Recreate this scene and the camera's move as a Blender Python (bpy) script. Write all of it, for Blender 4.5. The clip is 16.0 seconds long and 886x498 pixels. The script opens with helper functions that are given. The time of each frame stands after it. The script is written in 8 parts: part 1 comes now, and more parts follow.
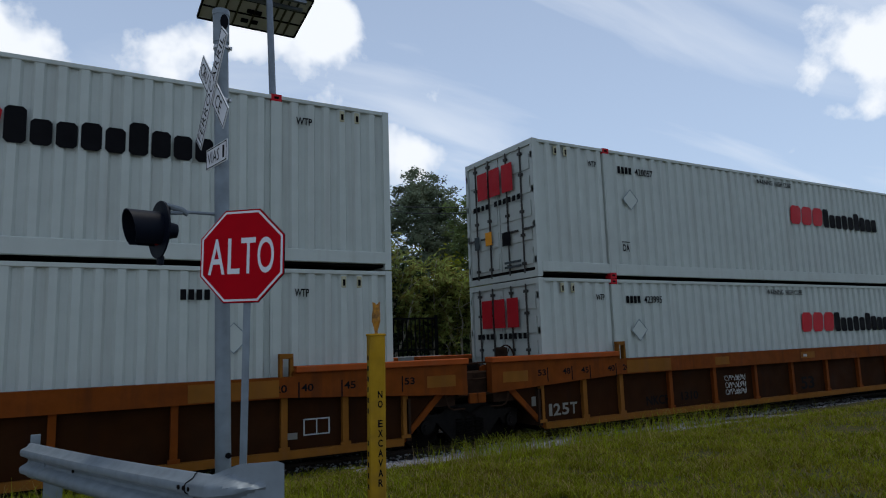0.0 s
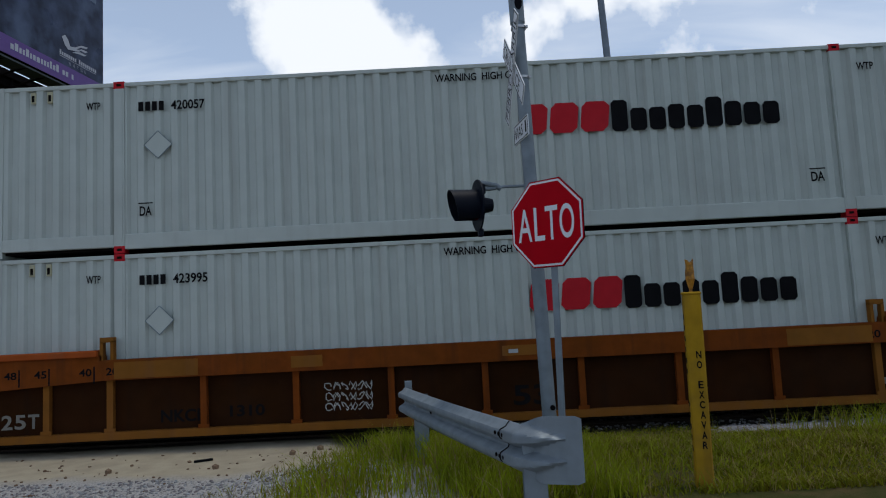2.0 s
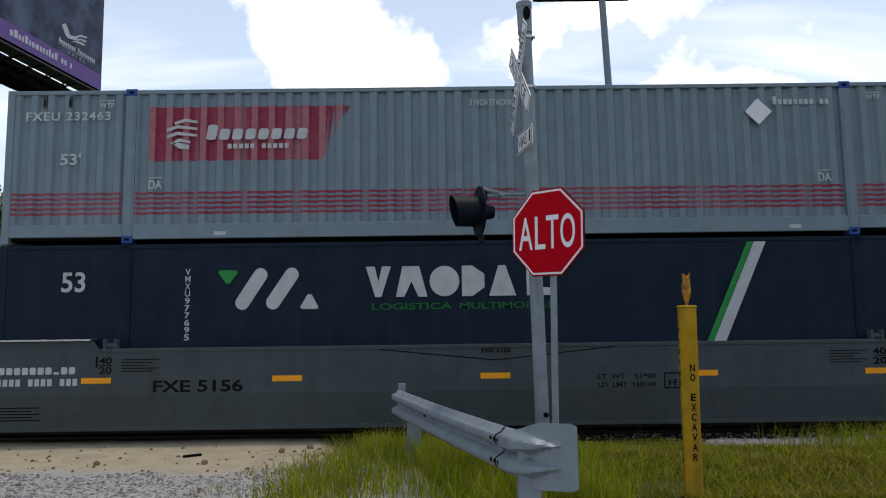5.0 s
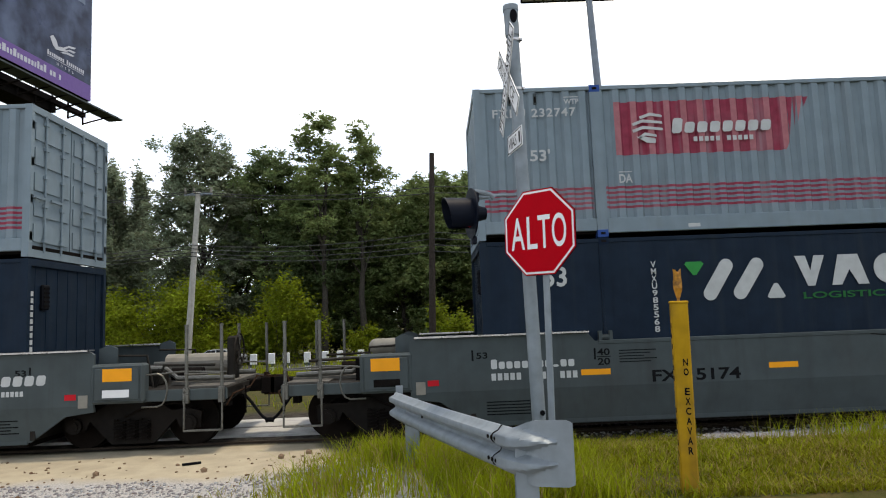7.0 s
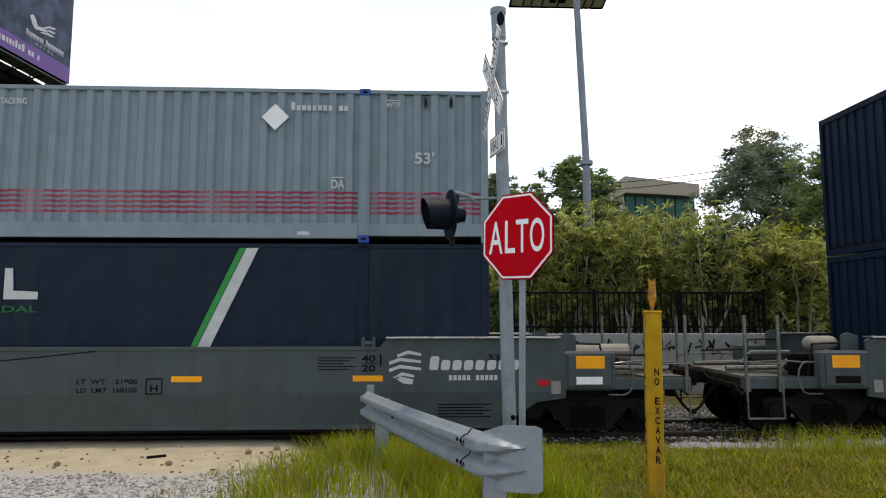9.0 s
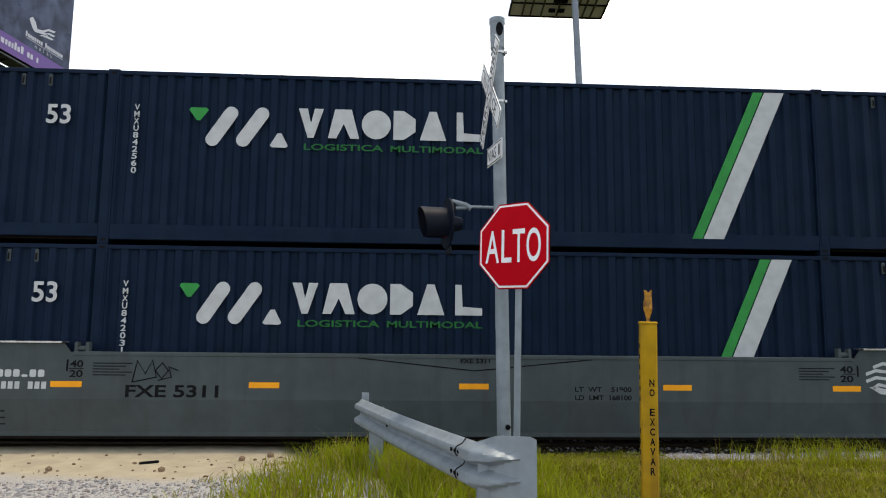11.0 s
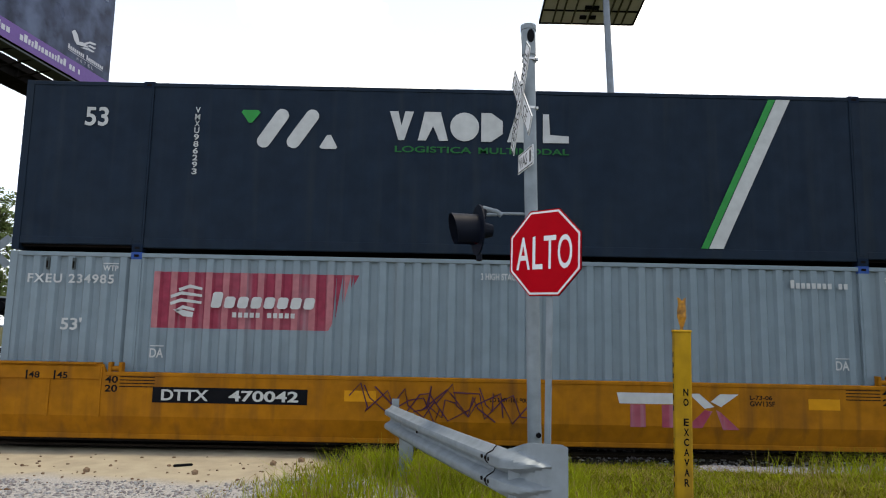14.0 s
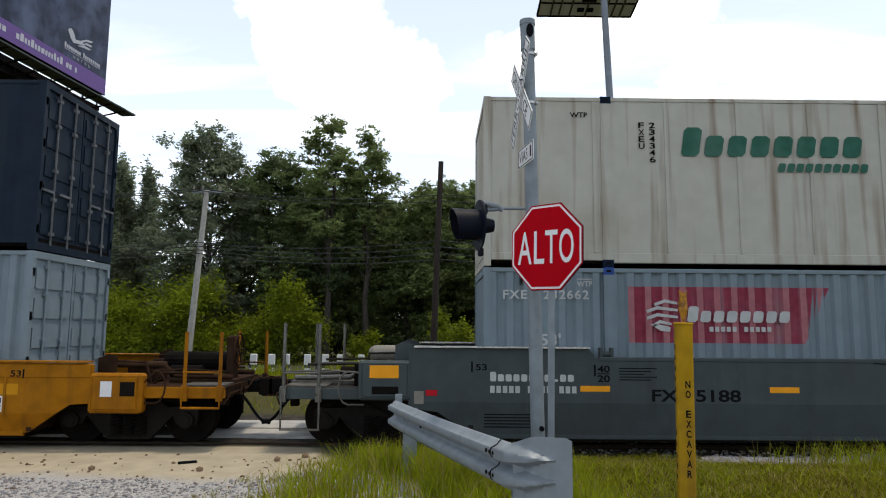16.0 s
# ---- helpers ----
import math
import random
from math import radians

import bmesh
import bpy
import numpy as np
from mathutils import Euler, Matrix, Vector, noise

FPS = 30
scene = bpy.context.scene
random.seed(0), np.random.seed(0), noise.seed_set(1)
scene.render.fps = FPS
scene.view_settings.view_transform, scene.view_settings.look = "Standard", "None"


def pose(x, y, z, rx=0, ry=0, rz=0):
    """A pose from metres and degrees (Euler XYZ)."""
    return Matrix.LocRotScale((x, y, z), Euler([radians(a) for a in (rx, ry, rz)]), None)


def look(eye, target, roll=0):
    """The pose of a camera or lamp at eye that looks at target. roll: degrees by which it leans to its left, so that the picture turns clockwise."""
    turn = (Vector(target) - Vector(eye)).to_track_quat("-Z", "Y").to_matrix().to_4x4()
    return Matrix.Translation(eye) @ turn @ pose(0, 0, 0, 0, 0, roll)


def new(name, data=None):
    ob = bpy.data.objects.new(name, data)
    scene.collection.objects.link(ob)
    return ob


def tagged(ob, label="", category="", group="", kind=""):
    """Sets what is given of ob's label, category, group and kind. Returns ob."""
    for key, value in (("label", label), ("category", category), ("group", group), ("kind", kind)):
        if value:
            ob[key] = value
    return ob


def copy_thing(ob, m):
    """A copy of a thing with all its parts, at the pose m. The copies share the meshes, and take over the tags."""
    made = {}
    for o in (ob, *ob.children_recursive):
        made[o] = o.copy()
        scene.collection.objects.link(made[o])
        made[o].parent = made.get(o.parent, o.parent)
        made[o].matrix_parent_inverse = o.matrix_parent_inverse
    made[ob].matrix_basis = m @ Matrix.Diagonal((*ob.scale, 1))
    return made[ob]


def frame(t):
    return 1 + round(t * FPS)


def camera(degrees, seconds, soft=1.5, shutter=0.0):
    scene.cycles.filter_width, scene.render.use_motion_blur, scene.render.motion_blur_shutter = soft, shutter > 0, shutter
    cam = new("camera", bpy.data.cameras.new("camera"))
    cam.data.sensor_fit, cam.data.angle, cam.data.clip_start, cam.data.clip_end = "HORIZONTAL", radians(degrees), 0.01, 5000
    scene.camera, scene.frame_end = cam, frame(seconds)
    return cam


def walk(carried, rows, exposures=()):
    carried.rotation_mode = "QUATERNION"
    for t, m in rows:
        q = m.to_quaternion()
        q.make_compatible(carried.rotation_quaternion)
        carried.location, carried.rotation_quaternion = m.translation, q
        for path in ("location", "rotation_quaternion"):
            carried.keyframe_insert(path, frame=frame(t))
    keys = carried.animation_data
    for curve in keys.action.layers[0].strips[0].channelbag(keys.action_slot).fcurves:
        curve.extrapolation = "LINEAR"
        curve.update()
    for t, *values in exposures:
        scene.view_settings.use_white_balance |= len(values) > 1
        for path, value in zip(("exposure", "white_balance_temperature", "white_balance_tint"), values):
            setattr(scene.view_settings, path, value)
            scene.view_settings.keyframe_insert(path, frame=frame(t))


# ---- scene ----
cam = camera(67.18, 16.0, soft=1.1)


def eye(x, y, z, yaw, pitch, roll):
    """A camera pose: place in metres, heading, tilt and lean in degrees."""
    return pose(x, y, z, 0, 0, yaw) @ pose(0, 0, 0, 90 + pitch) @ pose(0, 0, 0, 0, 0, -roll)


PATH = [
    (0.0, -0.367, 2.894, 2.008, -30.456, 7.925, 1.828),
    (0.1, -0.343, 2.875, 2.007, -29.887, 8.734, 2.040),
    (0.2, -0.320, 2.854, 2.006, -28.714, 9.260, 2.220),
    (0.3, -0.298, 2.830, 2.006, -26.786, 9.215, 2.360),
    (0.4, -0.280, 2.801, 2.005, -24.313, 9.973, 2.480),
    (0.5, -0.265, 2.765, 2.005, -20.722, 10.005, 2.556),
    (0.6, -0.254, 2.722, 2.008, -18.667, 9.172, 2.600),
    (0.7, -0.244, 2.677, 2.015, -16.646, 7.539, 2.560),
    (0.8, -0.232, 2.636, 2.024, -13.480, 7.324, 2.420),
    (0.9, -0.213, 2.606, 2.032, -12.843, 7.236, 2.140),
    (1.0, -0.184, 2.593, 2.037, -11.010, 7.430, 1.699),
    (1.2, -0.095, 2.590, 2.040, -7.708, 6.262, 0.440),
    (1.3, -0.045, 2.589, 2.041, -6.243, 5.462, -0.100),
    (1.5, 0.038, 2.589, 2.041, -3.305, 4.999, -0.071),
    (1.8, 0.085, 2.616, 2.034, -1.208, 5.127, 2.200),
    (2.0, 0.088, 2.631, 2.030, 0.484, 5.431, 2.869),
    (2.5, 0.043, 2.606, 2.034, 1.357, 5.794, 1.681),
    (2.7, 0.036, 2.611, 2.029, 0.195, 6.743, 1.620),
    (3.0, 0.033, 2.619, 2.020, -1.546, 6.813, 1.706),
    (3.5, 0.019, 2.580, 2.039, -0.541, 6.416, 1.281),
    (3.7, 0.015, 2.579, 2.038, -0.161, 6.327, 1.080),
    (4.0, 0.011, 2.579, 2.035, -0.026, 5.678, 0.936),
    (6.5, 0.004, 2.548, 2.040, -0.805, 6.373, 0.606),
    (6.8, 0.011, 2.529, 2.031, -0.701, 6.574, 1.540),
    (7.0, 0.014, 2.521, 2.026, -0.753, 5.932, 2.195),
    (7.2, 0.009, 2.522, 2.033, -1.414, 5.049, 2.320),
    (7.3, 0.005, 2.522, 2.038, -1.847, 4.965, 2.260),
    (7.5, -0.000, 2.525, 2.045, -1.568, 4.936, 2.012),
    (8.0, 0.019, 2.541, 2.032, -1.425, 5.108, 0.866),
    (8.5, 0.045, 2.558, 2.031, -1.241, 5.344, 0.412),
    (9.0, 0.028, 2.550, 2.035, -2.579, 5.908, 0.007),
    (9.5, 0.026, 2.548, 2.040, -3.835, 6.320, -0.162),
    (10.0, 0.032, 2.549, 2.048, -3.770, 6.482, -0.477),
    (12.5, 0.024, 2.556, 2.051, -1.108, 6.515, -0.535),
    (13.0, 0.017, 2.558, 2.041, -0.728, 6.729, -0.803),
    (13.5, 0.015, 2.545, 2.042, -0.490, 6.905, -1.072),
    (14.0, 0.022, 2.545, 2.038, -0.274, 7.130, -1.099),
    (14.5, 0.025, 2.547, 2.043, 0.024, 7.191, -1.199),
    (15.0, 0.010, 2.549, 2.042, 0.212, 7.066, -1.135),
    (15.5, 0.014, 2.533, 2.044, 0.688, 6.871, -1.117),
    (15.7, 0.011, 2.528, 2.046, 0.827, 6.655, -0.980),
    (16.0, -0.000, 2.524, 2.048, -0.338, 6.636, -0.443),
]
walk(cam, [(t, eye(*row)) for t, *row in PATH],
     [(0.0, -0.68, 6380, 9), (4.2, -0.68, 6380, 9), (5.9, 0.71, 7900, 11), (7.5, 0.61, 7900, 10), (10.2, 0.56, 7900, 10), (12.4, 1.12, 7750, 10), (13.0, 0.71, 7700, 10), (13.5, 0.61, 7650, 10), (14.5, 0.59, 7650, 10), (15.4, 0.58, 7650, 10), (16.0, 0.29, 7650, 10)])

# ---- world and sun ----
SUN_ELEV, SUN_TURN = 77.0, 78.0  # degrees above the horizon; bearing from +y towards +x
world = bpy.data.worlds.new("sky")
scene.world = world
world.use_nodes = True
wn, wl = world.node_tree.nodes, world.node_tree.links
wn.clear()


def wnode(kind, operation=None):
    n = wn.new(kind)
    if operation:
        n.operation = operation
    return n


def wmath(op, a, b=None, clamp=False):
    n = wnode("ShaderNodeMath", op)
    n.use_clamp = clamp
    for i, v in enumerate((a, b)):
        if v is None:
            continue
        if isinstance(v, (int, float)):
            n.inputs[i].default_value = v
        else:
            wl.new(v, n.inputs[i])
    return n.outputs[0]


sky = wnode("ShaderNodeTexSky")
sky.sky_type, sky.sun_disc = "NISHITA", False
sky.sun_elevation, sky.sun_rotation = radians(SUN_ELEV), radians(SUN_TURN)
sky.air_density, sky.dust_density, sky.ozone_density = 1.1, 1.0, 1.5
coord = wnode("ShaderNodeTexCoord")
split = wnode("ShaderNodeSeparateXYZ")
wl.new(coord.outputs["Generated"], split.inputs[0])
# heights stretch towards the horizon, so that clouds flatten there
flat = wmath("ADD", split.outputs["Z"], 0.22)
plane = wnode("ShaderNodeCombineXYZ")
wl.new(wmath("DIVIDE", split.outputs["X"], flat), plane.inputs[0])
wl.new(wmath("DIVIDE", split.outputs["Y"], flat), plane.inputs[1])
wl.new(wmath("MULTIPLY", split.outputs["Z"], 1.5), plane.inputs[2])
puffs = wnode("ShaderNodeTexNoise")
puffs.inputs["Scale"].default_value = 6.5
puffs.inputs["Detail"].default_value = 9.0
puffs.inputs["Roughness"].default_value = 0.56
wl.new(coord.outputs["Generated"], puffs.inputs["Vector"])
density = puffs.outputs["Fac"]
# the large cumulus heaps: bearing (x, y, z), spread, weight
HEAPS = [((-0.21, 0.90, 0.40), 0.010, 0.30), ((-0.12, 0.91, 0.39), 0.009, 0.26), ((-0.04, 0.945, 0.32), 0.006, 0.22), ((0.13, 0.955, 0.26), 0.003, 0.20), ((0.35, 0.89, 0.285), 0.010, 0.30),
         ((0.29, 0.85, 0.43), 0.006, 0.28), ((0.12, 0.91, 0.40), 0.003, 0.22), ((0.46, 0.85, 0.27), 0.004, 0.24), ((0.852, 0.405, 0.333), 0.0012, 0.24), ((0.825, 0.462, 0.322), 0.0007, 0.20), ((0.848, 0.455, 0.270), 0.0007, 0.22), ((0.868, 0.415, 0.276), 0.0010, 0.24), ((0.833, 0.501, 0.235), 0.0002, 0.20), ((0.72, 0.555, 0.417), 0.0009, 0.13), ((0.20, 0.885, 0.415), 0.0025, 0.20), ((0.335, 0.835, 0.445), 0.0025, 0.20)]
for way, spread, weight in HEAPS:
    d = wnode("ShaderNodeVectorMath", "DISTANCE")
    v = Vector(way).normalized()
    wl.new(coord.outputs["Generated"], d.inputs[0])
    d.inputs[1].default_value = v
    near = wmath("MULTIPLY", wmath("MULTIPLY", d.outputs["Value"], d.outputs["Value"]), -1.0 / spread)
    density = wmath("ADD", density, wmath("MULTIPLY", wmath("EXPONENT", near), weight))
mask = wnode("ShaderNodeMapRange")
mask.interpolation_type = "SMOOTHSTEP"
mask.inputs["From Min"].default_value, mask.inputs["From Max"].default_value = 0.61, 0.80
wl.new(density, mask.inputs["Value"])
wisp = wnode("ShaderNodeTexNoise")
wisp.inputs["Scale"].default_value, wisp.inputs["Detail"].default_value = 1.3, 7.0
wisp.inputs["Distortion"].default_value = 0.8
stretch = wnode("ShaderNodeMapping")
stretch.inputs["Scale"].default_value = (0.5, 2.2, 1.0)
stretch.inputs["Rotation"].default_value = (0, 0, 0.5)
wl.new(plane.outputs[0], stretch.inputs["Vector"])
wl.new(stretch.outputs[0], wisp.inputs["Vector"])
veil = wnode("ShaderNodeMapRange")
veil.inputs["From Min"].default_value, veil.inputs["From Max"].default_value = 0.48, 0.74
veil.inputs["To Min"].default_value, veil.inputs["To Max"].default_value = 0.16, 0.62
wl.new(wisp.outputs["Fac"], veil.inputs["Value"])
cover = wmath("MAXIMUM", mask.outputs[0], veil.outputs[0])
blend = wnode("ShaderNodeMix")
blend.data_type = "RGBA"
wl.new(cover, blend.inputs["Factor"])
# summer haze, thicker towards the horizon
haze = wnode("ShaderNodeMix")
haze.data_type = "RGBA"
low = wmath("SUBTRACT", 1.0, wmath("MAXIMUM", split.outputs["Z"], 0.0))
wl.new(wmath("MULTIPLY", wmath("POWER", low, 1.5), 0.60), haze.inputs["Factor"])
wl.new(sky.outputs[0], haze.inputs["A"])
haze.inputs["B"].default_value = (5.8, 7.9, 11.6, 1)
wl.new(haze.outputs["Result"], blend.inputs["A"])
blend.inputs["B"].default_value = (10.0, 10.3, 10.8, 1)
sky_out = wnode("ShaderNodeBackground")
sky_out.inputs["Strength"].default_value = 0.15
wl.new(blend.outputs["Result"], sky_out.inputs["Color"])
wout = wnode("ShaderNodeOutputWorld")
wl.new(sky_out.outputs[0], wout.inputs["Surface"])

sun = new("sun", bpy.data.lights.new("sun", "SUN"))
sun.data.energy, sun.data.angle, sun.data.color = 1.6, radians(5.0), (1.0, 0.95, 0.87)
se, sb = radians(SUN_ELEV), radians(SUN_TURN)
sun_way = Vector((math.cos(se) * math.sin(sb), math.cos(se) * math.cos(sb), math.sin(se)))
sun.matrix_world = look(sun_way * 100, (0, 0, 0))

# ---- materials ----
MATS = {}


def material(name, color, rough=0.6, metal=0.0, grain=0.12, scale=6.0, stain=0.15, stain_color=None, bump=0.1, bump_scale=60.0,
             streak=0.0, streak_color=(0.16, 0.10, 0.06), per_piece=0.0, island=0.0, spec=0.09, edge_scale=0.7, through_light=0.0):
    """A surface with grain and stains at two scales, vertical streaks of dirt and fine relief. Shared by name."""
    if name in MATS:
        return MATS[name]
    m = bpy.data.materials.new(name)
    m.use_nodes = True
    n, l = m.node_tree.nodes, m.node_tree.links
    bsdf = n["Principled BSDF"]
    bsdf.inputs["Metallic"].default_value = metal
    bsdf.inputs["Specular IOR Level"].default_value = spec
    tc = n.new("ShaderNodeTexCoord")

    def tex(s, detail=5.0, stretch=None):
        t = n.new("ShaderNodeTexNoise")
        t.inputs["Scale"].default_value, t.inputs["Detail"].default_value = s, detail
        if stretch:
            mp = n.new("ShaderNodeMapping")
            mp.inputs["Scale"].default_value = stretch
            l.new(tc.outputs["Object"], mp.inputs["Vector"])
            l.new(mp.outputs[0], t.inputs["Vector"])
        else:
            l.new(tc.outputs["Object"], t.inputs["Vector"])
        return t.outputs["Fac"]

    def ramp(v, lo, hi, to_lo, to_hi):
        r = n.new("ShaderNodeMapRange")
        for key, val in (("From Min", lo), ("From Max", hi), ("To Min", to_lo), ("To Max", to_hi)):
            r.inputs[key].default_value = val
        l.new(v, r.inputs["Value"])
        return r.outputs[0]

    def mix(fac, a, b, kind="MIX"):
        x = n.new("ShaderNodeMix")
        x.data_type, x.blend_type = "RGBA", kind
        for sock, v in (("Factor", fac), ("A", a), ("B", b)):
            if isinstance(v, (tuple, list)):
                x.inputs[sock].default_value = (*v[:3], 1)
            elif isinstance(v, (int, float)):
                x.inputs[sock].default_value = v
            else:
                l.new(v, x.inputs[sock])
        return x.outputs["Result"]

    col = tuple(color)
    g = ramp(tex(scale), 0.3, 0.7, 1 - grain, 1 + grain)
    gv = n.new("ShaderNodeCombineColor")
    for i in range(3):
        l.new(g, gv.inputs[i])
    col = mix(1.0, col, gv.outputs[0], "MULTIPLY")
    if stain:
        sc = stain_color or tuple(c * 0.5 for c in color)
        col = mix(ramp(tex(edge_scale, 8.0), 0.5, 0.78, 0.0, stain), col, sc)
    if streak:
        col = mix(ramp(tex(1.0, 6.0, (5.0, 5.0, 0.25)), 0.52, 0.8, 0.0, streak), col, streak_color)
    if per_piece:
        oi = n.new("ShaderNodeObjectInfo")
        v = ramp(oi.outputs["Random"], 0, 1, 1 - per_piece, 1 + per_piece)
        cv = n.new("ShaderNodeCombineColor")
        for i in range(3):
            l.new(v, cv.inputs[i])
        col = mix(1.0, col, cv.outputs[0], "MULTIPLY")
    if island:
        ge = n.new("ShaderNodeNewGeometry")
        v = ramp(ge.outputs["Random Per Island"], 0, 1, 1 - island, 1 + island)
        w = ramp(ge.outputs["Random Per Island"], 0, 1, 1 - island * 0.6, 1 + island * 1.0)
        cv = n.new("ShaderNodeCombineColor")
        l.new(w, cv.inputs[0]), l.new(v, cv.inputs[1]), l.new(v, cv.inputs[2])
        col = mix(1.0, col, cv.outputs[0], "MULTIPLY")
    l.new(col, bsdf.inputs["Base Color"])
    l.new(ramp(tex(scale * 0.6), 0.3, 0.7, max(0.02, rough - 0.12), min(1.0, rough + 0.12)), bsdf.inputs["Roughness"])
    if bump:
        b = n.new("ShaderNodeBump")
        b.inputs["Strength"].default_value, b.inputs["Distance"].default_value = bump, 0.01
        l.new(tex(bump_scale, 6.0), b.inputs["Height"])
        l.new(b.outputs[0], bsdf.inputs["Normal"])
    if through_light:
        tr = n.new("ShaderNodeBsdfTranslucent")
        l.new(col, tr.inputs["Color"])
        ms = n.new("ShaderNodeMixShader")
        ms.inputs[0].default_value = through_light
        l.new(bsdf.outputs[0], ms.inputs[1]), l.new(tr.outputs[0], ms.inputs[2])
        l.new(ms.outputs[0], n["Material Output"].inputs["Surface"])
    MATS[name] = m
    return m


def glowing(name, color, strength):
    if name not in MATS:
        m = bpy.data.materials.new(name)
        m.use_nodes = True
        b = m.node_tree.nodes["Principled BSDF"]
        b.inputs["Base Color"].default_value = (*color, 1)
        b.inputs["Emission Color"].default_value = (*color, 1)
        b.inputs["Emission Strength"].default_value = strength
        MATS[name] = m
    return MATS[name]


# paints
M_WHITE = material("white_container_paint", (0.432, 0.468, 0.432), 0.55, stain=0.3, stain_color=(0.34, 0.345, 0.325), streak=0.38, streak_color=(0.28, 0.265, 0.23), grain=0.04, scale=3)
M_GREYC = material("grey_container_paint", (0.153, 0.200, 0.230), 0.55, stain=0.35, stain_color=(0.195, 0.235, 0.255), streak=0.4, streak_color=(0.12, 0.128, 0.13), grain=0.08, scale=3)
M_NAVY = material("navy_container_paint", (0.0042, 0.0115, 0.0265), 0.55, stain=0.3, stain_color=(0.008, 0.019, 0.034), streak=0.3, streak_color=(0.014, 0.024, 0.036), grain=0.15, scale=3, spec=0.05)
M_SLATE = material("slate_container_paint", (0.0085, 0.0165, 0.0290), 0.5, stain=0.4, stain_color=(0.013, 0.022, 0.034), streak=0.5, streak_color=(0.022, 0.029, 0.034), grain=0.15, scale=3, spec=0.06)
M_CREAM = material("aged_white_container_paint", (0.39, 0.385, 0.34), 0.6, stain=0.55, stain_color=(0.27, 0.235, 0.175), streak=1.0, streak_color=(0.15, 0.085, 0.045), grain=0.06, scale=3)
M_CARGREY = material("grey_railcar_paint", (0.053, 0.066, 0.069), 0.7, stain=0.45, stain_color=(0.046, 0.047, 0.044), streak=0.35, streak_color=(0.030, 0.028, 0.026), grain=0.1, scale=3, spec=0.06)
M_CARYEL = material("yellow_railcar_paint", (0.265, 0.102, 0.005), 0.7, stain=0.65, stain_color=(0.15, 0.055, 0.008), streak=0.8, streak_color=(0.085, 0.034, 0.012), grain=0.16, scale=5, edge_scale=1.4)
M_CARBRN = material("rust_orange_railcar_paint", (0.150, 0.036, 0.004), 0.75, stain=0.5, stain_color=(0.125, 0.040, 0.006), streak=0.8, streak_color=(0.055, 0.018, 0.007), grain=0.2, scale=4, edge_scale=1.2)
M_CARTAN = material("ochre_railcar_paint", (0.19, 0.075, 0.011), 0.75, stain=0.5, stain_color=(0.21, 0.075, 0.018), streak=0.5, streak_color=(0.16, 0.07, 0.03), grain=0.15, scale=3)
M_IRON = material("oily_black_iron", (0.008, 0.007, 0.0065), 0.85, metal=0.1, stain=0.5, stain_color=(0.020, 0.013, 0.010), grain=0.3, spec=0.02)
M_RUST = material("rusted_steel", (0.030, 0.017, 0.011), 0.9, stain=0.6, stain_color=(0.045, 0.022, 0.014), grain=0.3, spec=0.03)
M_TRUCK = material("rusty_truck_casting", (0.0055, 0.0045, 0.004), 0.6, stain=0.6, stain_color=(0.013, 0.0085, 0.006), grain=0.3, scale=9, spec=0.1)
# grime of the car ends, darkened further to paint the shade there
M_GRIME_SHADE = material("grimy_steel_with_shade", (0.017, 0.0155, 0.0135), 0.75, stain=0.6, stain_color=(0.028, 0.020, 0.014), grain=0.25, scale=7, streak=0.5, streak_color=(0.014, 0.011, 0.009))
M_STEEL = material("worn_steel", (0.42, 0.41, 0.40), 0.3, metal=0.9, grain=0.1, stain=0.2)
M_GALV = material("galvanized_steel", (0.19, 0.222, 0.245), 0.55, metal=0.25, stain=0.4, stain_color=(0.16, 0.185, 0.205), grain=0.12, scale=9, streak=0.3, streak_color=(0.27, 0.28, 0.29), bump=0.05)
M_BLACK = material("black_paint", (0.005, 0.0055, 0.007), 0.65, grain=0.2, stain=0.3, stain_color=(0.012, 0.012, 0.014), spec=0.04)
M_RED = material("red_paint", (0.42, 0.012, 0.02), 0.45, grain=0.06, stain=0.15)
M_LRED = material("faded_red_paint", (0.235, 0.035, 0.062), 0.6, grain=0.15, stain=0.55, stain_color=(0.30, 0.15, 0.17), scale=8, streak=0.85, streak_color=(0.29, 0.22, 0.24))
M_LETTERW = material("white_lettering", (0.385, 0.40, 0.40), 0.5, grain=0.1, stain=0.3, stain_color=(0.32, 0.33, 0.33))
M_LETTERK = material("black_lettering", (0.007, 0.007, 0.008), 0.6, grain=0.15, stain=0.15, stain_color=(0.02, 0.02, 0.02), spec=0.03)
M_GREEN = material("green_paint", (0.02, 0.21, 0.05), 0.5, grain=0.1, stain=0.2)
M_ORANGE = material("orange_reflector", (0.75, 0.30, 0.02), 0.35, grain=0.05, stain=0.15)
M_SIGNRED = material("sign_red_sheeting", (0.37, 0.002, 0.008), 0.5, grain=0.06, stain=0.3, stain_color=(0.27, 0.002, 0.008), spec=0.03)
M_SIGNWHITE = material("sign_white_sheeting", (0.62, 0.63, 0.64), 0.4, grain=0.03, stain=0.12)
M_YELPOST = material("weathered_yellow_paint", (0.36, 0.205, 0.012), 0.8, grain=0.2, stain=0.7, stain_color=(0.20, 0.115, 0.025), edge_scale=4.0, streak=0.8, streak_color=(0.13, 0.075, 0.025))
M_POSTGREY = material("weathered_grey_post_paint", (0.115, 0.115, 0.105), 0.36, metal=0.6, grain=0.2, stain=0.5, stain_color=(0.11, 0.09, 0.07), scale=14)
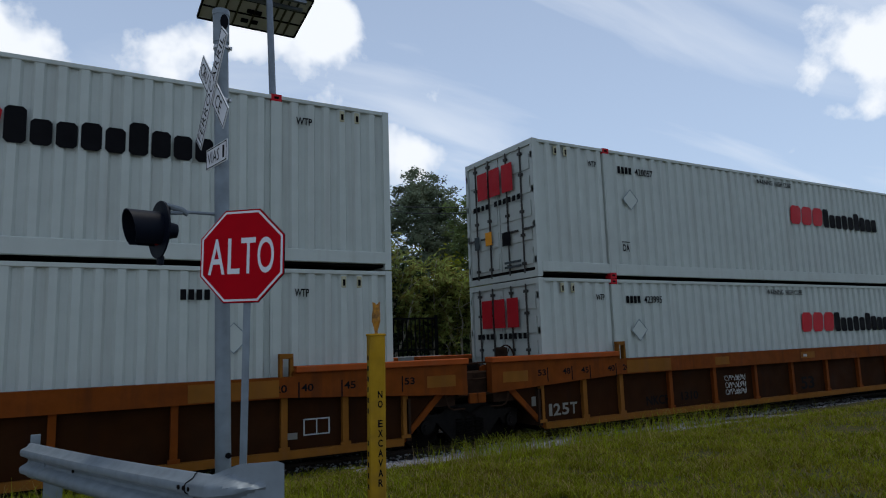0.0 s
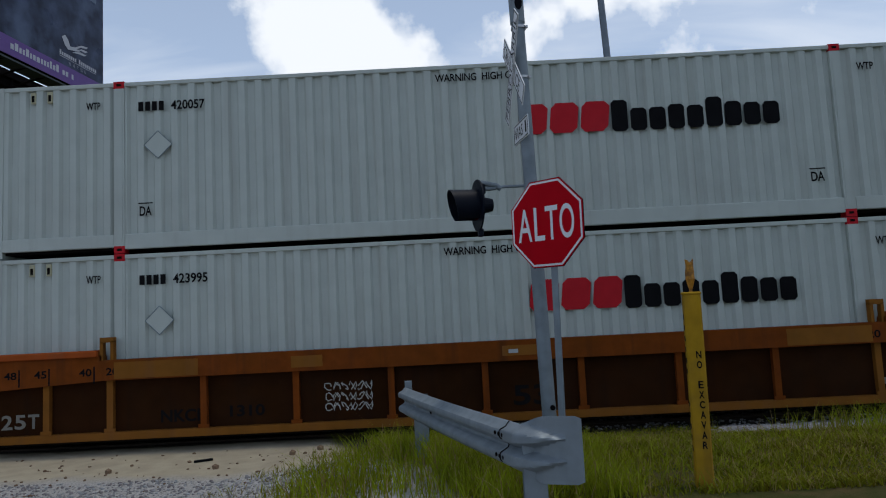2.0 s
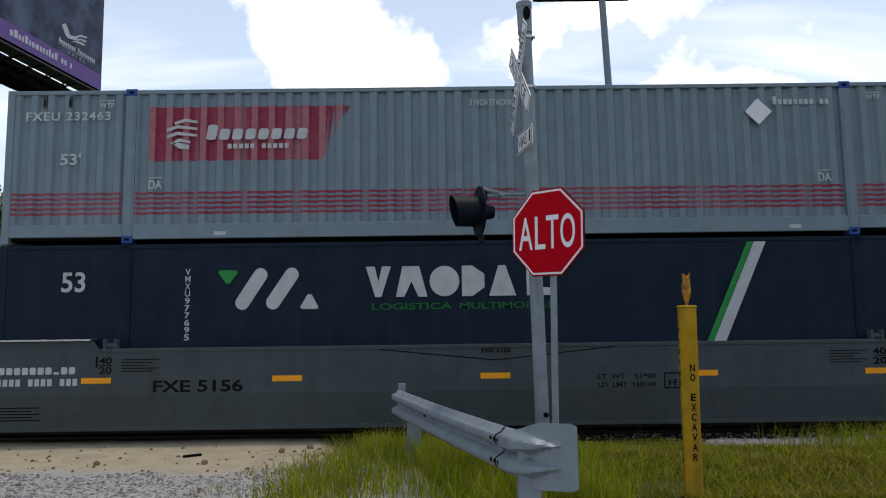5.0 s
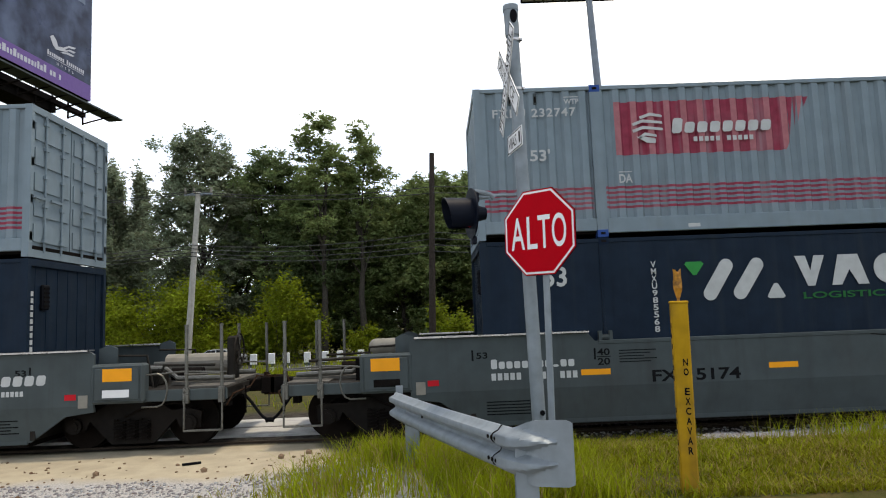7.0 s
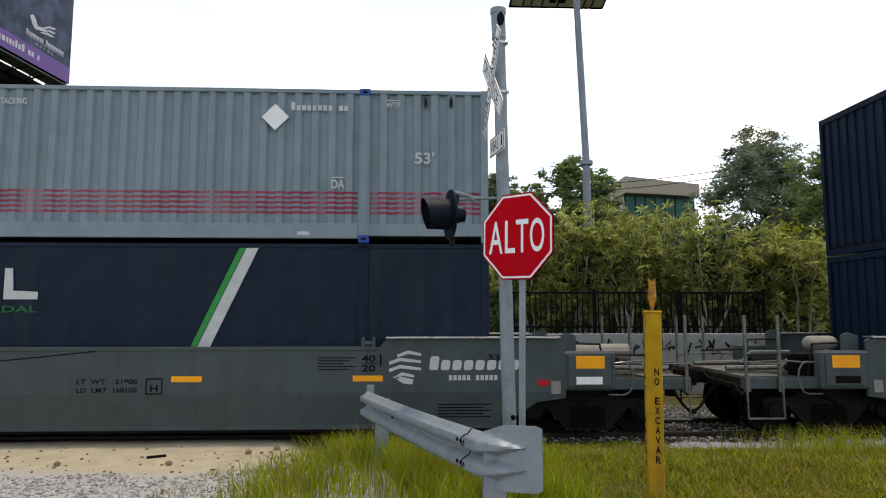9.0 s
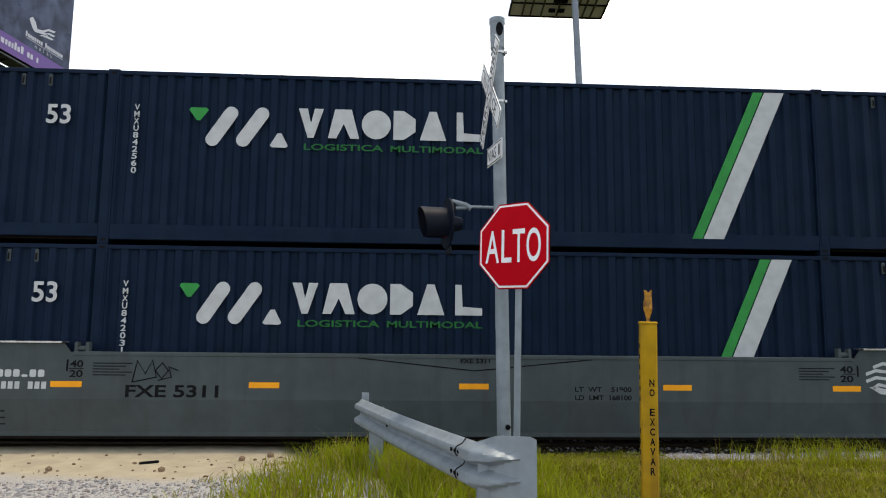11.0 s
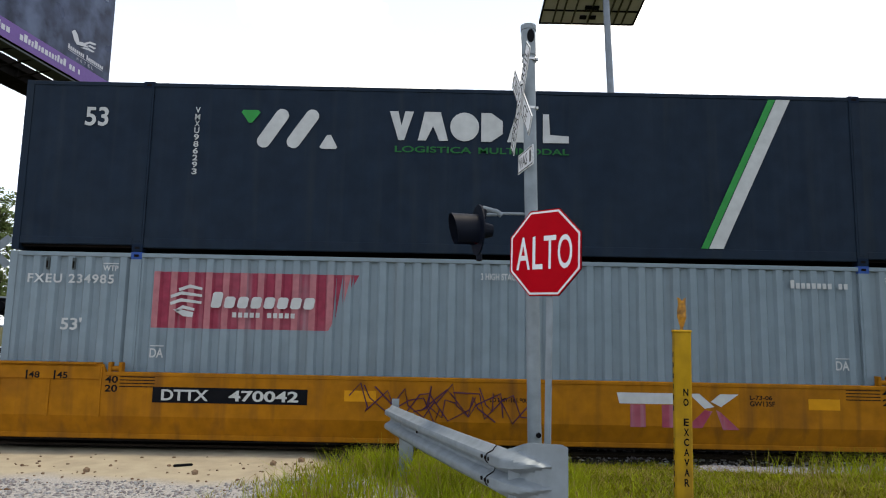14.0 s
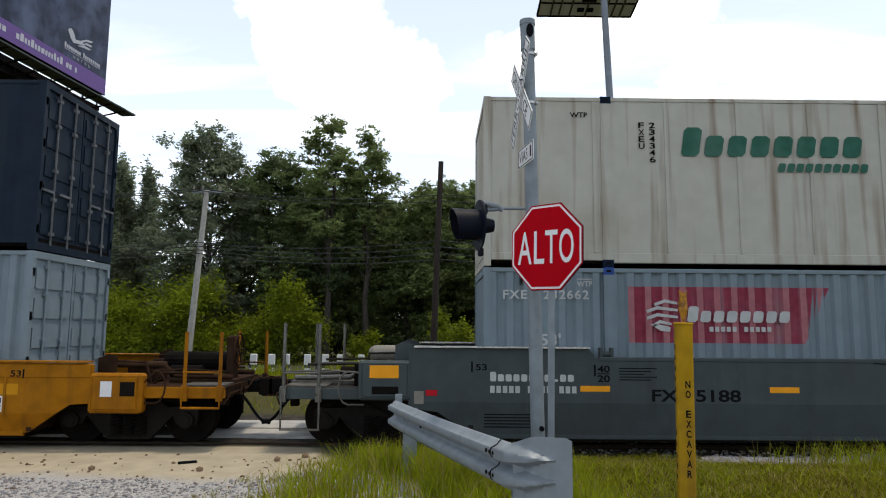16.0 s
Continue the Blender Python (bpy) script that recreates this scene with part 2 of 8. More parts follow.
M_BLUE = material("blue_paint", (0.02, 0.06, 0.22), 0.5)

# ---- building helpers ----


def box(bm, x0, x1, y0, y1, z0, z1):
    v = [bm.verts.new(p) for p in ((x0, y0, z0), (x1, y0, z0), (x1, y1, z0), (x0, y1, z0), (x0, y0, z1), (x1, y0, z1), (x1, y1, z1), (x0, y1, z1))]
    for f in ((3, 2, 1, 0), (4, 5, 6, 7), (0, 1, 5, 4), (1, 2, 6, 5), (2, 3, 7, 6), (3, 0, 4, 7)):
        bm.faces.new([v[i] for i in f])
    return v


def bbox(x0, x1, y0, y1, z0, z1, bevel=0.0):
    """A box with worn edges, as a new bmesh."""
    bm = bmesh.new()
    box(bm, x0, x1, y0, y1, z0, z1)
    if bevel:
        bmesh.ops.bevel(bm, geom=bm.edges[:], offset=bevel, segments=1, affect="EDGES")
    return bm


def tube(bm, a, b, r, r2=None, n=12, caps=True):
    """A round bar from a to b."""
    a, b = Vector(a), Vector(b)
    m = Matrix.Translation((a + b) / 2) @ (b - a).to_track_quat("Z", "Y").to_matrix().to_4x4()
    bmesh.ops.create_cone(bm, cap_ends=caps, cap_tris=False, segments=n, radius1=r, radius2=r if r2 is None else r2, depth=(b - a).length, matrix=m)


def pipe(bm, pts, r, n=8):
    """One continuous round tube through the points."""
    pts = [Vector(p) for p in pts]
    rows = []
    for i, p in enumerate(pts):
        d = (pts[min(i + 1, len(pts) - 1)] - pts[max(i - 1, 0)])
        if d.length < 1e-9:
            d = Vector((0, 0, 1))
        q = d.to_track_quat("Z", "Y")
        rows.append([bm.verts.new(p + q @ Vector((r * math.cos(2 * math.pi * k / n), r * math.sin(2 * math.pi * k / n), 0))) for k in range(n)])
    for a, b in zip(rows, rows[1:]):
        shift = min(range(n), key=lambda m: sum((a[k].co - b[(k + m) % n].co).length for k in range(0, n, 2)))
        for k in range(n):
            bm.faces.new((a[k], a[(k + 1) % n], b[(k + 1 + shift) % n], b[(k + shift) % n]))
    bm.faces.new(rows[0][::-1]), bm.faces.new(rows[-1])


def slab(outline, axis, lo, hi):
    """A closed outline of (u, v), made solid between lo and hi along the axis (u, v are the other two, in order)."""
    bm = bmesh.new()

    def at(u, v, w):
        return {"x": (w, u, v), "y": (u, w, v), "z": (u, v, w)}[axis]
    a = [bm.verts.new(at(u, v, lo)) for u, v in outline]
    b = [bm.verts.new(at(u, v, hi)) for u, v in outline]
    bm.faces.new(a)
    bm.faces.new(b[::-1])
    k = len(a)
    for i in range(k):
        bm.faces.new((a[i], b[i], b[(i + 1) % k], a[(i + 1) % k]))
    bmesh.ops.recalc_face_normals(bm, faces=bm.faces[:])
    return bm


def mesh_of(name, bm, mat, smooth=False):
    me = bpy.data.meshes.new(name)
    bm.to_mesh(me)
    bm.free()
    for mt in (mat if isinstance(mat, (list, tuple)) else [mat]):
        me.materials.append(mt)
    if smooth:
        me.polygons.foreach_set("use_smooth", [True] * len(me.polygons))
        me.set_sharp_from_angle(angle=radians(35))
    return me


def part(name, bm, mat, parent=None, label="", smooth=False, m=None):
    """Links a bmesh as one mesh object under a thing or a part."""
    ob = new(name, mesh_of(name, bm, mat, smooth))
    if parent is not None:
        ob.parent = parent
    if m is not None:
        ob.matrix_basis = m
    return tagged(ob, label) if label else ob


def share(name, me, parent, m):
    ob = new(name, me)
    ob.parent, ob.matrix_basis = parent, m
    return ob


def thing(name, label, category, m=None, group="", kind=""):
    ob = new(name)
    ob.empty_display_size = 0.2
    if m is not None:
        ob.matrix_basis = m
    return tagged(ob, label, category, group, kind)


def lettering(text, x0, x1, z0, z1, y, mat, parent, name="lettering", label="", up=False, spacing=1.0, m=None, bold=0.0):
    """Flat painted letters facing -y that fill the rectangle x0..x1, z0..z1 at depth y."""
    cu = bpy.data.curves.new("letters", "FONT")
    cu.body, cu.resolution_u, cu.space_character = text, 2 if bold == 0 else 5, spacing
    cu.offset = bold
    tmp = bpy.data.objects.new("letters", cu)
    me = bpy.data.meshes.new_from_object(tmp)
    bpy.data.objects.remove(tmp)
    bpy.data.curves.remove(cu)
    n = len(me.vertices)
    co = np.empty(n * 3)
    me.vertices.foreach_get("co", co)
    co = co.reshape(-1, 3)
    lo, hi = co.min(0), co.max(0)
    u = (co[:, 0] - lo[0]) / max(1e-6, hi[0] - lo[0])
    v = (co[:, 1] - lo[1]) / max(1e-6, hi[1] - lo[1])
    out = np.stack([x0 + (x1 - x0) * u, np.full(n, y), z0 + (z1 - z0) * v], 1)
    # words and figures set well apart are pieces of their own
    xs = np.sort(out[:, 0])
    cuts = [(a + b) / 2 for a, b in zip(xs, xs[1:]) if b - a > 0.22 * abs(z1 - z0)]
    faces = [tuple(f.vertices) for f in me.polygons]
    bpy.data.meshes.remove(me)
    group_of = [sum(c < out[f[0], 0] for c in cuts) for f in faces]
    ob = None
    for k in range(len(cuts) + 1):
        mine = [f for f, g in zip(faces, group_of) if g == k]
        if not mine:
            continue
        used = sorted({i for f in mine for i in f})
        where = {i: j for j, i in enumerate(used)}
        piece = bpy.data.meshes.new(name)
        piece.from_pydata([tuple(out[i]) for i in used], [], [tuple(where[i] for i in f) for f in mine])
        piece.materials.append(mat)
        ob = new(name, piece)
        ob.parent = parent
        if m is not None:
            ob.matrix_basis = m
        if label:
            tagged(ob, label)
    return ob


def bars(cells, y, mat, parent, name="marking", label="", thick=0.0015, fine=False):
    """Plain flat bars (x0, x1, z0, z1) just proud of depth y; fine print too small to tell apart stays joined."""
    if fine:
        bm = bmesh.new()
        for x0, x1, z0, z1 in cells:
            box(bm, x0, x1, y - thick, y, z0, z1)
        return tagged(part("fine_print", bm, mat, parent, label), kind="stuff")
    for x0, x1, z0, z1 in cells:
        ob = part(name, bbox(x0, x1, y - thick, y, z0, z1), mat, parent, label)
    return ob


def shape(outlines, y, mat, parent, name="marking", label="", thick=0.002):
    """Painted flat shapes, each a closed outline of (x, z) and a part of its own."""
    for o in outlines:
        ob = part(name, slab(o, "y", y - thick, y), mat, parent, label)
    return ob


def word_blocks(x0, x1, z0, z1, n, heights=None, slant=0.0, gap=0.22):
    """A word as n plain letter-sized blocks."""
    w = (x1 - x0) / n
    out = []
    for i in range(n):
        h = (heights[i % len(heights)] if heights else 1.0)
        a, b = x0 + w * i, x0 + w * (i + 1 - gap)
        top = z0 + (z1 - z0) * h
        s = slant * (top - z0)
        c = 0.18 * (b - a)
        out.append([(a + c, z0), (b - c, z0), (b + s * 0.2, z0 + c), (b + s, top - c), (b + s - c, top), (a + s + c, top), (a + s, top - c), (a + s * 0.2, z0 + c)])
    return out


def capsule(ax, az, bx, bz, r, n=8):
    """A round-ended bar from a to b as an outline."""
    ang = math.atan2(bz - az, bx - ax)
    pts = []
    for i in range(n + 1):
        a = ang - math.pi / 2 + math.pi * i / n
        pts.append((bx + r * math.cos(a), bz + r * math.sin(a)))
    for i in range(n + 1):
        a = ang + math.pi / 2 + math.pi * i / n
        pts.append((ax + r * math.cos(a), az + r * math.sin(a)))
    return pts


# ---- ground ----
TRACK_Y, RAIL_Z = 14.795, 0.10


def ss(a, b, x):
    t = min(1.0, max(0.0, (x - a) / (b - a)))
    return t * t * (3 - 2 * t)


def ground_z(x, y):
    """Height of the ground: flat by the track and the road crossing, a grassy rise where the signs stand."""
    rise = ss(13.2, 9.6, y) * ss(-2.6, -0.6, x + 0.25 * (y - 10))
    left = 0.30 * ss(11.0, 3.0, y) * (1 - ss(-2.6, -0.6, x + 0.25 * (y - 10)))
    far = -1.30 * ss(19, 58, y)
    dip = -0.05 * ss(12.9, 13.6, y) * ss(18.6, 17.8, y) if x > -1.2 else 0.0
    return 0.06 + 0.40 * rise + left + far + dip + 0.02 * noise.noise((x * 0.7, y * 0.7, 0))

# ---- containers ----
HALF, WIDE = 8.077, 1.295  # a 53 ft box: half its length and half its width
PITCH, DEEP = 0.285, 0.050


def wave(x, deep=DEEP, pitch=PITCH):
    """Depth of the corrugated side below its outer face at x."""
    u = (x / pitch) % 1.0
    if u < 0.36:
        return 0.0
    if u < 0.5:
        return deep * (u - 0.36) / 0.14
    if u < 0.86:
        return deep
    return deep * (1 - (u - 0.86) / 0.14)


def wave_marks(x0, x1, pitch=PITCH):
    xs = [x0, x1]
    k = math.floor(x0 / pitch) - 1
    while k * pitch < x1:
        xs += [(k + u) * pitch for u in (0.0, 0.36, 0.5, 0.86) if x0 < (k + u) * pitch < x1]
        k += 1
    return sorted(set(xs))


def corrugated(x0, x1, z0, z1, side, deep=DEEP, pitch=PITCH, thick=0.02):
    """A corrugated side sheet between the rails; side is -1 for the near face and 1 for the far one."""
    bm = bmesh.new()
    rows = []
    for x in wave_marks(x0, x1, pitch):
        y = side * (WIDE - 0.012 - wave(x, deep, pitch))
        yi = side * (WIDE - 0.012 - deep - thick)
        rows.append([bm.verts.new(p) for p in ((x, y, z0), (x, y, z1), (x, yi, z1), (x, yi, z0))])
    for a, b in zip(rows, rows[1:]):
        for i in range(4):
            bm.faces.new((a[i], b[i], b[(i + 1) % 4], a[(i + 1) % 4]))
    bm.faces.new(rows[0]), bm.faces.new(rows[-1][::-1])
    bmesh.ops.recalc_face_normals(bm, faces=bm.faces[:])
    return bm


def casting(bm, x, y, z, s=0.178):
    box(bm, x - s / 2, x + s / 2, y - 0.08, y + 0.08, z - 0.06, z + 0.06)


def container(label, paint, h, style, ends, castings, group="stacked containers"):
    """A 53 ft container: corrugated sides, rails, corner and lifting posts, castings, roof, door end and blind end.
    ends: 'door' or 'blind' at the low-x end and the other at the high-x end."""
    c = thing("container", label, "container", group=group)
    deep = {"ribbed": DEEP, "flush": 0.008, "panel": 0.006}[style]
    pitch = {"ribbed": PITCH, "flush": 0.57, "panel": 1.22}[style]
    post, lift = 0.12, HALF - 2.07
    for s in (-1, 1):
        near = s < 0
        for a, b in ((-HALF + post, -lift - 0.09), (-lift + 0.09, lift - 0.09), (lift + 0.09, HALF - post)):
            part("side_panel", corrugated(a, b, 0.22, h - 0.07, s, deep, pitch), paint, c)
        y0, y1 = sorted((s * WIDE, s * (WIDE - 0.09)))
        part("top_rail", bbox(-HALF + post, HALF - post, y0, y1, h - 0.075, h - 0.005, 0.008), paint, c)
        for a, b in ((-HALF + post, -lift - 0.09), (-lift + 0.09, lift - 0.09), (lift + 0.09, HALF - post)):
            bm = bbox(a, b, *sorted((s * (WIDE + (0.005 if style == "ribbed" else -0.004)), s * (WIDE - 0.08))), 0.06 if abs(a + b) < 1 else 0.1, 0.31 if style == "ribbed" else 0.225, 0.01)
            part("bottom_rail", bm, paint, c)
        for x in (-lift, lift):
            bm = bmesh.new()
            box(bm, x - 0.088, x + 0.088, *sorted((s * (WIDE + 0.002), s * (WIDE - 0.1))), 0.10, h - 0.10)
            box(bm, x - 0.055, x + 0.055, *sorted((s * (WIDE + 0.010), s * (WIDE - 0.1))), 0.16, h - 0.16)
            part("lifting_post", bm, paint, c)
            for z in (0.055, h - 0.05):
                bm = bmesh.new()
                casting(bm, x, s * (WIDE - 0.076), z)
                ob = part("corner_casting", bm, castings, c)
                part("casting_slot", bbox(x - 0.04, x + 0.04, *sorted((s * (WIDE + 0.006), s * (WIDE - 0.02))), z - 0.02, z + 0.02), M_IRON, ob)
        for x in (-1, 1):
            bm = bmesh.new()
            box(bm, *sorted((x * HALF, x * (HALF - post))), y0, y1, 0.0, h)
            part("corner_post", bm, paint, c)
        if near and style == "ribbed":
            for e in (-1, 1):
                for k in (0.62, 0.90) if paint is M_WHITE else (0.62, 1.05):
                    xx, w = e * (HALF - k), 0.045 if paint is M_WHITE else 0.03
                    pk = part("lashing_pocket", bbox(xx - w, xx + w, -WIDE - 0.004, -WIDE + 0.03, h - 0.30, h - 0.10, 0.012), M_POCKET if paint is M_WHITE else M_CARGREY, c, "small recessed lashing pocket")
                    part("pocket_hollow", bbox(xx - w * 0.5, xx + w * 0.5, -WIDE - 0.006, -WIDE + 0.02, h - 0.27, h - 0.16), M_IRON, pk)
    part("roof", bbox(-HALF + 0.02, HALF - 0.02, -WIDE + 0.03, WIDE - 0.03, h - 0.05, h - 0.02), paint, c)
    part("floor_frame", bbox(-HALF + 0.02, HALF - 0.02, -WIDE + 0.1, WIDE - 0.1, 0.06, 0.2), M_IRON, c)
    for e, kind in zip((-1, 1), ends):
        x = e * (HALF - 0.03)
        if kind == "door":
            for s in (-1, 1):
                bm = bmesh.new()
                y0, y1 = sorted((s * 0.015, s * (WIDE - 0.10)))
                box(bm, *sorted((x - e * 0.05, x - e * 0.01)), y0, y1, 0.12, h - 0.12)
                for k in range(5):
                    z = 0.2 + (h - 0.4) * (k + 0.5) / 5
                    hh = (h - 0.4) / 5 * 0.34
                    box(bm, *sorted((x - e * 0.012, x + e * 0.012)), y0 + 0.06, y1 - 0.06, z - hh, z + hh)
                door = part("door", bm, paint, c)
                bm = bmesh.new()
                for f in (0.28, 0.72):
                    yy = y0 + (y1 - y0) * f
                    tube(bm, (x + e * 0.035, yy, 0.1), (x + e * 0.035, yy, h - 0.1), 0.019, n=8)
                    for z in (0.3, 0.9, 1.4, h - 0.7, h - 0.25):
                        box(bm, x + e * 0.035 - 0.03, x + e * 0.035 + 0.03, yy - 0.05, yy + 0.05, z - 0.03, z + 0.03)
                    box(bm, x + e * 0.045 - 0.015, x + e * 0.045 + 0.015, yy - 0.03, yy + 0.36 * s, 1.0, 1.04)
                    part("lock_rod", bm, M_RODGREY if paint is M_WHITE else M_RODDARK if paint in (M_NAVY, M_SLATE) else paint, door)
                    bm = bmesh.new()
                bm.free()
                for k in range(4):
                    z = 0.35 + (h - 0.7) * k / 3
                    part("hinge", bbox(*sorted((x - e * 0.02, x + e * 0.03)), *sorted((s * (WIDE - 0.10), s * (WIDE - 0.02))), z - 0.07, z + 0.07), paint, door)
        else:
            part("end_wall", bbox(*sorted((x - e * 0.05, x - e * 0.02)), -WIDE + 0.09, WIDE - 0.09, 0.12, h - 0.1), paint, c)
            if style == "ribbed" and paint is M_WHITE:
                for k in range(9):
                    z = 0.3 + (h - 0.55) * k / 8
                    if k in (1, 7):
                        continue
                    part("end_rib", bbox(*sorted((x - e * 0.022, x + e * 0.018)), -WIDE + 0.16, WIDE - 0.16, z - 0.07, z + 0.07, 0.018), M_ENDRIB, c)
            elif style == "flush":
                for k in range(7):
                    yy = -WIDE + 0.3 + (2 * WIDE - 0.6) * k / 6
                    part("end_seam", bbox(*sorted((x - e * 0.022, x - e * 0.012)), yy - 0.02, yy + 0.02, 0.14, h - 0.12), paint, c)
                vent = part("vent", bbox(*sorted((x - e * 0.02, x + e * 0.045)), *sorted((-WIDE + 0.42, -WIDE + 0.62)), h - 0.85, h - 0.42, 0.02), M_BLACK, c, "black louvred vent box")
                for k in range(5):
                    part("louvre", bbox(*sorted((x + e * 0.045, x + e * 0.055)), -WIDE + 0.44, -WIDE + 0.60, h - 0.80 + 0.075 * k, h - 0.77 + 0.075 * k), M_IRON, vent)
                for k in range(11):
                    z = h - 0.62 - 0.115 * k
                    part("marking", bbox(*sorted((x - e * 0.018, x - e * 0.014)), -WIDE + 0.17, -WIDE + 0.24, z, z + 0.08), M_LETTERW, c, "small white code bar")
            else:
                for k in range(9):
                    yy = -WIDE + 0.24 + (2 * WIDE - 0.48) * k / 8
                    part("end_rib", bbox(*sorted((x - e * 0.022, x + e * 0.012)), yy - 0.075, yy + 0.075, 0.14, h - 0.12, 0.015), paint, c)
        for z0, z1 in ((0.0, 0.13), (h - 0.12, h - 0.001)):
            part("end_rail", bbox(*sorted((e * (HALF - 0.001), e * (HALF - 0.1))), -WIDE + 0.09, WIDE - 0.09, z0, z1), paint, c)
    return c


M_RODGREY = material("grimy_lock_rod", (0.060, 0.058, 0.054), 0.55, metal=0.4, stain=0.5, stain_color=(0.03, 0.022, 0.018), grain=0.2)
FACE = -WIDE - 0.001  # depth at which paint lies on the near side


def end_sheet(e):
    return e * (HALF + 0.012)


def side_letters(c, text, x0, x1, z0, z1, mat, **kw):
    """Letters on the near side; x from the low-x end of the box, z from its floor."""
    return lettering(text, x0 - HALF, x1 - HALF, z0, z1, FACE - 0.002, mat, c, **kw, bold=0.02)


def down_letters(c, text, x0, x1, z0, z1, mat):
    """A column of letters, read from the top."""
    n = len(text)
    step = (z1 - z0) / n
    for i, ch in enumerate(text):
        if ch != " ":
            top = z1 - step * i
            side_letters(c, ch, x0 + (0.35 * (x1 - x0) if ch in "1I" else 0), x1 - (0.35 * (x1 - x0) if ch in "1I" else 0), top - step * 0.84, top, mat)


def off(outlines, dx=-HALF):
    return [[(x + dx, z) for x, z in o] for o in outlines]


def diamond(c, x, z, r, mat=None):
    rr = r * 0.84
    outer = [(x, z - r), (x + r, z), (x, z + r), (x - r, z)]
    pl = shape(off([outer]), FACE - 0.003, mat or M_WHITE, c, "placard_holder", "diamond-shaped sheet-metal placard holder", thick=0.012)
    bm = bmesh.new()
    for (ax, az), (bx, bz) in zip(outer, outer[1:] + outer[:1]):
        tube(bm, (ax - HALF, FACE - 0.018, az), (bx - HALF, FACE - 0.018, bz), 0.006, n=5)
    part("placard_rim", bm, M_GREYC, pl)


def white_box_marks(c, h, code, flipped, high):
    """Lettering and the maker's word on the white boxes; the word is set in plain blocks."""
    r = (lambda a, b: (2 * HALF - b, 2 * HALF - a)) if flipped else (lambda a, b: (a, b))
    top = h - 0.33
    side_letters(c, "WTP", *r(1.52, 1.76), top - 0.13, top, M_LETTERK)
    side_letters(c, "WTP", *r(14.42, 14.70), top - 0.13, top, M_LETTERK)
    a, b = r(2.40, 3.52)
    bars([(a - HALF + k * 0.115, a - HALF + k * 0.115 + 0.085, h - 0.52, h - 0.36) for k in range(4)], FACE - 0.002, M_LETTERK, c, label="short black owner marks")
    side_letters(c, code, a + 0.55, b, h - 0.52, h - 0.36, M_LETTERK)
    if not flipped:
        side_letters(c, "WARNING  HIGH CUBE", 7.40, 8.93, h - 0.29, h - 0.16, M_LETTERK)
    if high:
        for a, b in (r(2.41, 2.61), r(13.49, 13.71)):
            side_letters(c, "DA", a, b, 0.60, 0.76, M_LETTERK)
            bars([(a - HALF - 0.02, b - HALF + 0.02, 0.80, 0.82)], FACE - 0.002, M_LETTERK, c, label="small black arrow line")
    diamond(c, sum(r(2.73, 2.73)) / 2, h - 1.11, 0.235)
    if not flipped or high:
        z0, z1 = (h - 1.27, h - 0.76)
        shape(off(word_blocks(8.74, 10.28, z0, z1, 3, slant=0.10, gap=0.10)), FACE - 0.002, M_RED, c, "wordmark", "three bold red letter blocks")
        shape(off(word_blocks(10.30, 13.12, z0 - 0.02, z1, 9, [1.0, 0.72, 0.72, 0.78, 0.72, 0.95, 0.78, 0.72, 0.72], gap=0.14)), FACE - 0.002, M_LETTERK, c, "wordmark", "row of bold black letter blocks")


def end_marks_white(c, h, e, kind, long_word):
    """The maker's word on an end, as blocks; e is -1 or 1."""
    x = end_sheet(e)
    yy = (lambda a: e * a)

    def sheet(cells, mat, label, out=0.0):
        for y0, y1, z0, z1 in cells:
            part("marking", bbox(*sorted((x + e * (0.002 + out), x + e * (0.005 + out))), *sorted((yy(y0), yy(y1))), z0, z1), mat, c, label)
    if kind == "door":
        sheet([(-0.72 + 0.48 * k, -0.32 + 0.48 * k, h - 0.98, h - 0.36) for k in range(3)], M_RED, "large red letter blocks", 0.04)
        sheet([(-0.95 + 0.17 * k, -0.84 + 0.17 * k, h - 1.22, h - 1.10) for k in range(11) if k != 4], M_LETTERK, "black lettering bars", 0.02)
        sheet([(0.15, 0.45, 0.75, 1.05)], M_LETTERK, "black size mark", 0.02)
        sheet([(-0.5, -0.25, 0.85, 1.15)], M_ORANGE, "orange notice", 0.02)
        sheet([(-0.95, -0.75, 0.8, 1.1), (0.2, 0.8, 0.25, 0.3), (0.2, 0.8, 0.35, 0.4)], M_CARGREY, "grey notice plates", 0.02)
    else:
        sheet([(-0.75 + 0.15 * k, -0.64 + 0.15 * k, h - 0.66, h - 0.50) for k in range(3)], M_RED, "small red letter blocks", 0.03)
        sheet([(-0.30 + 0.11 * k, -0.22 + 0.11 * k, h - 0.66, h - 0.50 - (0.05 if k % 3 else 0)) for k in range(9)], M_LETTERK, "small black letter blocks", 0.03)
        sheet([(-0.1, 0.45, 0.62, 0.66), (-0.1, 0.45, 0.70, 0.76)], M_CARGREY, "grey weight notice", 0.03)


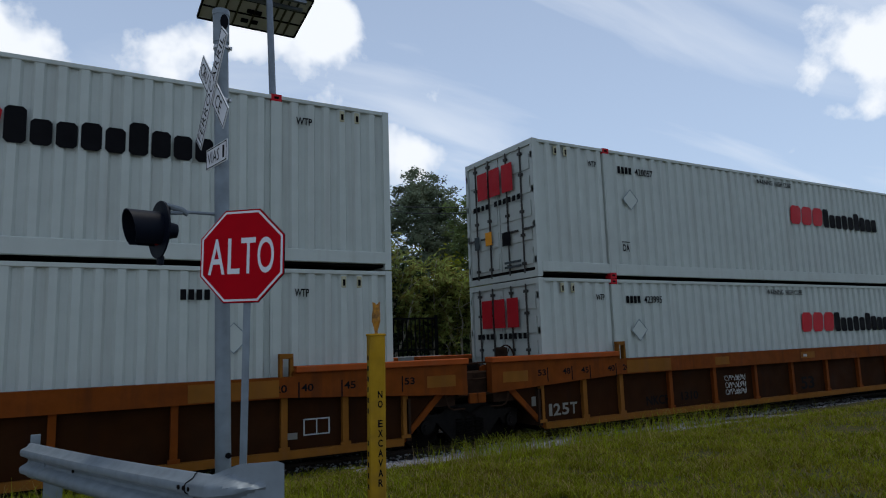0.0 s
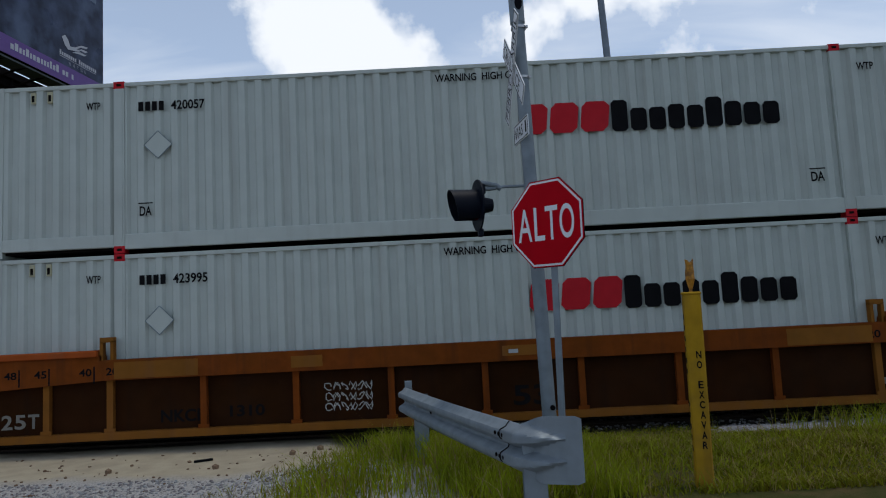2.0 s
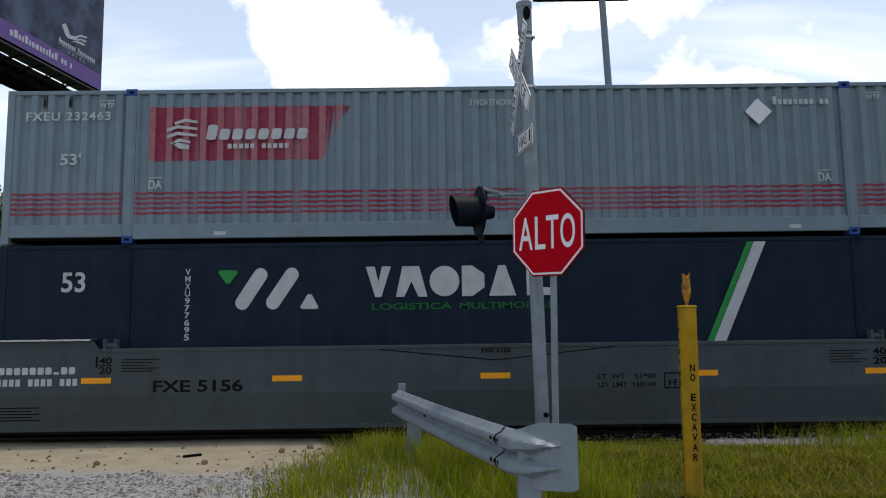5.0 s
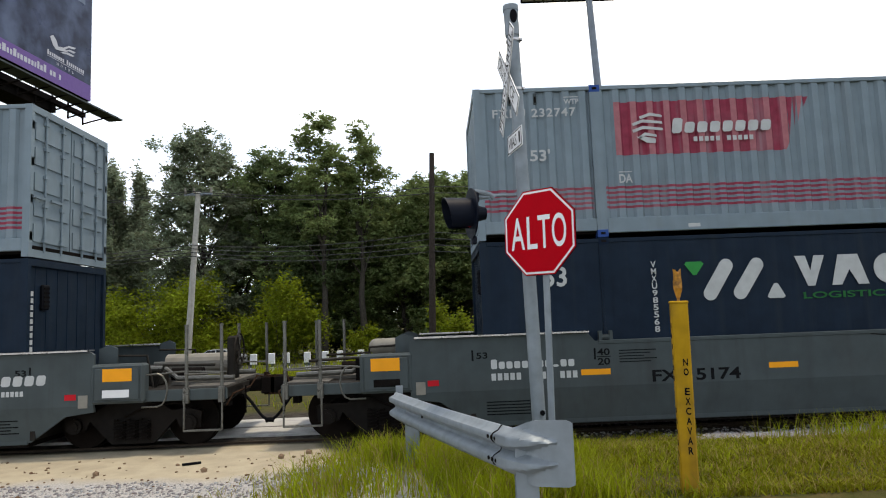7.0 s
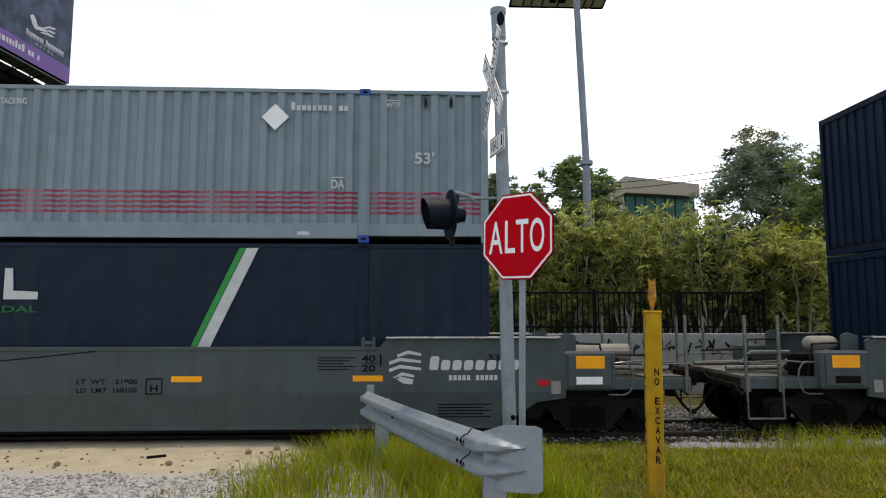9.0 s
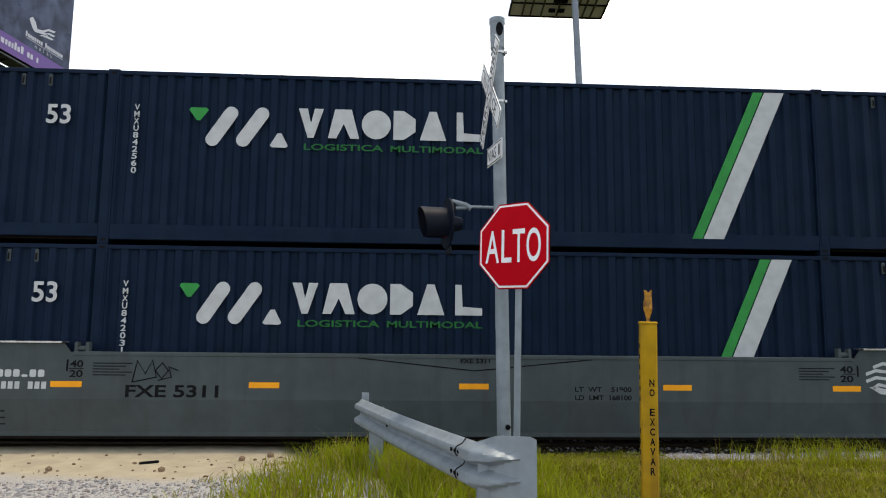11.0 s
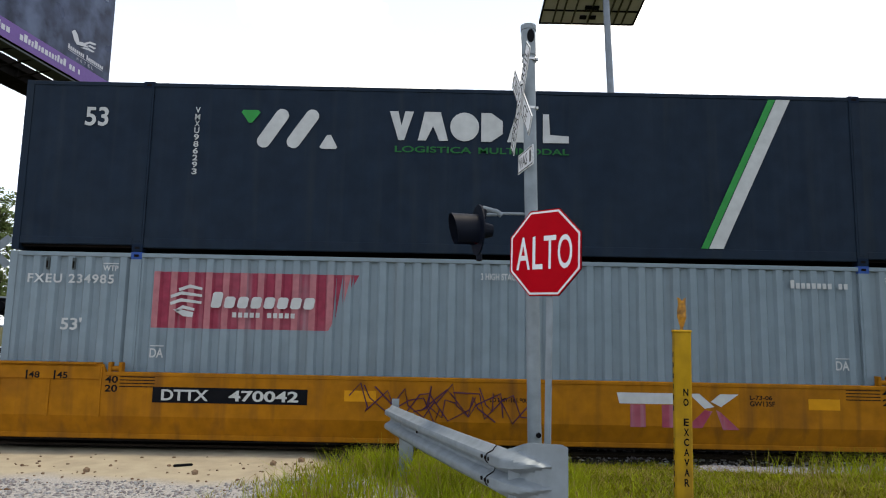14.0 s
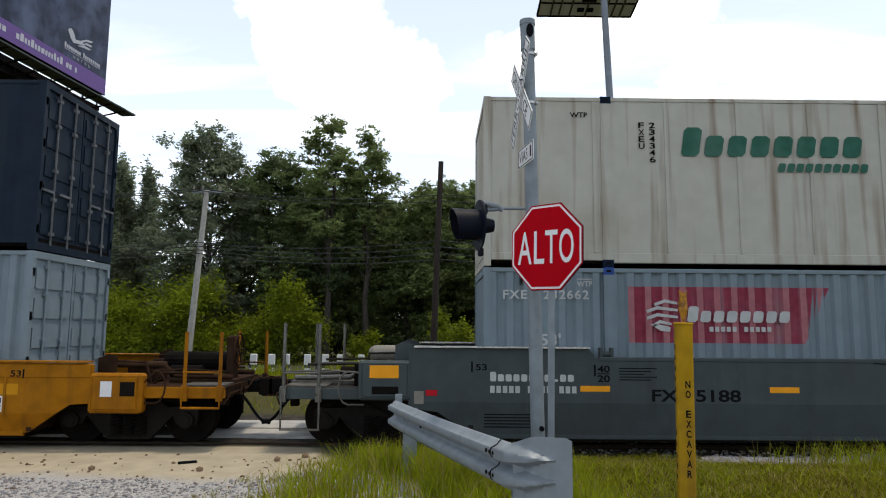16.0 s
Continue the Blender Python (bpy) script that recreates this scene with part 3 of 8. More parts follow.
def faded_panel(c, x0, x1t, x1b, z0, z1, mat_in, mat_out):
    """A faded painted panel that follows the corrugation: deep in colour in the hollows, paler on the ridges."""
    bm = bmesh.new()
    xs = wave_marks(x0 - HALF, x1t - HALF)

    def right(z):
        return x1b + (x1t - x1b) * (z - z0) / (z1 - z0) - HALF
    for a, b in zip(xs, xs[1:]):
        ya, yb = -(WIDE - 0.012 - wave(a + 1e-6)) - 0.003, -(WIDE - 0.012 - wave(b - 1e-6)) - 0.003
        b0, b1 = min(b, right(z0)), min(b, right(z1))
        if a > right(z1):
            continue
        if a > right(z0):
            za = z0 + (z1 - z0) * (a - right(z0)) / (right(z1) - right(z0))
            v = [bm.verts.new(p) for p in ((a, ya, za), (b1, yb, z1), (a, ya, z1))]
        elif b0 < b:
            zb = z0 + (z1 - z0) * (min(b, right(z1)) - right(z0)) / (right(z1) - right(z0))
            v = [bm.verts.new(p) for p in ((a, ya, z0), (b0, ya + (yb - ya) * (b0 - a) / (b - a), z0), (b1, yb, zb if b1 < b + 1e-6 else z1), (b1, yb, z1), (a, ya, z1))]
        else:
            v = [bm.verts.new(p) for p in ((a, ya, z0), (b, yb, z0), (b, yb, z1), (a, ya, z1))]
        f = bm.faces.new(v)
        f.material_index = 1 if wave((a + b) / 2) < 0.001 else 0
    bmesh.ops.remove_doubles(bm, verts=bm.verts[:], dist=1e-5)
    return part("painted_panel", bm, [mat_in, mat_out], c, "faded red slanted panel, paler on the ridges")


def stripe_rows(c, zs, mat):
    """Thin painted stripes along the corrugated side."""
    bm = bmesh.new()
    for x0, x1 in ((-HALF + 0.13, -HALF + 1.97), (-HALF + 2.17, HALF - 2.17), (HALF - 1.97, HALF - 0.13)):
        xs = wave_marks(x0, x1)
        for z0, z1 in zs:
            for a, b in zip(xs, xs[1:]):
                ya, yb = -(WIDE - 0.012 - wave(a + 1e-6)) - 0.003, -(WIDE - 0.012 - wave(b - 1e-6)) - 0.003
                bm.faces.new([bm.verts.new(p) for p in ((a, ya, z0), (b, yb, z0), (b, yb, z1), (a, ya, z1))])
    bmesh.ops.remove_doubles(bm, verts=bm.verts[:], dist=1e-5)
    part("stripe", bm, mat, c, "thin faded red stripes")


def railway_emblem(c, x, z, r, mat, y=None, dx=-HALF):
    """A round emblem of curved bands."""
    outs = []
    for k in range(4):
        zz = z + r * (0.75 - 0.42 * k)
        w = r * (0.95 if k < 3 else 0.55)
        a = x - w * (1.0 if k else 0.5)
        outs.append([(a + dx, zz - 0.02 * r), (a + w * 0.7 + dx, zz + 0.22 * r), (x + w + dx, zz + 0.05 * r), (x + w + dx, zz - 0.10 * r), (a + w * 0.7 + dx, zz + 0.02 * r), (a + 0.05 * r + dx, zz - 0.20 * r)])
    outs.append([(x - 0.2 * r + dx, z - 0.55 * r), (x + 0.5 * r + dx, z - 0.72 * r), (x + 0.45 * r + dx, z - 1.0 * r), (x - 0.1 * r + dx, z - 0.95 * r), (x - 0.75 * r + dx, z - 0.55 * r)])
    shape(outs, FACE - 0.004 if y is None else y, mat, c, "emblem", "round emblem of curved white bands")


def grey_box_marks(c, h, code, striped):
    if striped:
        stripe_rows(c, [(0.47 + 0.083 * k, 0.47 + 0.083 * k + 0.042) for k in range(5)], M_LRED)
    z0, z1 = h - 1.22, h - 0.30
    faded_panel(c, 2.38, 5.74, 5.27, z0, z1, M_LRED, M_GREYRED)
    railway_emblem(c, 2.93, z0 + 0.45, 0.27, M_LETTERW)
    shape(off(word_blocks(3.33, 5.06, z0 + 0.34, z0 + 0.60, 8, [1.0, 0.72, 0.72, 0.72, 0.72, 0.72, 0.72, 0.72], slant=0.15)), FACE - 0.004, M_LETTERW, c, "wordmark", "row of white letter blocks")
    bars([(3.70 + 0.095 * k - HALF, 3.70 + 0.095 * k + 0.065 - HALF, z0 + 0.19, z0 + 0.27) for k in range(11) if k != 5], FACE - 0.004, M_LETTERW, c, label="small white letter bar")
    side_letters(c, code, 0.32, 1.73, h - 0.52, h - 0.37, M_LETTERW, spacing=1.15)
    for x in (1.54, 14.43):
        side_letters(c, "WTP", x, x + 0.25, h - 0.31, h - 0.22, M_LETTERW)
        bars([(x - HALF, x + 0.25 - HALF, h - 0.195, h - 0.18)], FACE - 0.002, M_LETTERW, c)
    side_letters(c, "53'", 0.92, 1.26, h - 1.28, h - 1.08, M_LETTERW)
    side_letters(c, "53'", 14.92, 15.25, h - 1.27, h - 1.07, M_LETTERW)
    for x in (2.40, 13.54):
        side_letters(c, "DA", x, x + 0.22, h - 1.70, h - 1.55, M_LETTERW)
        bars([(x - HALF, x + 0.22 - HALF, h - 1.52, h - 1.505)], FACE - 0.002, M_LETTERW, c)
    side_letters(c, "3 HIGH STACKING", 7.75, 8.55, h - 0.34, h - 0.23, M_LETTERW)
    bars([(12.86 + 0.088 * k - HALF, 12.86 + 0.088 * k + 0.062 - HALF, h - 0.38, h - 0.27 + (0.03 if k in (0,) else -0.02)) for k in range(11) if k != 8], FACE - 0.002, M_LETTERW, c, label="small white letter bar")
    if striped:
        diamond(c, 12.60, h - 0.50, 0.235, M_SIGNWHITE)
    for x in (3.5, 13.0):
        bars([(x - HALF, x + 0.2 - HALF, 0.11, 0.17)], FACE - 0.006, M_LETTERW, c, label="small white lift mark")


def navy_box_marks(c, h, code, at, word, foot, slope, wide, code_x, drop=0.0):
    """White and green marks of the navy boxes. at: x of the triangle; word: x0, x1; foot: x of the stripe at the floor."""
    floor_top, h = h, h - drop
    side_letters(c, "53", 1.03, 1.42, h - 0.78, h - 0.45, M_LETTERW)
    down_letters(c, code, code_x, code_x + 0.085, h - 1.60, h - 0.42, M_LETTERW)
    z0, z1 = h - 1.10, h - 0.42
    tri = [(at, z1 - 0.03), (at + 0.25, z1 - 0.03), (at + 0.29, z1 - 0.07), (at + 0.16, z1 - 0.25), (at + 0.10, z1 - 0.25), (at - 0.03, z1 - 0.07)]
    shape(off([tri]), FACE - 0.003, M_GREEN, c, "emblem", "green triangle mark")
    r, b = 0.115, at + 0.28
    outs = [capsule(b + 0.09, z0 + r, b + 0.38, z1 - r, r), capsule(b + 0.59, z0 + r, b + 0.89, z1 - r, r),
            [(b + 1.03, z0 + 0.03), (b + 1.07, z0), (b + 1.30, z0), (b + 1.33, z0 + 0.03), (b + 1.22, z0 + 0.24), (b + 1.15, z0 + 0.24)]]
    shape(off(outs), FACE - 0.003, M_LETTERW, c, "emblem", "slanted white bar mark")
    # the maker's word, as six plain shapes
    zl, zh, w = h - 0.92, h - 0.42, (word[1] - word[0]) / 6.3
    x = word[0]
    zc, rr = (zl + zh) / 2, (zh - zl) / 2
    disc = (lambda cx: [(cx + rr * 0.98 * math.cos(a), zc + rr * math.sin(a)) for a in np.linspace(0, 2 * math.pi, 21)[:-1]])
    outs = [[(x, zh), (x + w * 0.30, zh), (x + w * 0.42, zc), (x + w * 0.54, zh), (x + w * 0.84, zh), (x + w * 0.52, zl), (x + w * 0.32, zl)],
            [(x + w * 1.0, zl), (x + w * 1.22, zh), (x + w * 1.78, zh), (x + w * 2.05, zl), (x + w * 1.75, zl), (x + w * 1.52, zc), (x + w * 1.28, zl)],
            disc(x + w * 2.62), [(x + w * 3.2, zl), (x + w * 3.55, zl), (x + w * 3.95, zl + 0.14), (x + w * 3.95, zh - 0.14), (x + w * 3.55, zh), (x + w * 3.2, zh)],
            [(x + w * 4.1, zl), (x + w * 4.42, zh), (x + w * 4.66, zh), (x + w * 5.0, zl)], [(x + w * 5.35, zl), (x + w * 6.25, zl), (x + w * 6.25, zl + 0.12), (x + w * 5.6, zl + 0.14), (x + w * 5.56, zh), (x + w * 5.35, zh)]]
    shape(off(outs), FACE - 0.003, M_LETTERW, c, "wordmark", "plain white block of a wide word")
    span = word[1] - word[0] - 0.12
    side_letters(c, "LOGISTICA", word[0] + 0.1, word[0] + 0.1 + span * 0.44, h - 1.13, h - 1.02, M_GREENDIM)
    side_letters(c, "MULTIMODAL", word[0] + 0.1 + span * 0.48, word[0] + 0.1 + span, h - 1.13, h - 1.02, M_GREENDIM)
    s0, s1 = 0.23, floor_top - 0.08

    def line(z):
        return foot - HALF + slope * z
    g = wide * 0.32
    shape([[(line(s0), s0), (line(s0) + g, s0), (line(s1) + g, s1), (line(s1), s1)]], FACE - 0.003, M_GREEN, c, "stripe", "slanted green stripe")
    shape([[(line(s0) + g * 1.12, s0), (line(s0) + wide, s0), (line(s1) + wide, s1), (line(s1) + g * 1.12, s1)]], FACE - 0.003, M_LETTERW, c, "stripe", "slanted white stripe")


M_GREENDIM = material("dark_green_paint", (0.012, 0.10, 0.03), 0.55, grain=0.1, stain=0.2)
M_POCKET = material("galvanized_pocket", (0.38, 0.36, 0.24), 0.6, grain=0.1)
M_ENDRIB = material("white_rib_with_rust", (0.48, 0.48, 0.46), 0.55, stain=0.9, stain_color=(0.16, 0.085, 0.045), edge_scale=1.8, streak=0.8, streak_color=(0.13, 0.065, 0.035), grain=0.06)
M_RODDARK = material("worn_dark_rod", (0.10, 0.11, 0.12), 0.5, grain=0.3)
M_GREYRED = material("pale_ridge_red_paint", (0.30, 0.115, 0.13), 0.6, grain=0.15, stain=0.5, stain_color=(0.27, 0.05, 0.065), scale=8)

# ---- well cars ----
WHEEL_R, AXLE = 0.42, 0.89
TRUCK_X = HALF + 1.65
END_X = 11.775  # half the length over the couplers


def wheelset_mesh():
    bm = bmesh.new()
    tube(bm, (0, -1.02, 0), (0, 1.02, 0), 0.075, n=10)
    for s in (-1, 1):
        y = s * 0.755
        tube(bm, (0, y - 0.065, 0), (0, y + 0.065, 0), WHEEL_R, n=28)
        tube(bm, (0, y - s * 0.085, 0), (0, y - s * 0.055, 0), WHEEL_R + 0.028, n=28)
        tube(bm, (0, y + s * 0.06, 0), (0, y + s * 0.10, 0), 0.14, n=14)
        for k in range(3):
            a = 2 * math.pi * k / 3
            tube(bm, (0.10 * math.cos(a), s * 1.0, 0.10 * math.sin(a)), (0.10 * math.cos(a), s * 1.035, 0.10 * math.sin(a)), 0.022, n=6)
        tube(bm, (0, s * 0.98, 0), (0, s * 1.03, 0), 0.15, n=14)
    me = mesh_of("wheelset", bm, M_IRON, True)
    return me


WHEELSET = wheelset_mesh()


def frame_mesh():
    """Cast side frame of a freight truck: arched top bar, spring nest, pedestal jaws."""
    o = [(-1.10, 0.36), (-1.12, 0.62), (-0.98, 0.66), (-0.62, 0.66), (-0.40, 0.80), (0.40, 0.80), (0.62, 0.66), (0.98, 0.66), (1.12, 0.62), (1.10, 0.36),
         (0.76, 0.38), (0.70, 0.52), (0.42, 0.22), (0.34, 0.14), (-0.34, 0.14), (-0.42, 0.22), (-0.70, 0.52), (-0.76, 0.38)]
    bm = slab(o, "y", -1.10, -0.98)
    for u in (-0.93, 0.93):
        tube(bm, (u, -1.16, 0.45), (u, -1.09, 0.45), 0.125, n=16)
        tube(bm, (u, -1.18, 0.45), (u, -1.15, 0.45), 0.07, n=12)
    return mesh_of("side_frame", bm, M_TRUCK)


FRAME = frame_mesh()


def spring_mesh():
    bm = bmesh.new()
    pipe(bm, [(0.085 * math.cos(k * 0.9), -1.10 + 0.085 * math.sin(k * 0.9), 0.20 + 0.0072 * k) for k in range(48)], 0.019, 6)
    return mesh_of("spring", bm, M_IRON)


SPRING = spring_mesh()
FLIP = Matrix.Rotation(math.pi, 4, "Z")
WHEELS = []


def truck(car, x):
    for s in (0, 1):
        m = Matrix.Translation((x, 0, RAIL_Z - 0.05)) @ (FLIP if s else Matrix())
        share("side_frame", FRAME, car, m)
        for d in (-0.2, 0.0, 0.2):
            share("spring", SPRING, car, m @ Matrix.Translation((d, 0, 0)))
    part("bolster", bbox(x - 0.2, x + 0.2, -1.08, 1.08, 0.48, 0.74, 0.03), M_IRON, car)
    for d in (-AXLE, AXLE):
        w = share("wheelset", WHEELSET, car, pose(x + d, 0, RAIL_Z + WHEEL_R))
        WHEELS.append((w, x + d))


def rail_car_end(car, e, style, coupled=True):
    """Everything past the well at one end: bulkhead box, platform, posts, steps, coupler, hoses. e is -1 or 1."""
    paint = {"grey": M_CARGREY, "yellow": M_CARYEL, "brown": M_CARBRN}[style]
    X = (lambda v: e * v)
    zt = {"grey": 1.50, "yellow": 1.27, "brown": 1.45}[style]
    # platform and its sills
    reach = END_X - 0.42 if coupled else TRUCK_X
    bm = bmesh.new()
    box(bm, *sorted((X(9.28), X(reach))), -0.55, 0.55, 0.86, 1.02)
    part("center_sill", bm, M_GRIME_SHADE if style == "grey" else M_RUST, car)
    part("platform", bbox(*sorted((X(9.3), X(reach))), -1.40, 1.40, 1.02, 1.06), M_RUST if style != "grey" else M_GRIME_SHADE, car)
    for s in (-1, 1):
        part("side_sill", bbox(*sorted((X(9.9), X(reach))), *sorted((s * 1.42, s * 1.34)), 0.88, 1.06, 0.01), paint, car)
        # shoulder box with its notices
        if style != "brown":
            bx = part("end_box", bbox(*sorted((X(9.24), X(10.08))), *sorted((s * 1.53, s * 1.30)), zt - 0.62, zt, 0.035), paint, car)
            bm = bbox(*sorted((X(9.30), X(10.02))), *sorted((s * 1.545, s * 1.52)), zt - 0.57, zt - 0.05, 0.02)
            part("cover", bm, paint, bx)
            if s < 0:
                if style == "grey":
                    bars([(*sorted((X(9.44), X(9.90))), zt - 0.27, zt - 0.07)], -1.546, M_ORANGE, bx, "reflector", "amber reflector sheet", 0.004)
                    bars([(*sorted((X(9.44), X(9.86))), zt - 0.52, zt - 0.40)], -1.546, M_SIGNWHITE if e > 0 else M_IRON, bx, "notice", "pale notice plate" if e > 0 else "dark vent plate", 0.004)
                else:
                    bars([(*sorted((X(9.75), X(9.98))), zt - 0.35, zt - 0.13)], -1.546, M_IRON, bx, "vent", "dark vent plate", 0.006)
                    bars([(*sorted((X(9.44), X(9.62))), zt - 0.36, zt - 0.12)], -1.546, M_SIGNWHITE, bx, "notice", "white notice plate", 0.004)
        else:
            part("end_box", bbox(*sorted((X(9.0), X(9.75))), *sorted((s * 1.26, s * 1.02)), 0.98, 1.45, 0.03), M_RUST, car)
        # steel struts above the platform
        bm = bmesh.new()
        z1 = {"grey": 1.62, "yellow": 1.45, "brown": 1.6}[style]
        pipe(bm, [(X(9.25), s * 1.1, z1), (X(9.95), s * 1.1, z1 - 0.02), (X(10.05), s * 1.1, 1.08)], 0.022, 6)
        pipe(bm, [(X(10.0), s * 0.9, 1.05), (X(10.15), s * 0.9, z1 - 0.2), (X(11.0), s * 0.9, z1 - 0.22)], 0.025, 6)
        part("brace", bm, M_RUST if style != "grey" else M_GRIME_SHADE, car)
        # grab posts with stirrup steps
        if coupled:
            ph = {"grey": 2.07, "yellow": 1.92, "brown": 1.95}[style]
            foot = 0.42 if style == "grey" else 0.74
            for k, px in enumerate((10.72, 11.28)):
                bm = bmesh.new()
                tube(bm, (X(px), s * 1.43, 0.86), (X(px), s * 1.43, ph), 0.029, n=12)
                tube(bm, (X(px), s * 1.43, ph - 0.02), (X(px), s * 1.43, ph + 0.012), 0.034, n=12)
                box(bm, *sorted((X(px - 0.045), X(px + 0.045))), *sorted((s * 1.475, s * 1.40)), 0.84, 1.08)
                part("grab_post", bm, {"grey": M_POSTGREY, "yellow": M_CARYEL, "brown": M_CARTAN}[style], car)
            bm = bmesh.new()
            pipe(bm, [(X(10.70), s * 1.47, 1.05), (X(10.70), s * 1.49, foot), (X(11.30), s * 1.49, foot), (X(11.30), s * 1.47, 1.05)], 0.02, 6)
            box(bm, *sorted((X(10.70), X(11.30))), *sorted((s * 1.52, s * 1.44)), foot - 0.015, foot + 0.005)
            part("stirrup_step", bm, {"grey": M_POSTGREY, "yellow": M_CARYEL, "brown": M_CARBRN}[style], car)
            bm = bmesh.new()
            pipe(bm, [(X(10.72), s * 1.48, 1.32), (X(10.72), s * 1.52, 1.30), (X(11.28), s * 1.52, 1.30), (X(11.28), s * 1.48, 1.32)], 0.014, 6)
            part("grab_bar", bm, M_POSTGREY if style == "grey" else paint, car)
        # bent air pipe from the shoulder box
        bm = bmesh.new()
        pts = [(X(10.05), s * 1.42, 1.30 if style == "grey" else 1.1)]
        for k in range(7):
            a = math.pi * k / 6
            pts.append((X(10.25 + 0.16 * math.sin(a)), s * 1.42, 1.06 + 0.26 * math.cos(a)))
        pts.append((X(10.0), s * 1.40, 0.80))
        pipe(bm, pts, 0.015, 7)
        part("air_pipe", bm, M_POSTGREY if style == "grey" else M_RUST, car)
    if coupled:
        # coupler, air hose, cross beam
        bm = bmesh.new()
        box(bm, *sorted((X(11.1), X(END_X - 0.12))), -0.12, 0.12, 0.86, 1.08)
        box(bm, *sorted((X(END_X - 0.2), X(END_X + 0.06))), -0.2, 0.16, 0.82, 1.12)
        box(bm, *sorted((X(END_X - 0.02), X(END_X + 0.10))), 0.02, 0.2, 0.84, 1.10)
        bmesh.ops.bevel(bm, geom=bm.edges[:], offset=0.02, segments=1, affect="EDGES")
        part("coupler", bm, M_IRON, car)
        bm = bmesh.new()
        pts = []
        for k in range(9):
            u = k / 8
            pts.append((X(11.30 + 0.47 * u ** 0.8), -0.42, 0.86 - 0.46 * math.sin(math.pi / 2 * u) ** 1.3))
        pipe(bm, pts, 0.026, 8)
        tube(bm, (X(11.22), -0.42, 0.90), (X(11.33), -0.42, 0.84), 0.04, n=8)
        tube(bm, (X(END_X - 0.06), -0.42, 0.385), (X(END_X + 0.02), -0.42, 0.40), 0.042, n=8)
        part("air_hose", bm, M_BLACK, car, "black hanging air hose with its coupling")
        # uncoupling lever, knuckle, chain and valve by the coupler
        bm = bmesh.new()
        pipe(bm, [(X(11.34), -1.38, 0.78), (X(11.42), -1.30, 0.95), (X(11.44), -0.35, 0.98), (X(11.52), -0.22, 1.14), (X(11.58), -0.06, 1.12)], 0.014, 6)
        part("uncoupling_lever", bm, M_RUST, car)
        bm = bmesh.new()
        tube(bm, (X(END_X - 0.02), -0.10, 0.80), (X(END_X - 0.02), -0.10, 1.14), 0.10, n=10)
        tube(bm, (X(END_X - 0.16), 0.06, 0.78), (X(END_X - 0.16), 0.06, 1.18), 0.045, n=8)
        part("knuckle", bm, M_RUST, car)
        bm = bmesh.new()
        for k in range(9):
            z = 1.02 - 0.05 * k
            tube(bm, (X(11.46 + 0.012 * (k % 2)), -0.72, z), (X(11.46 - 0.012 * (k % 2)), -0.72, z - 0.055), 0.013, n=5)
        part("chain", bm, M_IRON, car)
        bm = bmesh.new()
        box(bm, *sorted((X(11.14), X(11.26))), -0.98, -0.80, 0.72, 0.90)
        tube(bm, (X(11.20), -1.02, 0.80), (X(11.20), -0.98, 0.80), 0.05, n=8)
        part("angle_cock", bm, M_IRON, car)
        # plank deck on the platform
        for k in range(5):
            part("deck_plank", bbox(*sorted((X(10.62), X(11.30))), -1.30 + 0.14 * k, -1.175 + 0.14 * k, 1.06, 1.085), M_DECK, car)
        bm = bmesh.new()
        pipe(bm, [(X(11.30), -1.40, 0.80), (X(11.32), -0.5, 0.92), (X(11.4), 0.2, 0.95)], 0.018, 6)
        box(bm, *sorted((X(11.22), X(11.34))), -1.38, 1.38, 0.90, 1.04)
        part("end_sill", bm, M_RUST if style != "grey" else M_GRIME_SHADE, car)
    # gusset plates over the shoulder, pipe runs and hanging rods that make the end look busy
    dirty = M_POSTGREY if style == "grey" else M_RUST
    for s in (-1, 1):
        o = [(9.22, 1.06), (9.52, 1.06), (9.52, 1.74 if style == "grey" else 1.52), (9.40, 1.80 if style == "grey" else 1.56), (9.22, 1.74 if style == "grey" else 1.5)]
        part("gusset", slab([(X(u), v) for u, v in o], "y", *sorted((s * 1.22, s * 1.19))), M_RUST if style == "yellow" else paint, car)
        bm = bmesh.new()
        pipe(bm, [(X(9.3), s * 0.75, 1.36), (X(10.1), s * 0.72, 1.36), (X(10.3), s * 0.7, 1.18), (X(reach - 0.1), s * 0.66, 1.16)], 0.045, 8)
        part("train_pipe", bm, dirty, car)
        bm = bmesh.new()
        pipe(bm, [(X(10.15), s * 1.30, 1.30), (X(10.6), s * 1.28, 1.33), (X(reach - 0.05), s * 1.26, 1.30)], 0.016, 6)
        part("hand_rail", bm, dirty, car)
        bm = bmesh.new()
        pipe(bm, [(X(9.6), s * 1.12, 0.62), (X(10.0), s * 1.14, 0.80), (X(10.5), s * 1.12, 0.82), (X(10.75), s * 1.05, 0.66)], 0.022, 6)
        part("brake_rod", bm, M_IRON, car)
    bm = bmesh.new()
    box(bm, *sorted((X(9.42), X(9.95))), -0.62, -0.18, 1.06, 1.40)
    bmesh.ops.bevel(bm, geom=bm.edges[:], offset=0.03, segments=1, affect="EDGES")
    part("valve_box", bm, M_GRIME_SHADE if style == "grey" else M_RUST, car)
    bm = bmesh.new()
    tube(bm, (X(10.0), -0.15, 1.22), (X(10.55), -0.15, 1.22), 0.11, n=12)
    part("slack_adjuster", bm, M_IRON, car)
    # running board and machinery on the platform
    bm = bmesh.new()
    box(bm, *sorted((X(10.2), X(reach - 0.05))), -0.75, 0.75, 1.07, 1.12)
    part("running_board", bm, M_DECK if style == "grey" else M_RUST, car)
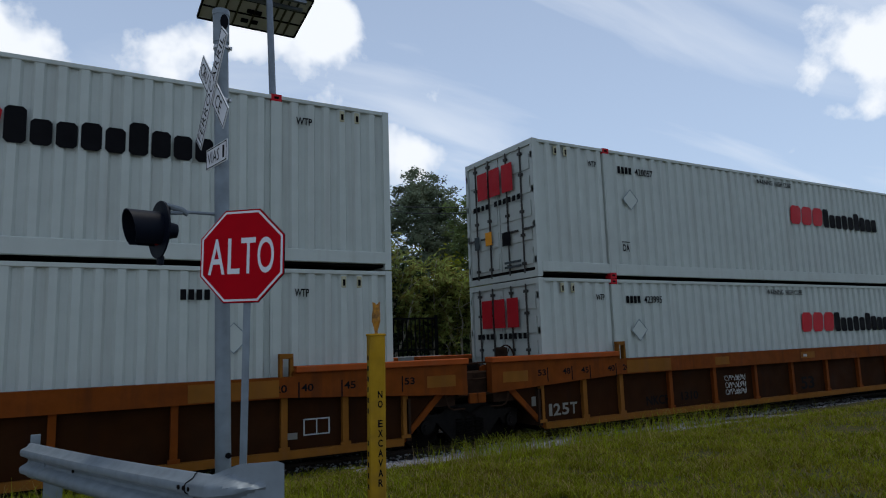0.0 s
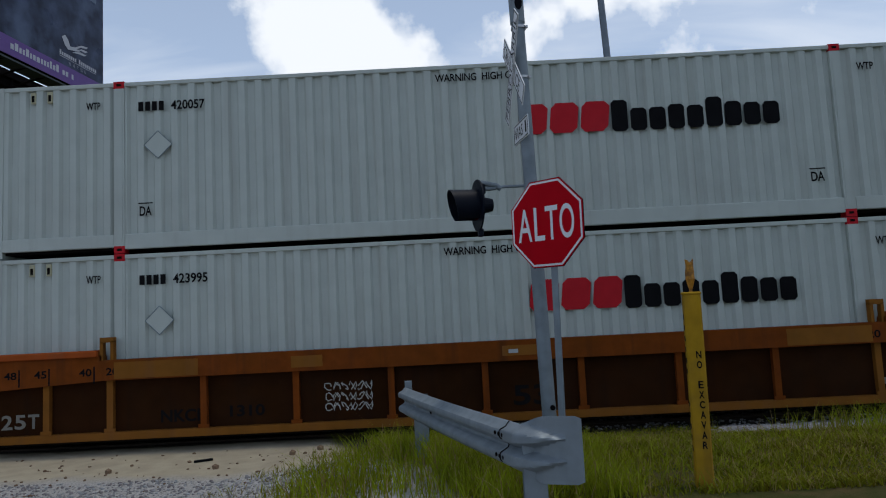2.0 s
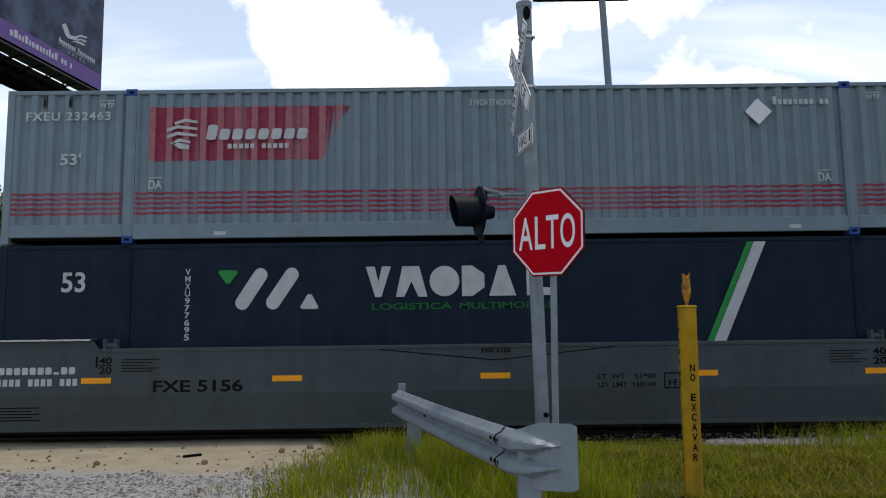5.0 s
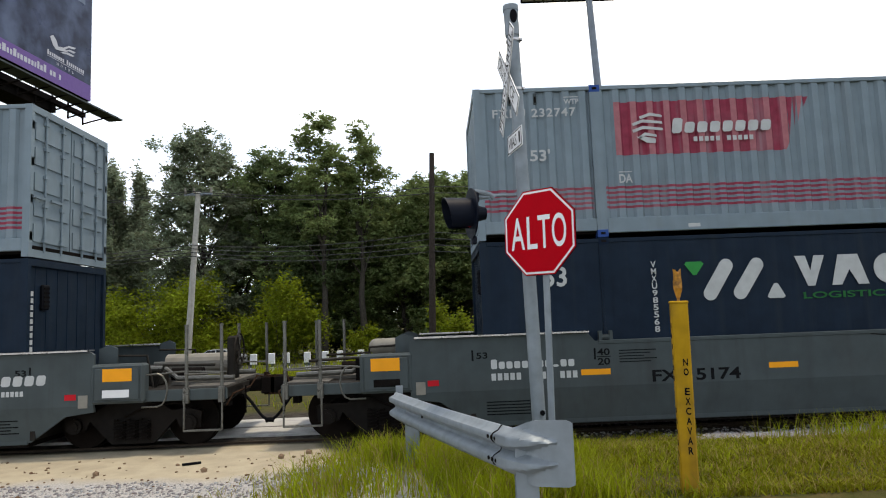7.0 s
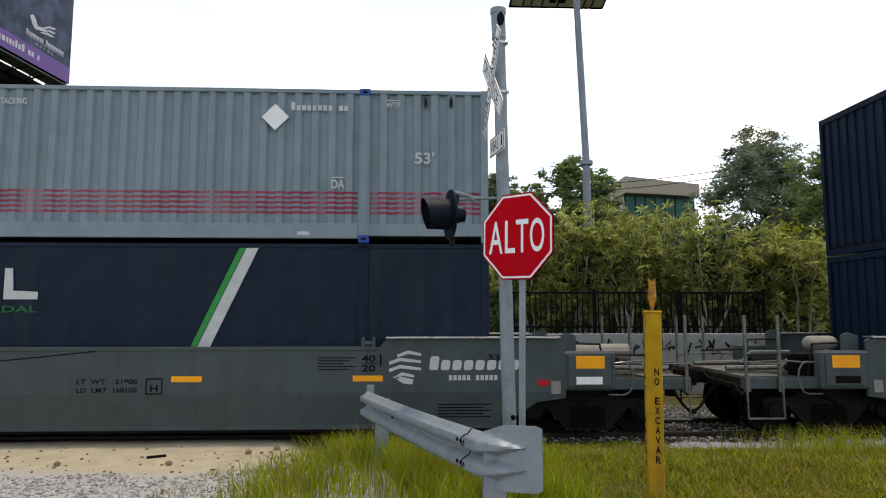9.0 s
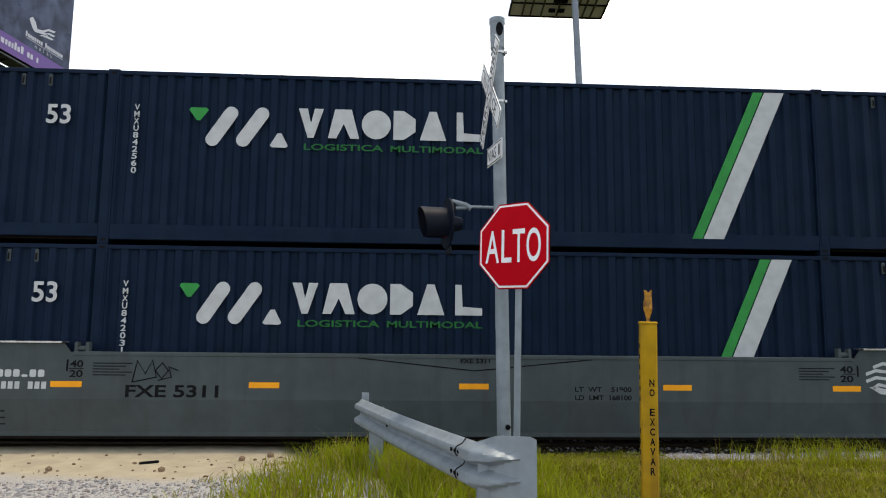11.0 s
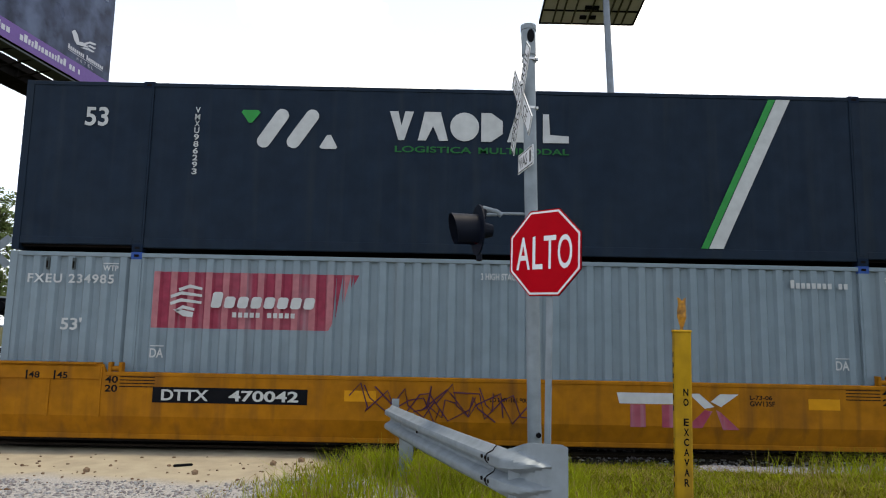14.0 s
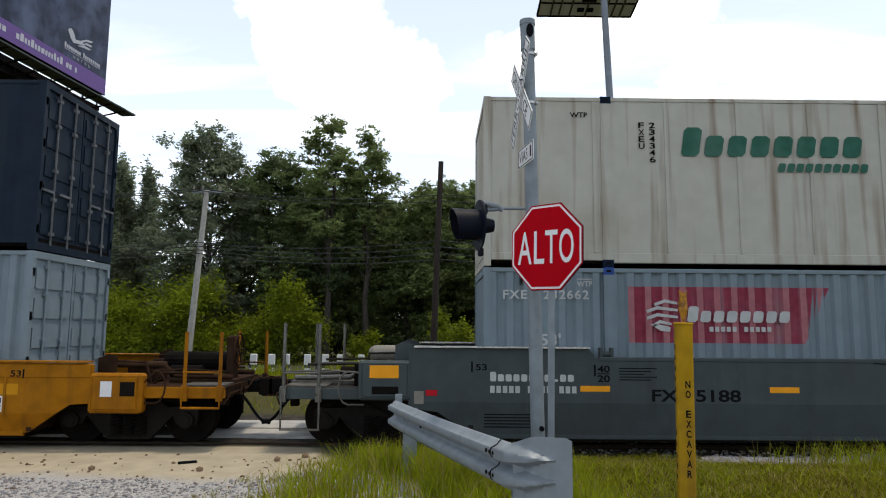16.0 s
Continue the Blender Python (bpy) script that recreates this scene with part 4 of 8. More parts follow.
    if e > 0:
        bm = bmesh.new()
        tube(bm, (X(11.15), -0.25, 1.55), (X(11.22), -0.25, 1.55), 0.06, n=10)
        ring = [(X(11.22), -0.25 + 0.28 * math.cos(2 * math.pi * k / 18), 1.62 + 0.28 * math.sin(2 * math.pi * k / 18)) for k in range(19)]
        pipe(bm, ring, 0.016, 6)
        for k in range(0, 18, 3):
            tube(bm, (X(11.22), -0.25, 1.62), ring[k], 0.011, n=5)
        iron = M_RUST if style != "grey" else M_GRIME_SHADE
        brake = part("hand_brake", bbox(*sorted((X(11.04), X(11.18))), -0.40, -0.10, 1.06, 1.86, 0.03), iron, car, "hand-brake housing")
        part("brake_wheel", bm, iron, brake, "round spoked brake wheel")
        bm = bmesh.new()
        tube(bm, (X(9.7), 0.4, 1.38), (X(10.9), 0.4, 1.38), 0.17, n=14)
        part("brake_cylinder", bm, M_IRON if style != "grey" else M_PALE, car)
    elif style == "grey":
        bm = bmesh.new()
        tube(bm, (X(9.52), -0.9, 1.60), (X(9.86), -0.9, 1.60), 0.13, n=16)
        box(bm, *sorted((X(9.60), X(9.66))), -1.0, -0.8, 1.40, 1.5)
        bmesh.ops.create_uvsphere(bm, u_segments=14, v_segments=8, radius=0.13, matrix=Matrix.Translation((X(9.52), -0.9, 1.60)))
        bmesh.ops.create_uvsphere(bm, u_segments=14, v_segments=8, radius=0.13, matrix=Matrix.Translation((X(9.86), -0.9, 1.60)))
        part("air_reservoir", bm, M_PALE, car, "pale rounded air reservoir", True)
        bm = bmesh.new()
        box(bm, *sorted((X(9.4), X(10.2))), -1.05, -0.75, 1.06, 1.42)
        part("valve_stand", bm, M_IRON, car)


M_DECK = material("weathered_deck_board", (0.095, 0.09, 0.08), 0.8, grain=0.25, scale=9, stain=0.5, stain_color=(0.06, 0.05, 0.04), per_piece=0.2)
M_PALE = material("pale_grey_paint", (0.20, 0.19, 0.165), 0.65, stain=0.4, streak=0.4, streak_color=(0.2, 0.16, 0.12))


def well_car(style, label, joined=0):
    """A double-stack well car along x, centred on its well. joined: -1 or 1 where it shares a truck with its neighbour."""
    car = thing("well_car", label, "rail car", group="well cars of the train")
    paint = {"grey": M_CARGREY, "yellow": M_CARYEL, "brown": M_CARBRN}[style]
    for s in (-1, 1):
        if style == "grey":
            half = [(8.23, 0.31), (8.82, 0.70), (9.28, 0.76), (9.28, 1.66), (9.22, 1.70), (6.42, 1.72), (6.30, 1.57)]
        elif style == "yellow":
            half = [(8.26, 0.33), (8.95, 0.78), (9.28, 0.80), (9.28, 1.40), (9.22, 1.42), (6.32, 1.44), (6.26, 1.31)]
        else:
            half = [(8.20, 0.28), (8.95, 1.0), (9.45, 1.05), (9.45, 1.66), (9.40, 1.68), (6.26, 1.68), (6.20, 1.54)]
        outline = half + [(-x, z) for x, z in half[::-1]]
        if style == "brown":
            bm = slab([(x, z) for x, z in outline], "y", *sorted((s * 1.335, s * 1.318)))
            wall = part("side_web", bm, M_WEB_SHADED, car)
            bm = bmesh.new()
            box(bm, -6.2, 6.2, *sorted((s * 1.50, s * 1.330)), 1.22, 1.54)
            part("top_chord", bm, M_CARBRN, car)
            part("bottom_chord", bbox(-8.18, 8.18, *sorted((s * 1.44, s * 1.330)), 0.28, 0.40), M_CARTAN, car, "ochre bottom chord")
            for e in (-1, 1):
                o = [(6.20, 1.22), (9.45, 1.05), (9.45, 1.62), (9.40, 1.68), (6.26, 1.68), (6.20, 1.60)]
                part("end_shoulder", slab([(e * x, z) for x, z in o], "y", *sorted((s * 1.50, s * 1.330))), M_CARBRN, car)
                part("shoulder_lip", bbox(*sorted((e * 6.26, e * 9.46)), *sorted((s * 1.56, s * 1.30)), 1.60, 1.70, 0.01), M_CARORG, car, "bright orange top lip")
                if s < 0:
                    bars([(*sorted((e * 8.62, e * 9.2)), 1.22, 1.42), (*sorted((e * 4.66, e * 6.0)), 1.24, 1.50)], -1.502, M_CARTAN, car, "panel", "ochre repainted panel", 0.003)
                o = [(8.08, 0.30), (8.20, 0.30), (9.10, 1.15), (8.98, 1.20)]
                part("end_flange", slab([(e * x, z) for x, z in o], "y", *sorted((s * 1.38, s * 1.337))), M_CARBRN, car)
            for x in (-8.23, -7.13, -6.11, -4.61, -3.13, -1.61, -0.11, 1.42, 2.97, 4.5, 6.11, 7.13, 8.23):
                bm = bmesh.new()
                box(bm, x - 0.05, x + 0.05, *sorted((s * 1.42, s * 1.333)), 0.40, 1.22)
                box(bm, x - 0.085, x + 0.085, *sorted((s * 1.43, s * 1.40)), 0.40, 0.46)
                part("side_rib", bm, M_CARTAN if abs(x) > 5.5 else M_CARBRN, car)
        else:
            bm = slab(outline, "y", *sorted((s * 1.50, s * 1.44)))
            if style == "grey":
                bmesh.ops.bisect_plane(bm, geom=bm.verts[:] + bm.edges[:] + bm.faces[:], plane_co=(0, 0, 0.86), plane_no=(0, 0, 1))
                for v in bm.verts:
                    if v.co.z < 0.85:
                        v.co.y -= s * 0.22 * (0.86 - v.co.z)
            if style == "yellow":
                bmesh.ops.bisect_plane(bm, geom=bm.verts[:] + bm.edges[:] + bm.faces[:], plane_co=(0, 0, 0.64), plane_no=(0, 0, 1))
                for v in bm.verts:
                    if v.co.z < 0.63:
                        v.co.y -= s * 0.36 * (0.64 - v.co.z)
            wall = part("side_wall", bm, paint, car)
            zt = {"grey": (1.57, 1.72), "yellow": (1.31, 1.44)}[style]
            part("top_chord", bbox(-6.25, 6.25, *sorted((s * 1.512, s * 1.40)), zt[0] - 0.05, zt[0] + 0.012, 0.008), paint, car)
            for e in (-1, 1):
                part("shoulder_lip", bbox(*sorted((e * 6.40, e * 9.20)), *sorted((s * 1.56, s * 1.32)), zt[1] - 0.005, zt[1] + 0.018), M_STEEL if style == "grey" else paint, car,
                     "bright worn top lip" if style == "grey" else "")
                if style == "yellow":
                    for x in (6.33, 7.14, 7.92):
                        part("side_rib", bbox(e * x - 0.02, e * x + 0.02, *sorted((s * 1.515, s * 1.50)), 0.62, 1.40), paint, car)
                    part("shoulder_band", bbox(*sorted((e * 6.33, e * 9.26)), *sorted((s * 1.525, s * 1.50)), 1.20, 1.41, 0.01), paint, car)
            part("bottom_chord", bbox(-8.2, 8.2, *sorted((s * (1.39 if style == "grey" else 1.405), s * 1.28)), 0.28, 0.36, 0.01), paint, car)
        # lifting-post guides
        for e in (-1, 1):
            z0 = {"grey": 1.57, "yellow": 1.31, "brown": 1.54}[style]
            bm = bmesh.new()
            for d in (-0.085, 0.085):
                x = e * 6.12 + d
                box(bm, x - 0.025, x + 0.025, *sorted((s * 1.50, s * 1.40)), z0, z0 + (0.30 if style == "brown" else 0.16))
            if style == "brown":
                box(bm, e * 6.12 - 0.11, e * 6.12 + 0.11, *sorted((s * 1.50, s * 1.40)), z0 + 0.28, z0 + 0.36)
            else:
                tube(bm, (e * 6.12 - 0.1, s * 1.45, z0 + 0.06), (e * 6.12 + 0.1, s * 1.45, z0 + 0.06), 0.04, n=8)
            part("box_guide", bm, paint if style != "brown" else M_CARTAN, car)
    # bulkheads and floor of the well
    for e in (-1, 1):
        part("bulkhead", bbox(*sorted((e * 8.25, e * 8.33)), -1.42, 1.42, 0.35, 1.05), M_GRIME_SHADE if style == "grey" else M_RUST, car)
        part("well_end_beam", bbox(*sorted((e * 8.3, e * 9.3)), -1.30, 1.30, 0.86, 1.02), M_GRIME_SHADE if style == "grey" else M_RUST, car)
    part("well_floor", bbox(-8.2, 8.2, -1.36, 1.36, 0.24, 0.32), M_IRON, car)
    for e in (-1, 1):
        rail_car_end(car, e, style, coupled=(joined != e))
        if joined != e or e < 0:
            truck(car, e * TRUCK_X)
    return car


# rusty web paint, darkened to carry the shade below the top chord
M_WEB_SHADED = material("rusty_web_paint_with_shade", (0.025, 0.0080, 0.0012), 0.85, stain=0.6, stain_color=(0.036, 0.011, 0.0025), streak=0.6, streak_color=(0.016, 0.007, 0.004), grain=0.2, scale=3)
M_CARORG = material("bright_orange_railcar_paint", (0.30, 0.062, 0.011), 0.7, stain=0.4, stain_color=(0.21, 0.045, 0.016), streak=0.3, grain=0.12, scale=3)


def car_text(car, text, x0, x1, z0, z1, mat, y=-1.503):
    return lettering(text, x0 - HALF, x1 - HALF, z0, z1, y, mat, car, bold=0.024)


def grey_car_marks(car, number):
    M = M_LETTERK
    for f in (lambda x: x, lambda x: 2 * HALF - x):
        def r(a, b):
            return tuple(sorted((f(a), f(b))))
        car_text(car, "40", *r(1.80, 2.0) if f(0) == 0 else r(1.84, 2.06), 1.34, 1.45, M)
        car_text(car, "20", *r(1.80, 2.0) if f(0) == 0 else r(1.84, 2.06), 1.19, 1.30, M)
        a = f(1.76)
        bars([(a - 0.015 - HALF, a + 0.015 - HALF, 1.28, 1.46), (f(1.90) - 0.11 - HALF, f(1.90) + 0.11 - HALF, 1.315, 1.328)], -1.502, M, car)
        car_text(car, "53", *r(-0.14, 0.04), 1.36, 1.46, M)
        bars([(f(-0.20) - 0.015 - HALF, f(-0.20) + 0.015 - HALF, 1.33, 1.50)], -1.502, M, car)
        for x in ((1.76, 4.78, 8.077) if f(0) == 0 else (1.96, 4.78)):
            bars([(f(x) - 0.235 - HALF, f(x) + 0.235 - HALF, 1.04, 1.13)], -1.502, M_ORANGE, car, "reflector", "amber reflector strip", 0.003)
        # small plates near the shoulder
        a = f(-1.04)
        bars([(a - 0.075 - HALF, a + 0.075 - HALF, 0.83, 1.03)], -1.503, M_PALE, car, "notice", "small pale notice plate", 0.004)
        a = f(-0.84)
        bars([(a - 0.09 - HALF, a + 0.09 - HALF, 0.96, 1.05)], -1.503, M_RED, car, "reflector", "small red tag", 0.004)
        bars([(min(f(2.15), f(2.75)) - HALF, max(f(2.15), f(2.75)) - HALF - 0.1 * (k % 3), 1.40 - 0.045 * k, 1.415 - 0.045 * k) for k in range(5)], -1.502, M, car, label="tiny dark lines of print", fine=True)
        lo = [(min(f(0.0), f(0.85)) - HALF, max(f(0.0), f(0.85)) - HALF - 0.12 * (k % 2), 0.66 - 0.05 * k, 0.68 - 0.05 * k) for k in range(5)]
        bm = bmesh.new()
        for x0, x1, z0, z1 in lo:
            y = -1.502 + 0.22 * (0.86 - z0)
            box(bm, x0, x1, y - 0.002, y, z0, z1)
        part("marking", bm, M, car, "tiny dark lines of print")
    # words and telephone line as plain blocks at one end, emblem and word at the other
    shape(off(word_blocks(0.09, 1.45, 1.19, 1.34, 11, [1.0, 0.75, 0.75, 0.75, 0.75, 0.75, 0.75, 0.75, 0.25, 0.75, 0.75])), -1.502, M_LETTERW, car, "wordmark", "row of white letter blocks")
    bars([(0.09 + 0.1 * k - HALF, 0.09 + 0.1 * k + 0.072 - HALF, 1.01, 1.12) for k in range(14) if k not in (5, 10)], -1.502, M_LETTERW, car, label="row of white bars")
    railway_emblem(car, 14.78, 1.26, 0.27, M_LETTERW, -1.503)
    shape(off(word_blocks(15.16, 16.63, 1.21, 1.43, 8, [1.0, 0.72, 0.72, 0.72, 0.72, 0.72, 0.72, 0.72], slant=0.12)), -1.502, M_LETTERW, car, "wordmark", "row of white letter blocks")
    bars([(15.48 + 0.072 * k - HALF, 15.48 + 0.072 * k + 0.052 - HALF, 1.05, 1.13) for k in range(11) if k != 5], -1.502, M_LETTERW, car, label="small white letter bars")
    car_text(car, number, 2.66, 4.08, 0.89, 1.08, M)
    car_text(car, number, 7.86, 8.33, 1.45, 1.52, M, y=-1.516)
    car_text(car, "LT  WT    51900", 9.70, 10.62, 1.01, 1.09, M)
    car_text(car, "LD  LMT  168100", 9.70, 10.62, 0.88, 0.96, M)
    for a, b in (((6.23, 1.52), (8.09, 1.33)), ((8.09, 1.33), (9.98, 1.52))):
        bm = bmesh.new()
        tube(bm, (a[0] - HALF, -1.503, a[1]), (b[0] - HALF, -1.503, b[1]), 0.008, n=4)
        part("weld_seam", bm, M, car)
    bm = bmesh.new()
    for x0, x1, z0, z1 in ((10.75, 10.77, 0.85, 1.10), (10.99, 11.01, 0.85, 1.10), (10.75, 11.01, 0.85, 0.87), (10.75, 11.01, 1.08, 1.10)):
        box(bm, x0 - HALF, x1 - HALF, -1.503, -1.5, z0, z1)
    part("marking", bm, M, car, "square black frame mark")
    car_text(car, "H", 10.82, 10.94, 0.89, 1.0, M)


def yellow_car_marks(car):
    M = M_LETTERK
    for k, f in enumerate((lambda x: x, lambda x: 2 * HALF - x)):
        for txt, x in (("53", -0.10), ("48", 0.62), ("45", 1.06)):
            a = f(x + 0.09)
            car_text(car, txt, a - 0.085, a + 0.085, 1.21, 1.31, M, -1.527)
            b = f(x - 0.03)
            bars([(b - 0.014 - HALF, b + 0.014 - HALF, 1.19, 1.33)], -1.526, M, car)
        a = f(1.92)
        car_text(car, "40", a - 0.1, a + 0.1, 1.15, 1.26, M)
        car_text(car, "20", a - 0.1, a + 0.1, 1.01, 1.12, M)
        bars([(min(f(2.05), f(2.6)) - HALF, max(f(2.05), f(2.6)) - HALF, 1.24 - 0.05 * j, 1.255 - 0.05 * j) for j in range(4)], -1.502, M, car, label="tiny dark lines of print", fine=True)
    bars([(2.58 - HALF, 5.02 - HALF, 0.86, 1.10)], -1.503, M_BLACK, car, "panel", "black number panel", 0.003)
    car_text(car, "DTTX", 2.72, 3.46, 0.895, 1.065, M_LETTERW, -1.508)
    car_text(car, "470042", 3.78, 4.88, 0.895, 1.065, M_LETTERW, -1.508)
    # sprayed scrawl
    rnd = random.Random(5)
    bm = bmesh.new()
    for k in range(9):
        x, z = 5.85 + 0.25 * k, 1.0
        pts = []
        for j in range(7):
            pts.append((x - HALF + 0.22 * j * (1 if k % 2 else 0.6) - 0.2 + rnd.uniform(-0.12, 0.12), -1.506, z + 0.22 * math.sin(j * 1.9 + k) - 0.03 * j + rnd.uniform(-0.05, 0.05)))
        pipe(bm, pts, 0.011, 5)
    part("graffiti", bm, M_PURPLE, car, "dark purple sprayed scrawl")
    # two-tone letter shapes
    W, P = M_LETTERW, M_LRED
    shape(off([[(9.95, 0.98), (10.95, 0.98), (11.0, 1.15), (9.91, 1.15)], [(11.05, 1.15), (11.22, 1.15), (11.45, 0.95), (11.30, 0.92)], [(11.40, 1.03), (11.55, 1.15), (11.84, 1.15), (11.56, 0.95)]]), -1.503, W, car, "wordmark", "white worn block of a large mark")
    shape(off([[(10.12, 0.62), (10.36, 0.62), (10.36, 0.97), (10.12, 0.97)], [(10.62, 0.62), (10.86, 0.62), (10.86, 0.97), (10.62, 0.97)], [(11.0, 0.62), (11.25, 0.62), (11.42, 0.88), (11.3, 0.9)], [(11.48, 0.9), (11.56, 0.86), (11.84, 0.60), (11.58, 0.60)]]), -1.503, P, car, "wordmark", "faded red block of a large mark")
    car_text(car, "L-73-06", 12.02, 12.38, 1.07, 1.14, M)
    car_text(car, "GW13SF", 12.02, 12.42, 0.97, 1.05, M)
    car_text(car, "LD LMT-161.900", 7.9, 8.5, 0.96, 1.03, M)
    car_text(car, "53", 14.90, 15.21, 0.66, 0.92, M)
    bars([(15.50 - HALF, 15.98 - HALF, 0.66, 0.91)], -1.503, M_SIGNWHITE, car, "panel", "white framed consolidated stencil", 0.003)
    bars([(15.53 - HALF, 15.73 - HALF, 0.69, 0.77), (15.75 - HALF, 15.95 - HALF, 0.69, 0.77), (15.53 - HALF, 15.95 - HALF, 0.80, 0.88)], -1.506, M_BLACK, car, label="black stencil squares")
    for x in (-0.86, 15.7, 5.6, 12.95):
        bars([(x - HALF, x + 0.5 - HALF, 0.93, 1.10)], -1.503, M_BRIGHTYEL, car, "panel", "bright yellow touched-up patch", 0.002)


M_PURPLE = material("purple_spray", (0.05, 0.015, 0.05), 0.5)
M_BRIGHTYEL = material("bright_yellow_patch", (0.46, 0.20, 0.008), 0.45, stain=0.2)
M_SPRAY = material("white_spray", (0.45, 0.45, 0.43), 0.6, grain=0.3, scale=20)


def brown_car_marks(car, front):
    M = M_LETTERK
    for f in (lambda x: x, lambda x: 2 * HALF - x):
        a = f(2.05)
        car_text(car, "20", a - 0.1, a + 0.1, 1.30, 1.42, M)
        for txt, x in (("40", 1.62), ("45", 0.9), ("48", 0.42), ("53", -0.2)):
            a = f(x)
            car_text(car, txt, a - 0.1, a + 0.1, 1.30, 1.42, M, -1.502)
            bars([(f(x + 0.14) - 0.012 - HALF, f(x + 0.14) + 0.012 - HALF, 1.18, 1.45)], -1.502, M, car)
    if front:
        for k, s in enumerate("125T"):
            car_text(car, s, (0.06 if s == "1" else -0.04) + 0.215 * k, 0.14 + 0.215 * k, 0.50, 0.73, M_PALE, -1.337)
        car_text(car, "NKCR", 2.75, 3.5, 0.50, 0.70, M, -1.337)
        car_text(car, "1310", 3.86, 4.42, 0.54, 0.72, M, -1.337)
        rnd = random.Random(3)
        bm = bmesh.new()
        for row in range(3):
            for k in range(6):
                x, z = 5.40 + 0.13 * k - HALF, 0.94 - 0.16 * row
                pts = [(x + 0.05 + 0.055 * math.cos(a + k) + rnd.uniform(-0.015, 0.015), -1.341, z + 0.06 * math.sin(a * (1 + k % 2)) + rnd.uniform(-0.01, 0.01)) for a in np.linspace(0, 5.5, 8)]
                pipe(bm, pts, 0.009, 4)
        part("graffiti", bm, M_SPRAY, car, "pale sprayed graffiti letters")
    car_text(car, "53", 8.40, 8.98, 0.50, 0.82, M, -1.337)
    bm = bmesh.new()
    for x0, x1, z0, z1 in ((14.52, 14.96, 0.60, 0.62), (14.52, 14.96, 0.84, 0.86), (14.52, 14.54, 0.6, 0.86), (14.94, 14.96, 0.6, 0.86), (14.73, 14.75, 0.6, 0.86)):
        box(bm, x0 - HALF, x1 - HALF, -1.341, -1.335, z0, z1)
    part("panel", bm, M_LETTERW, car, "white framed stencil")
    bars([(14.15 - HALF, 14.42 - HALF, 0.56, 0.66), (-0.36 - HALF, -0.2 - HALF, 0.72, 0.9)], -1.338, M_PALE, car, "notice", "pale notice plate", 0.004)
    bars([(8.25 - HALF, 8.85 - HALF, 1.30, 1.46), (4.9 - HALF, 5.4 - HALF, 1.28, 1.46)], -1.502, M_CARTAN, car, "panel", "ochre patch with a pale sticker", 0.003)
    bars([(8.35 - HALF, 8.5 - HALF, 1.34, 1.40)], -1.506, M_LETTERW, car, "sticker", "small white sticker", 0.002)


# ---- the train ----
# low-x end of each stack at the clip's start, top of the stack, heights of the upper and lower box
STACKS = {"A": (-11.339, 6.197, 2.896, 2.80), "B": (8.100, 6.164, 2.896, 2.85), "C": (31.594, 5.890, 2.591, 2.896), "D": (55.166, 5.868, 2.591, 2.896),
          "E": (78.719, 6.211, 2.896, 2.896), "F": (102.268, 6.168, 2.896, 2.88), "G": (125.844, 5.952, 2.896, 2.591)}
RUN = [(0.0, -0.017), (1.0, -7.750), (2.0, -15.498), (3.0, -23.257), (4.0, -31.029), (5.0, -38.811), (6.0, -46.603), (7.0, -54.406), (8.0, -62.218),
       (9.0, -70.040), (10.0, -77.872), (11.0, -85.714), (12.0, -93.567), (13.0, -101.432), (14.0, -109.309), (15.0, -117.200), (16.0, -125.105)]
ROLLING = []  # (thing, x at the start, z)


def roll(ob, key, z):
    x = STACKS[key][0] + HALF
    ob.matrix_basis = pose(x + RUN[0][1], TRACK_Y, z)
    ROLLING.append((ob, x, z))
    return ob


def stack(key, upper, lower):
    _, top, hu, hl = STACKS[key]
    roll(upper, key, top - hu)
    roll(lower, key, top - hu - 0.025 - hl)


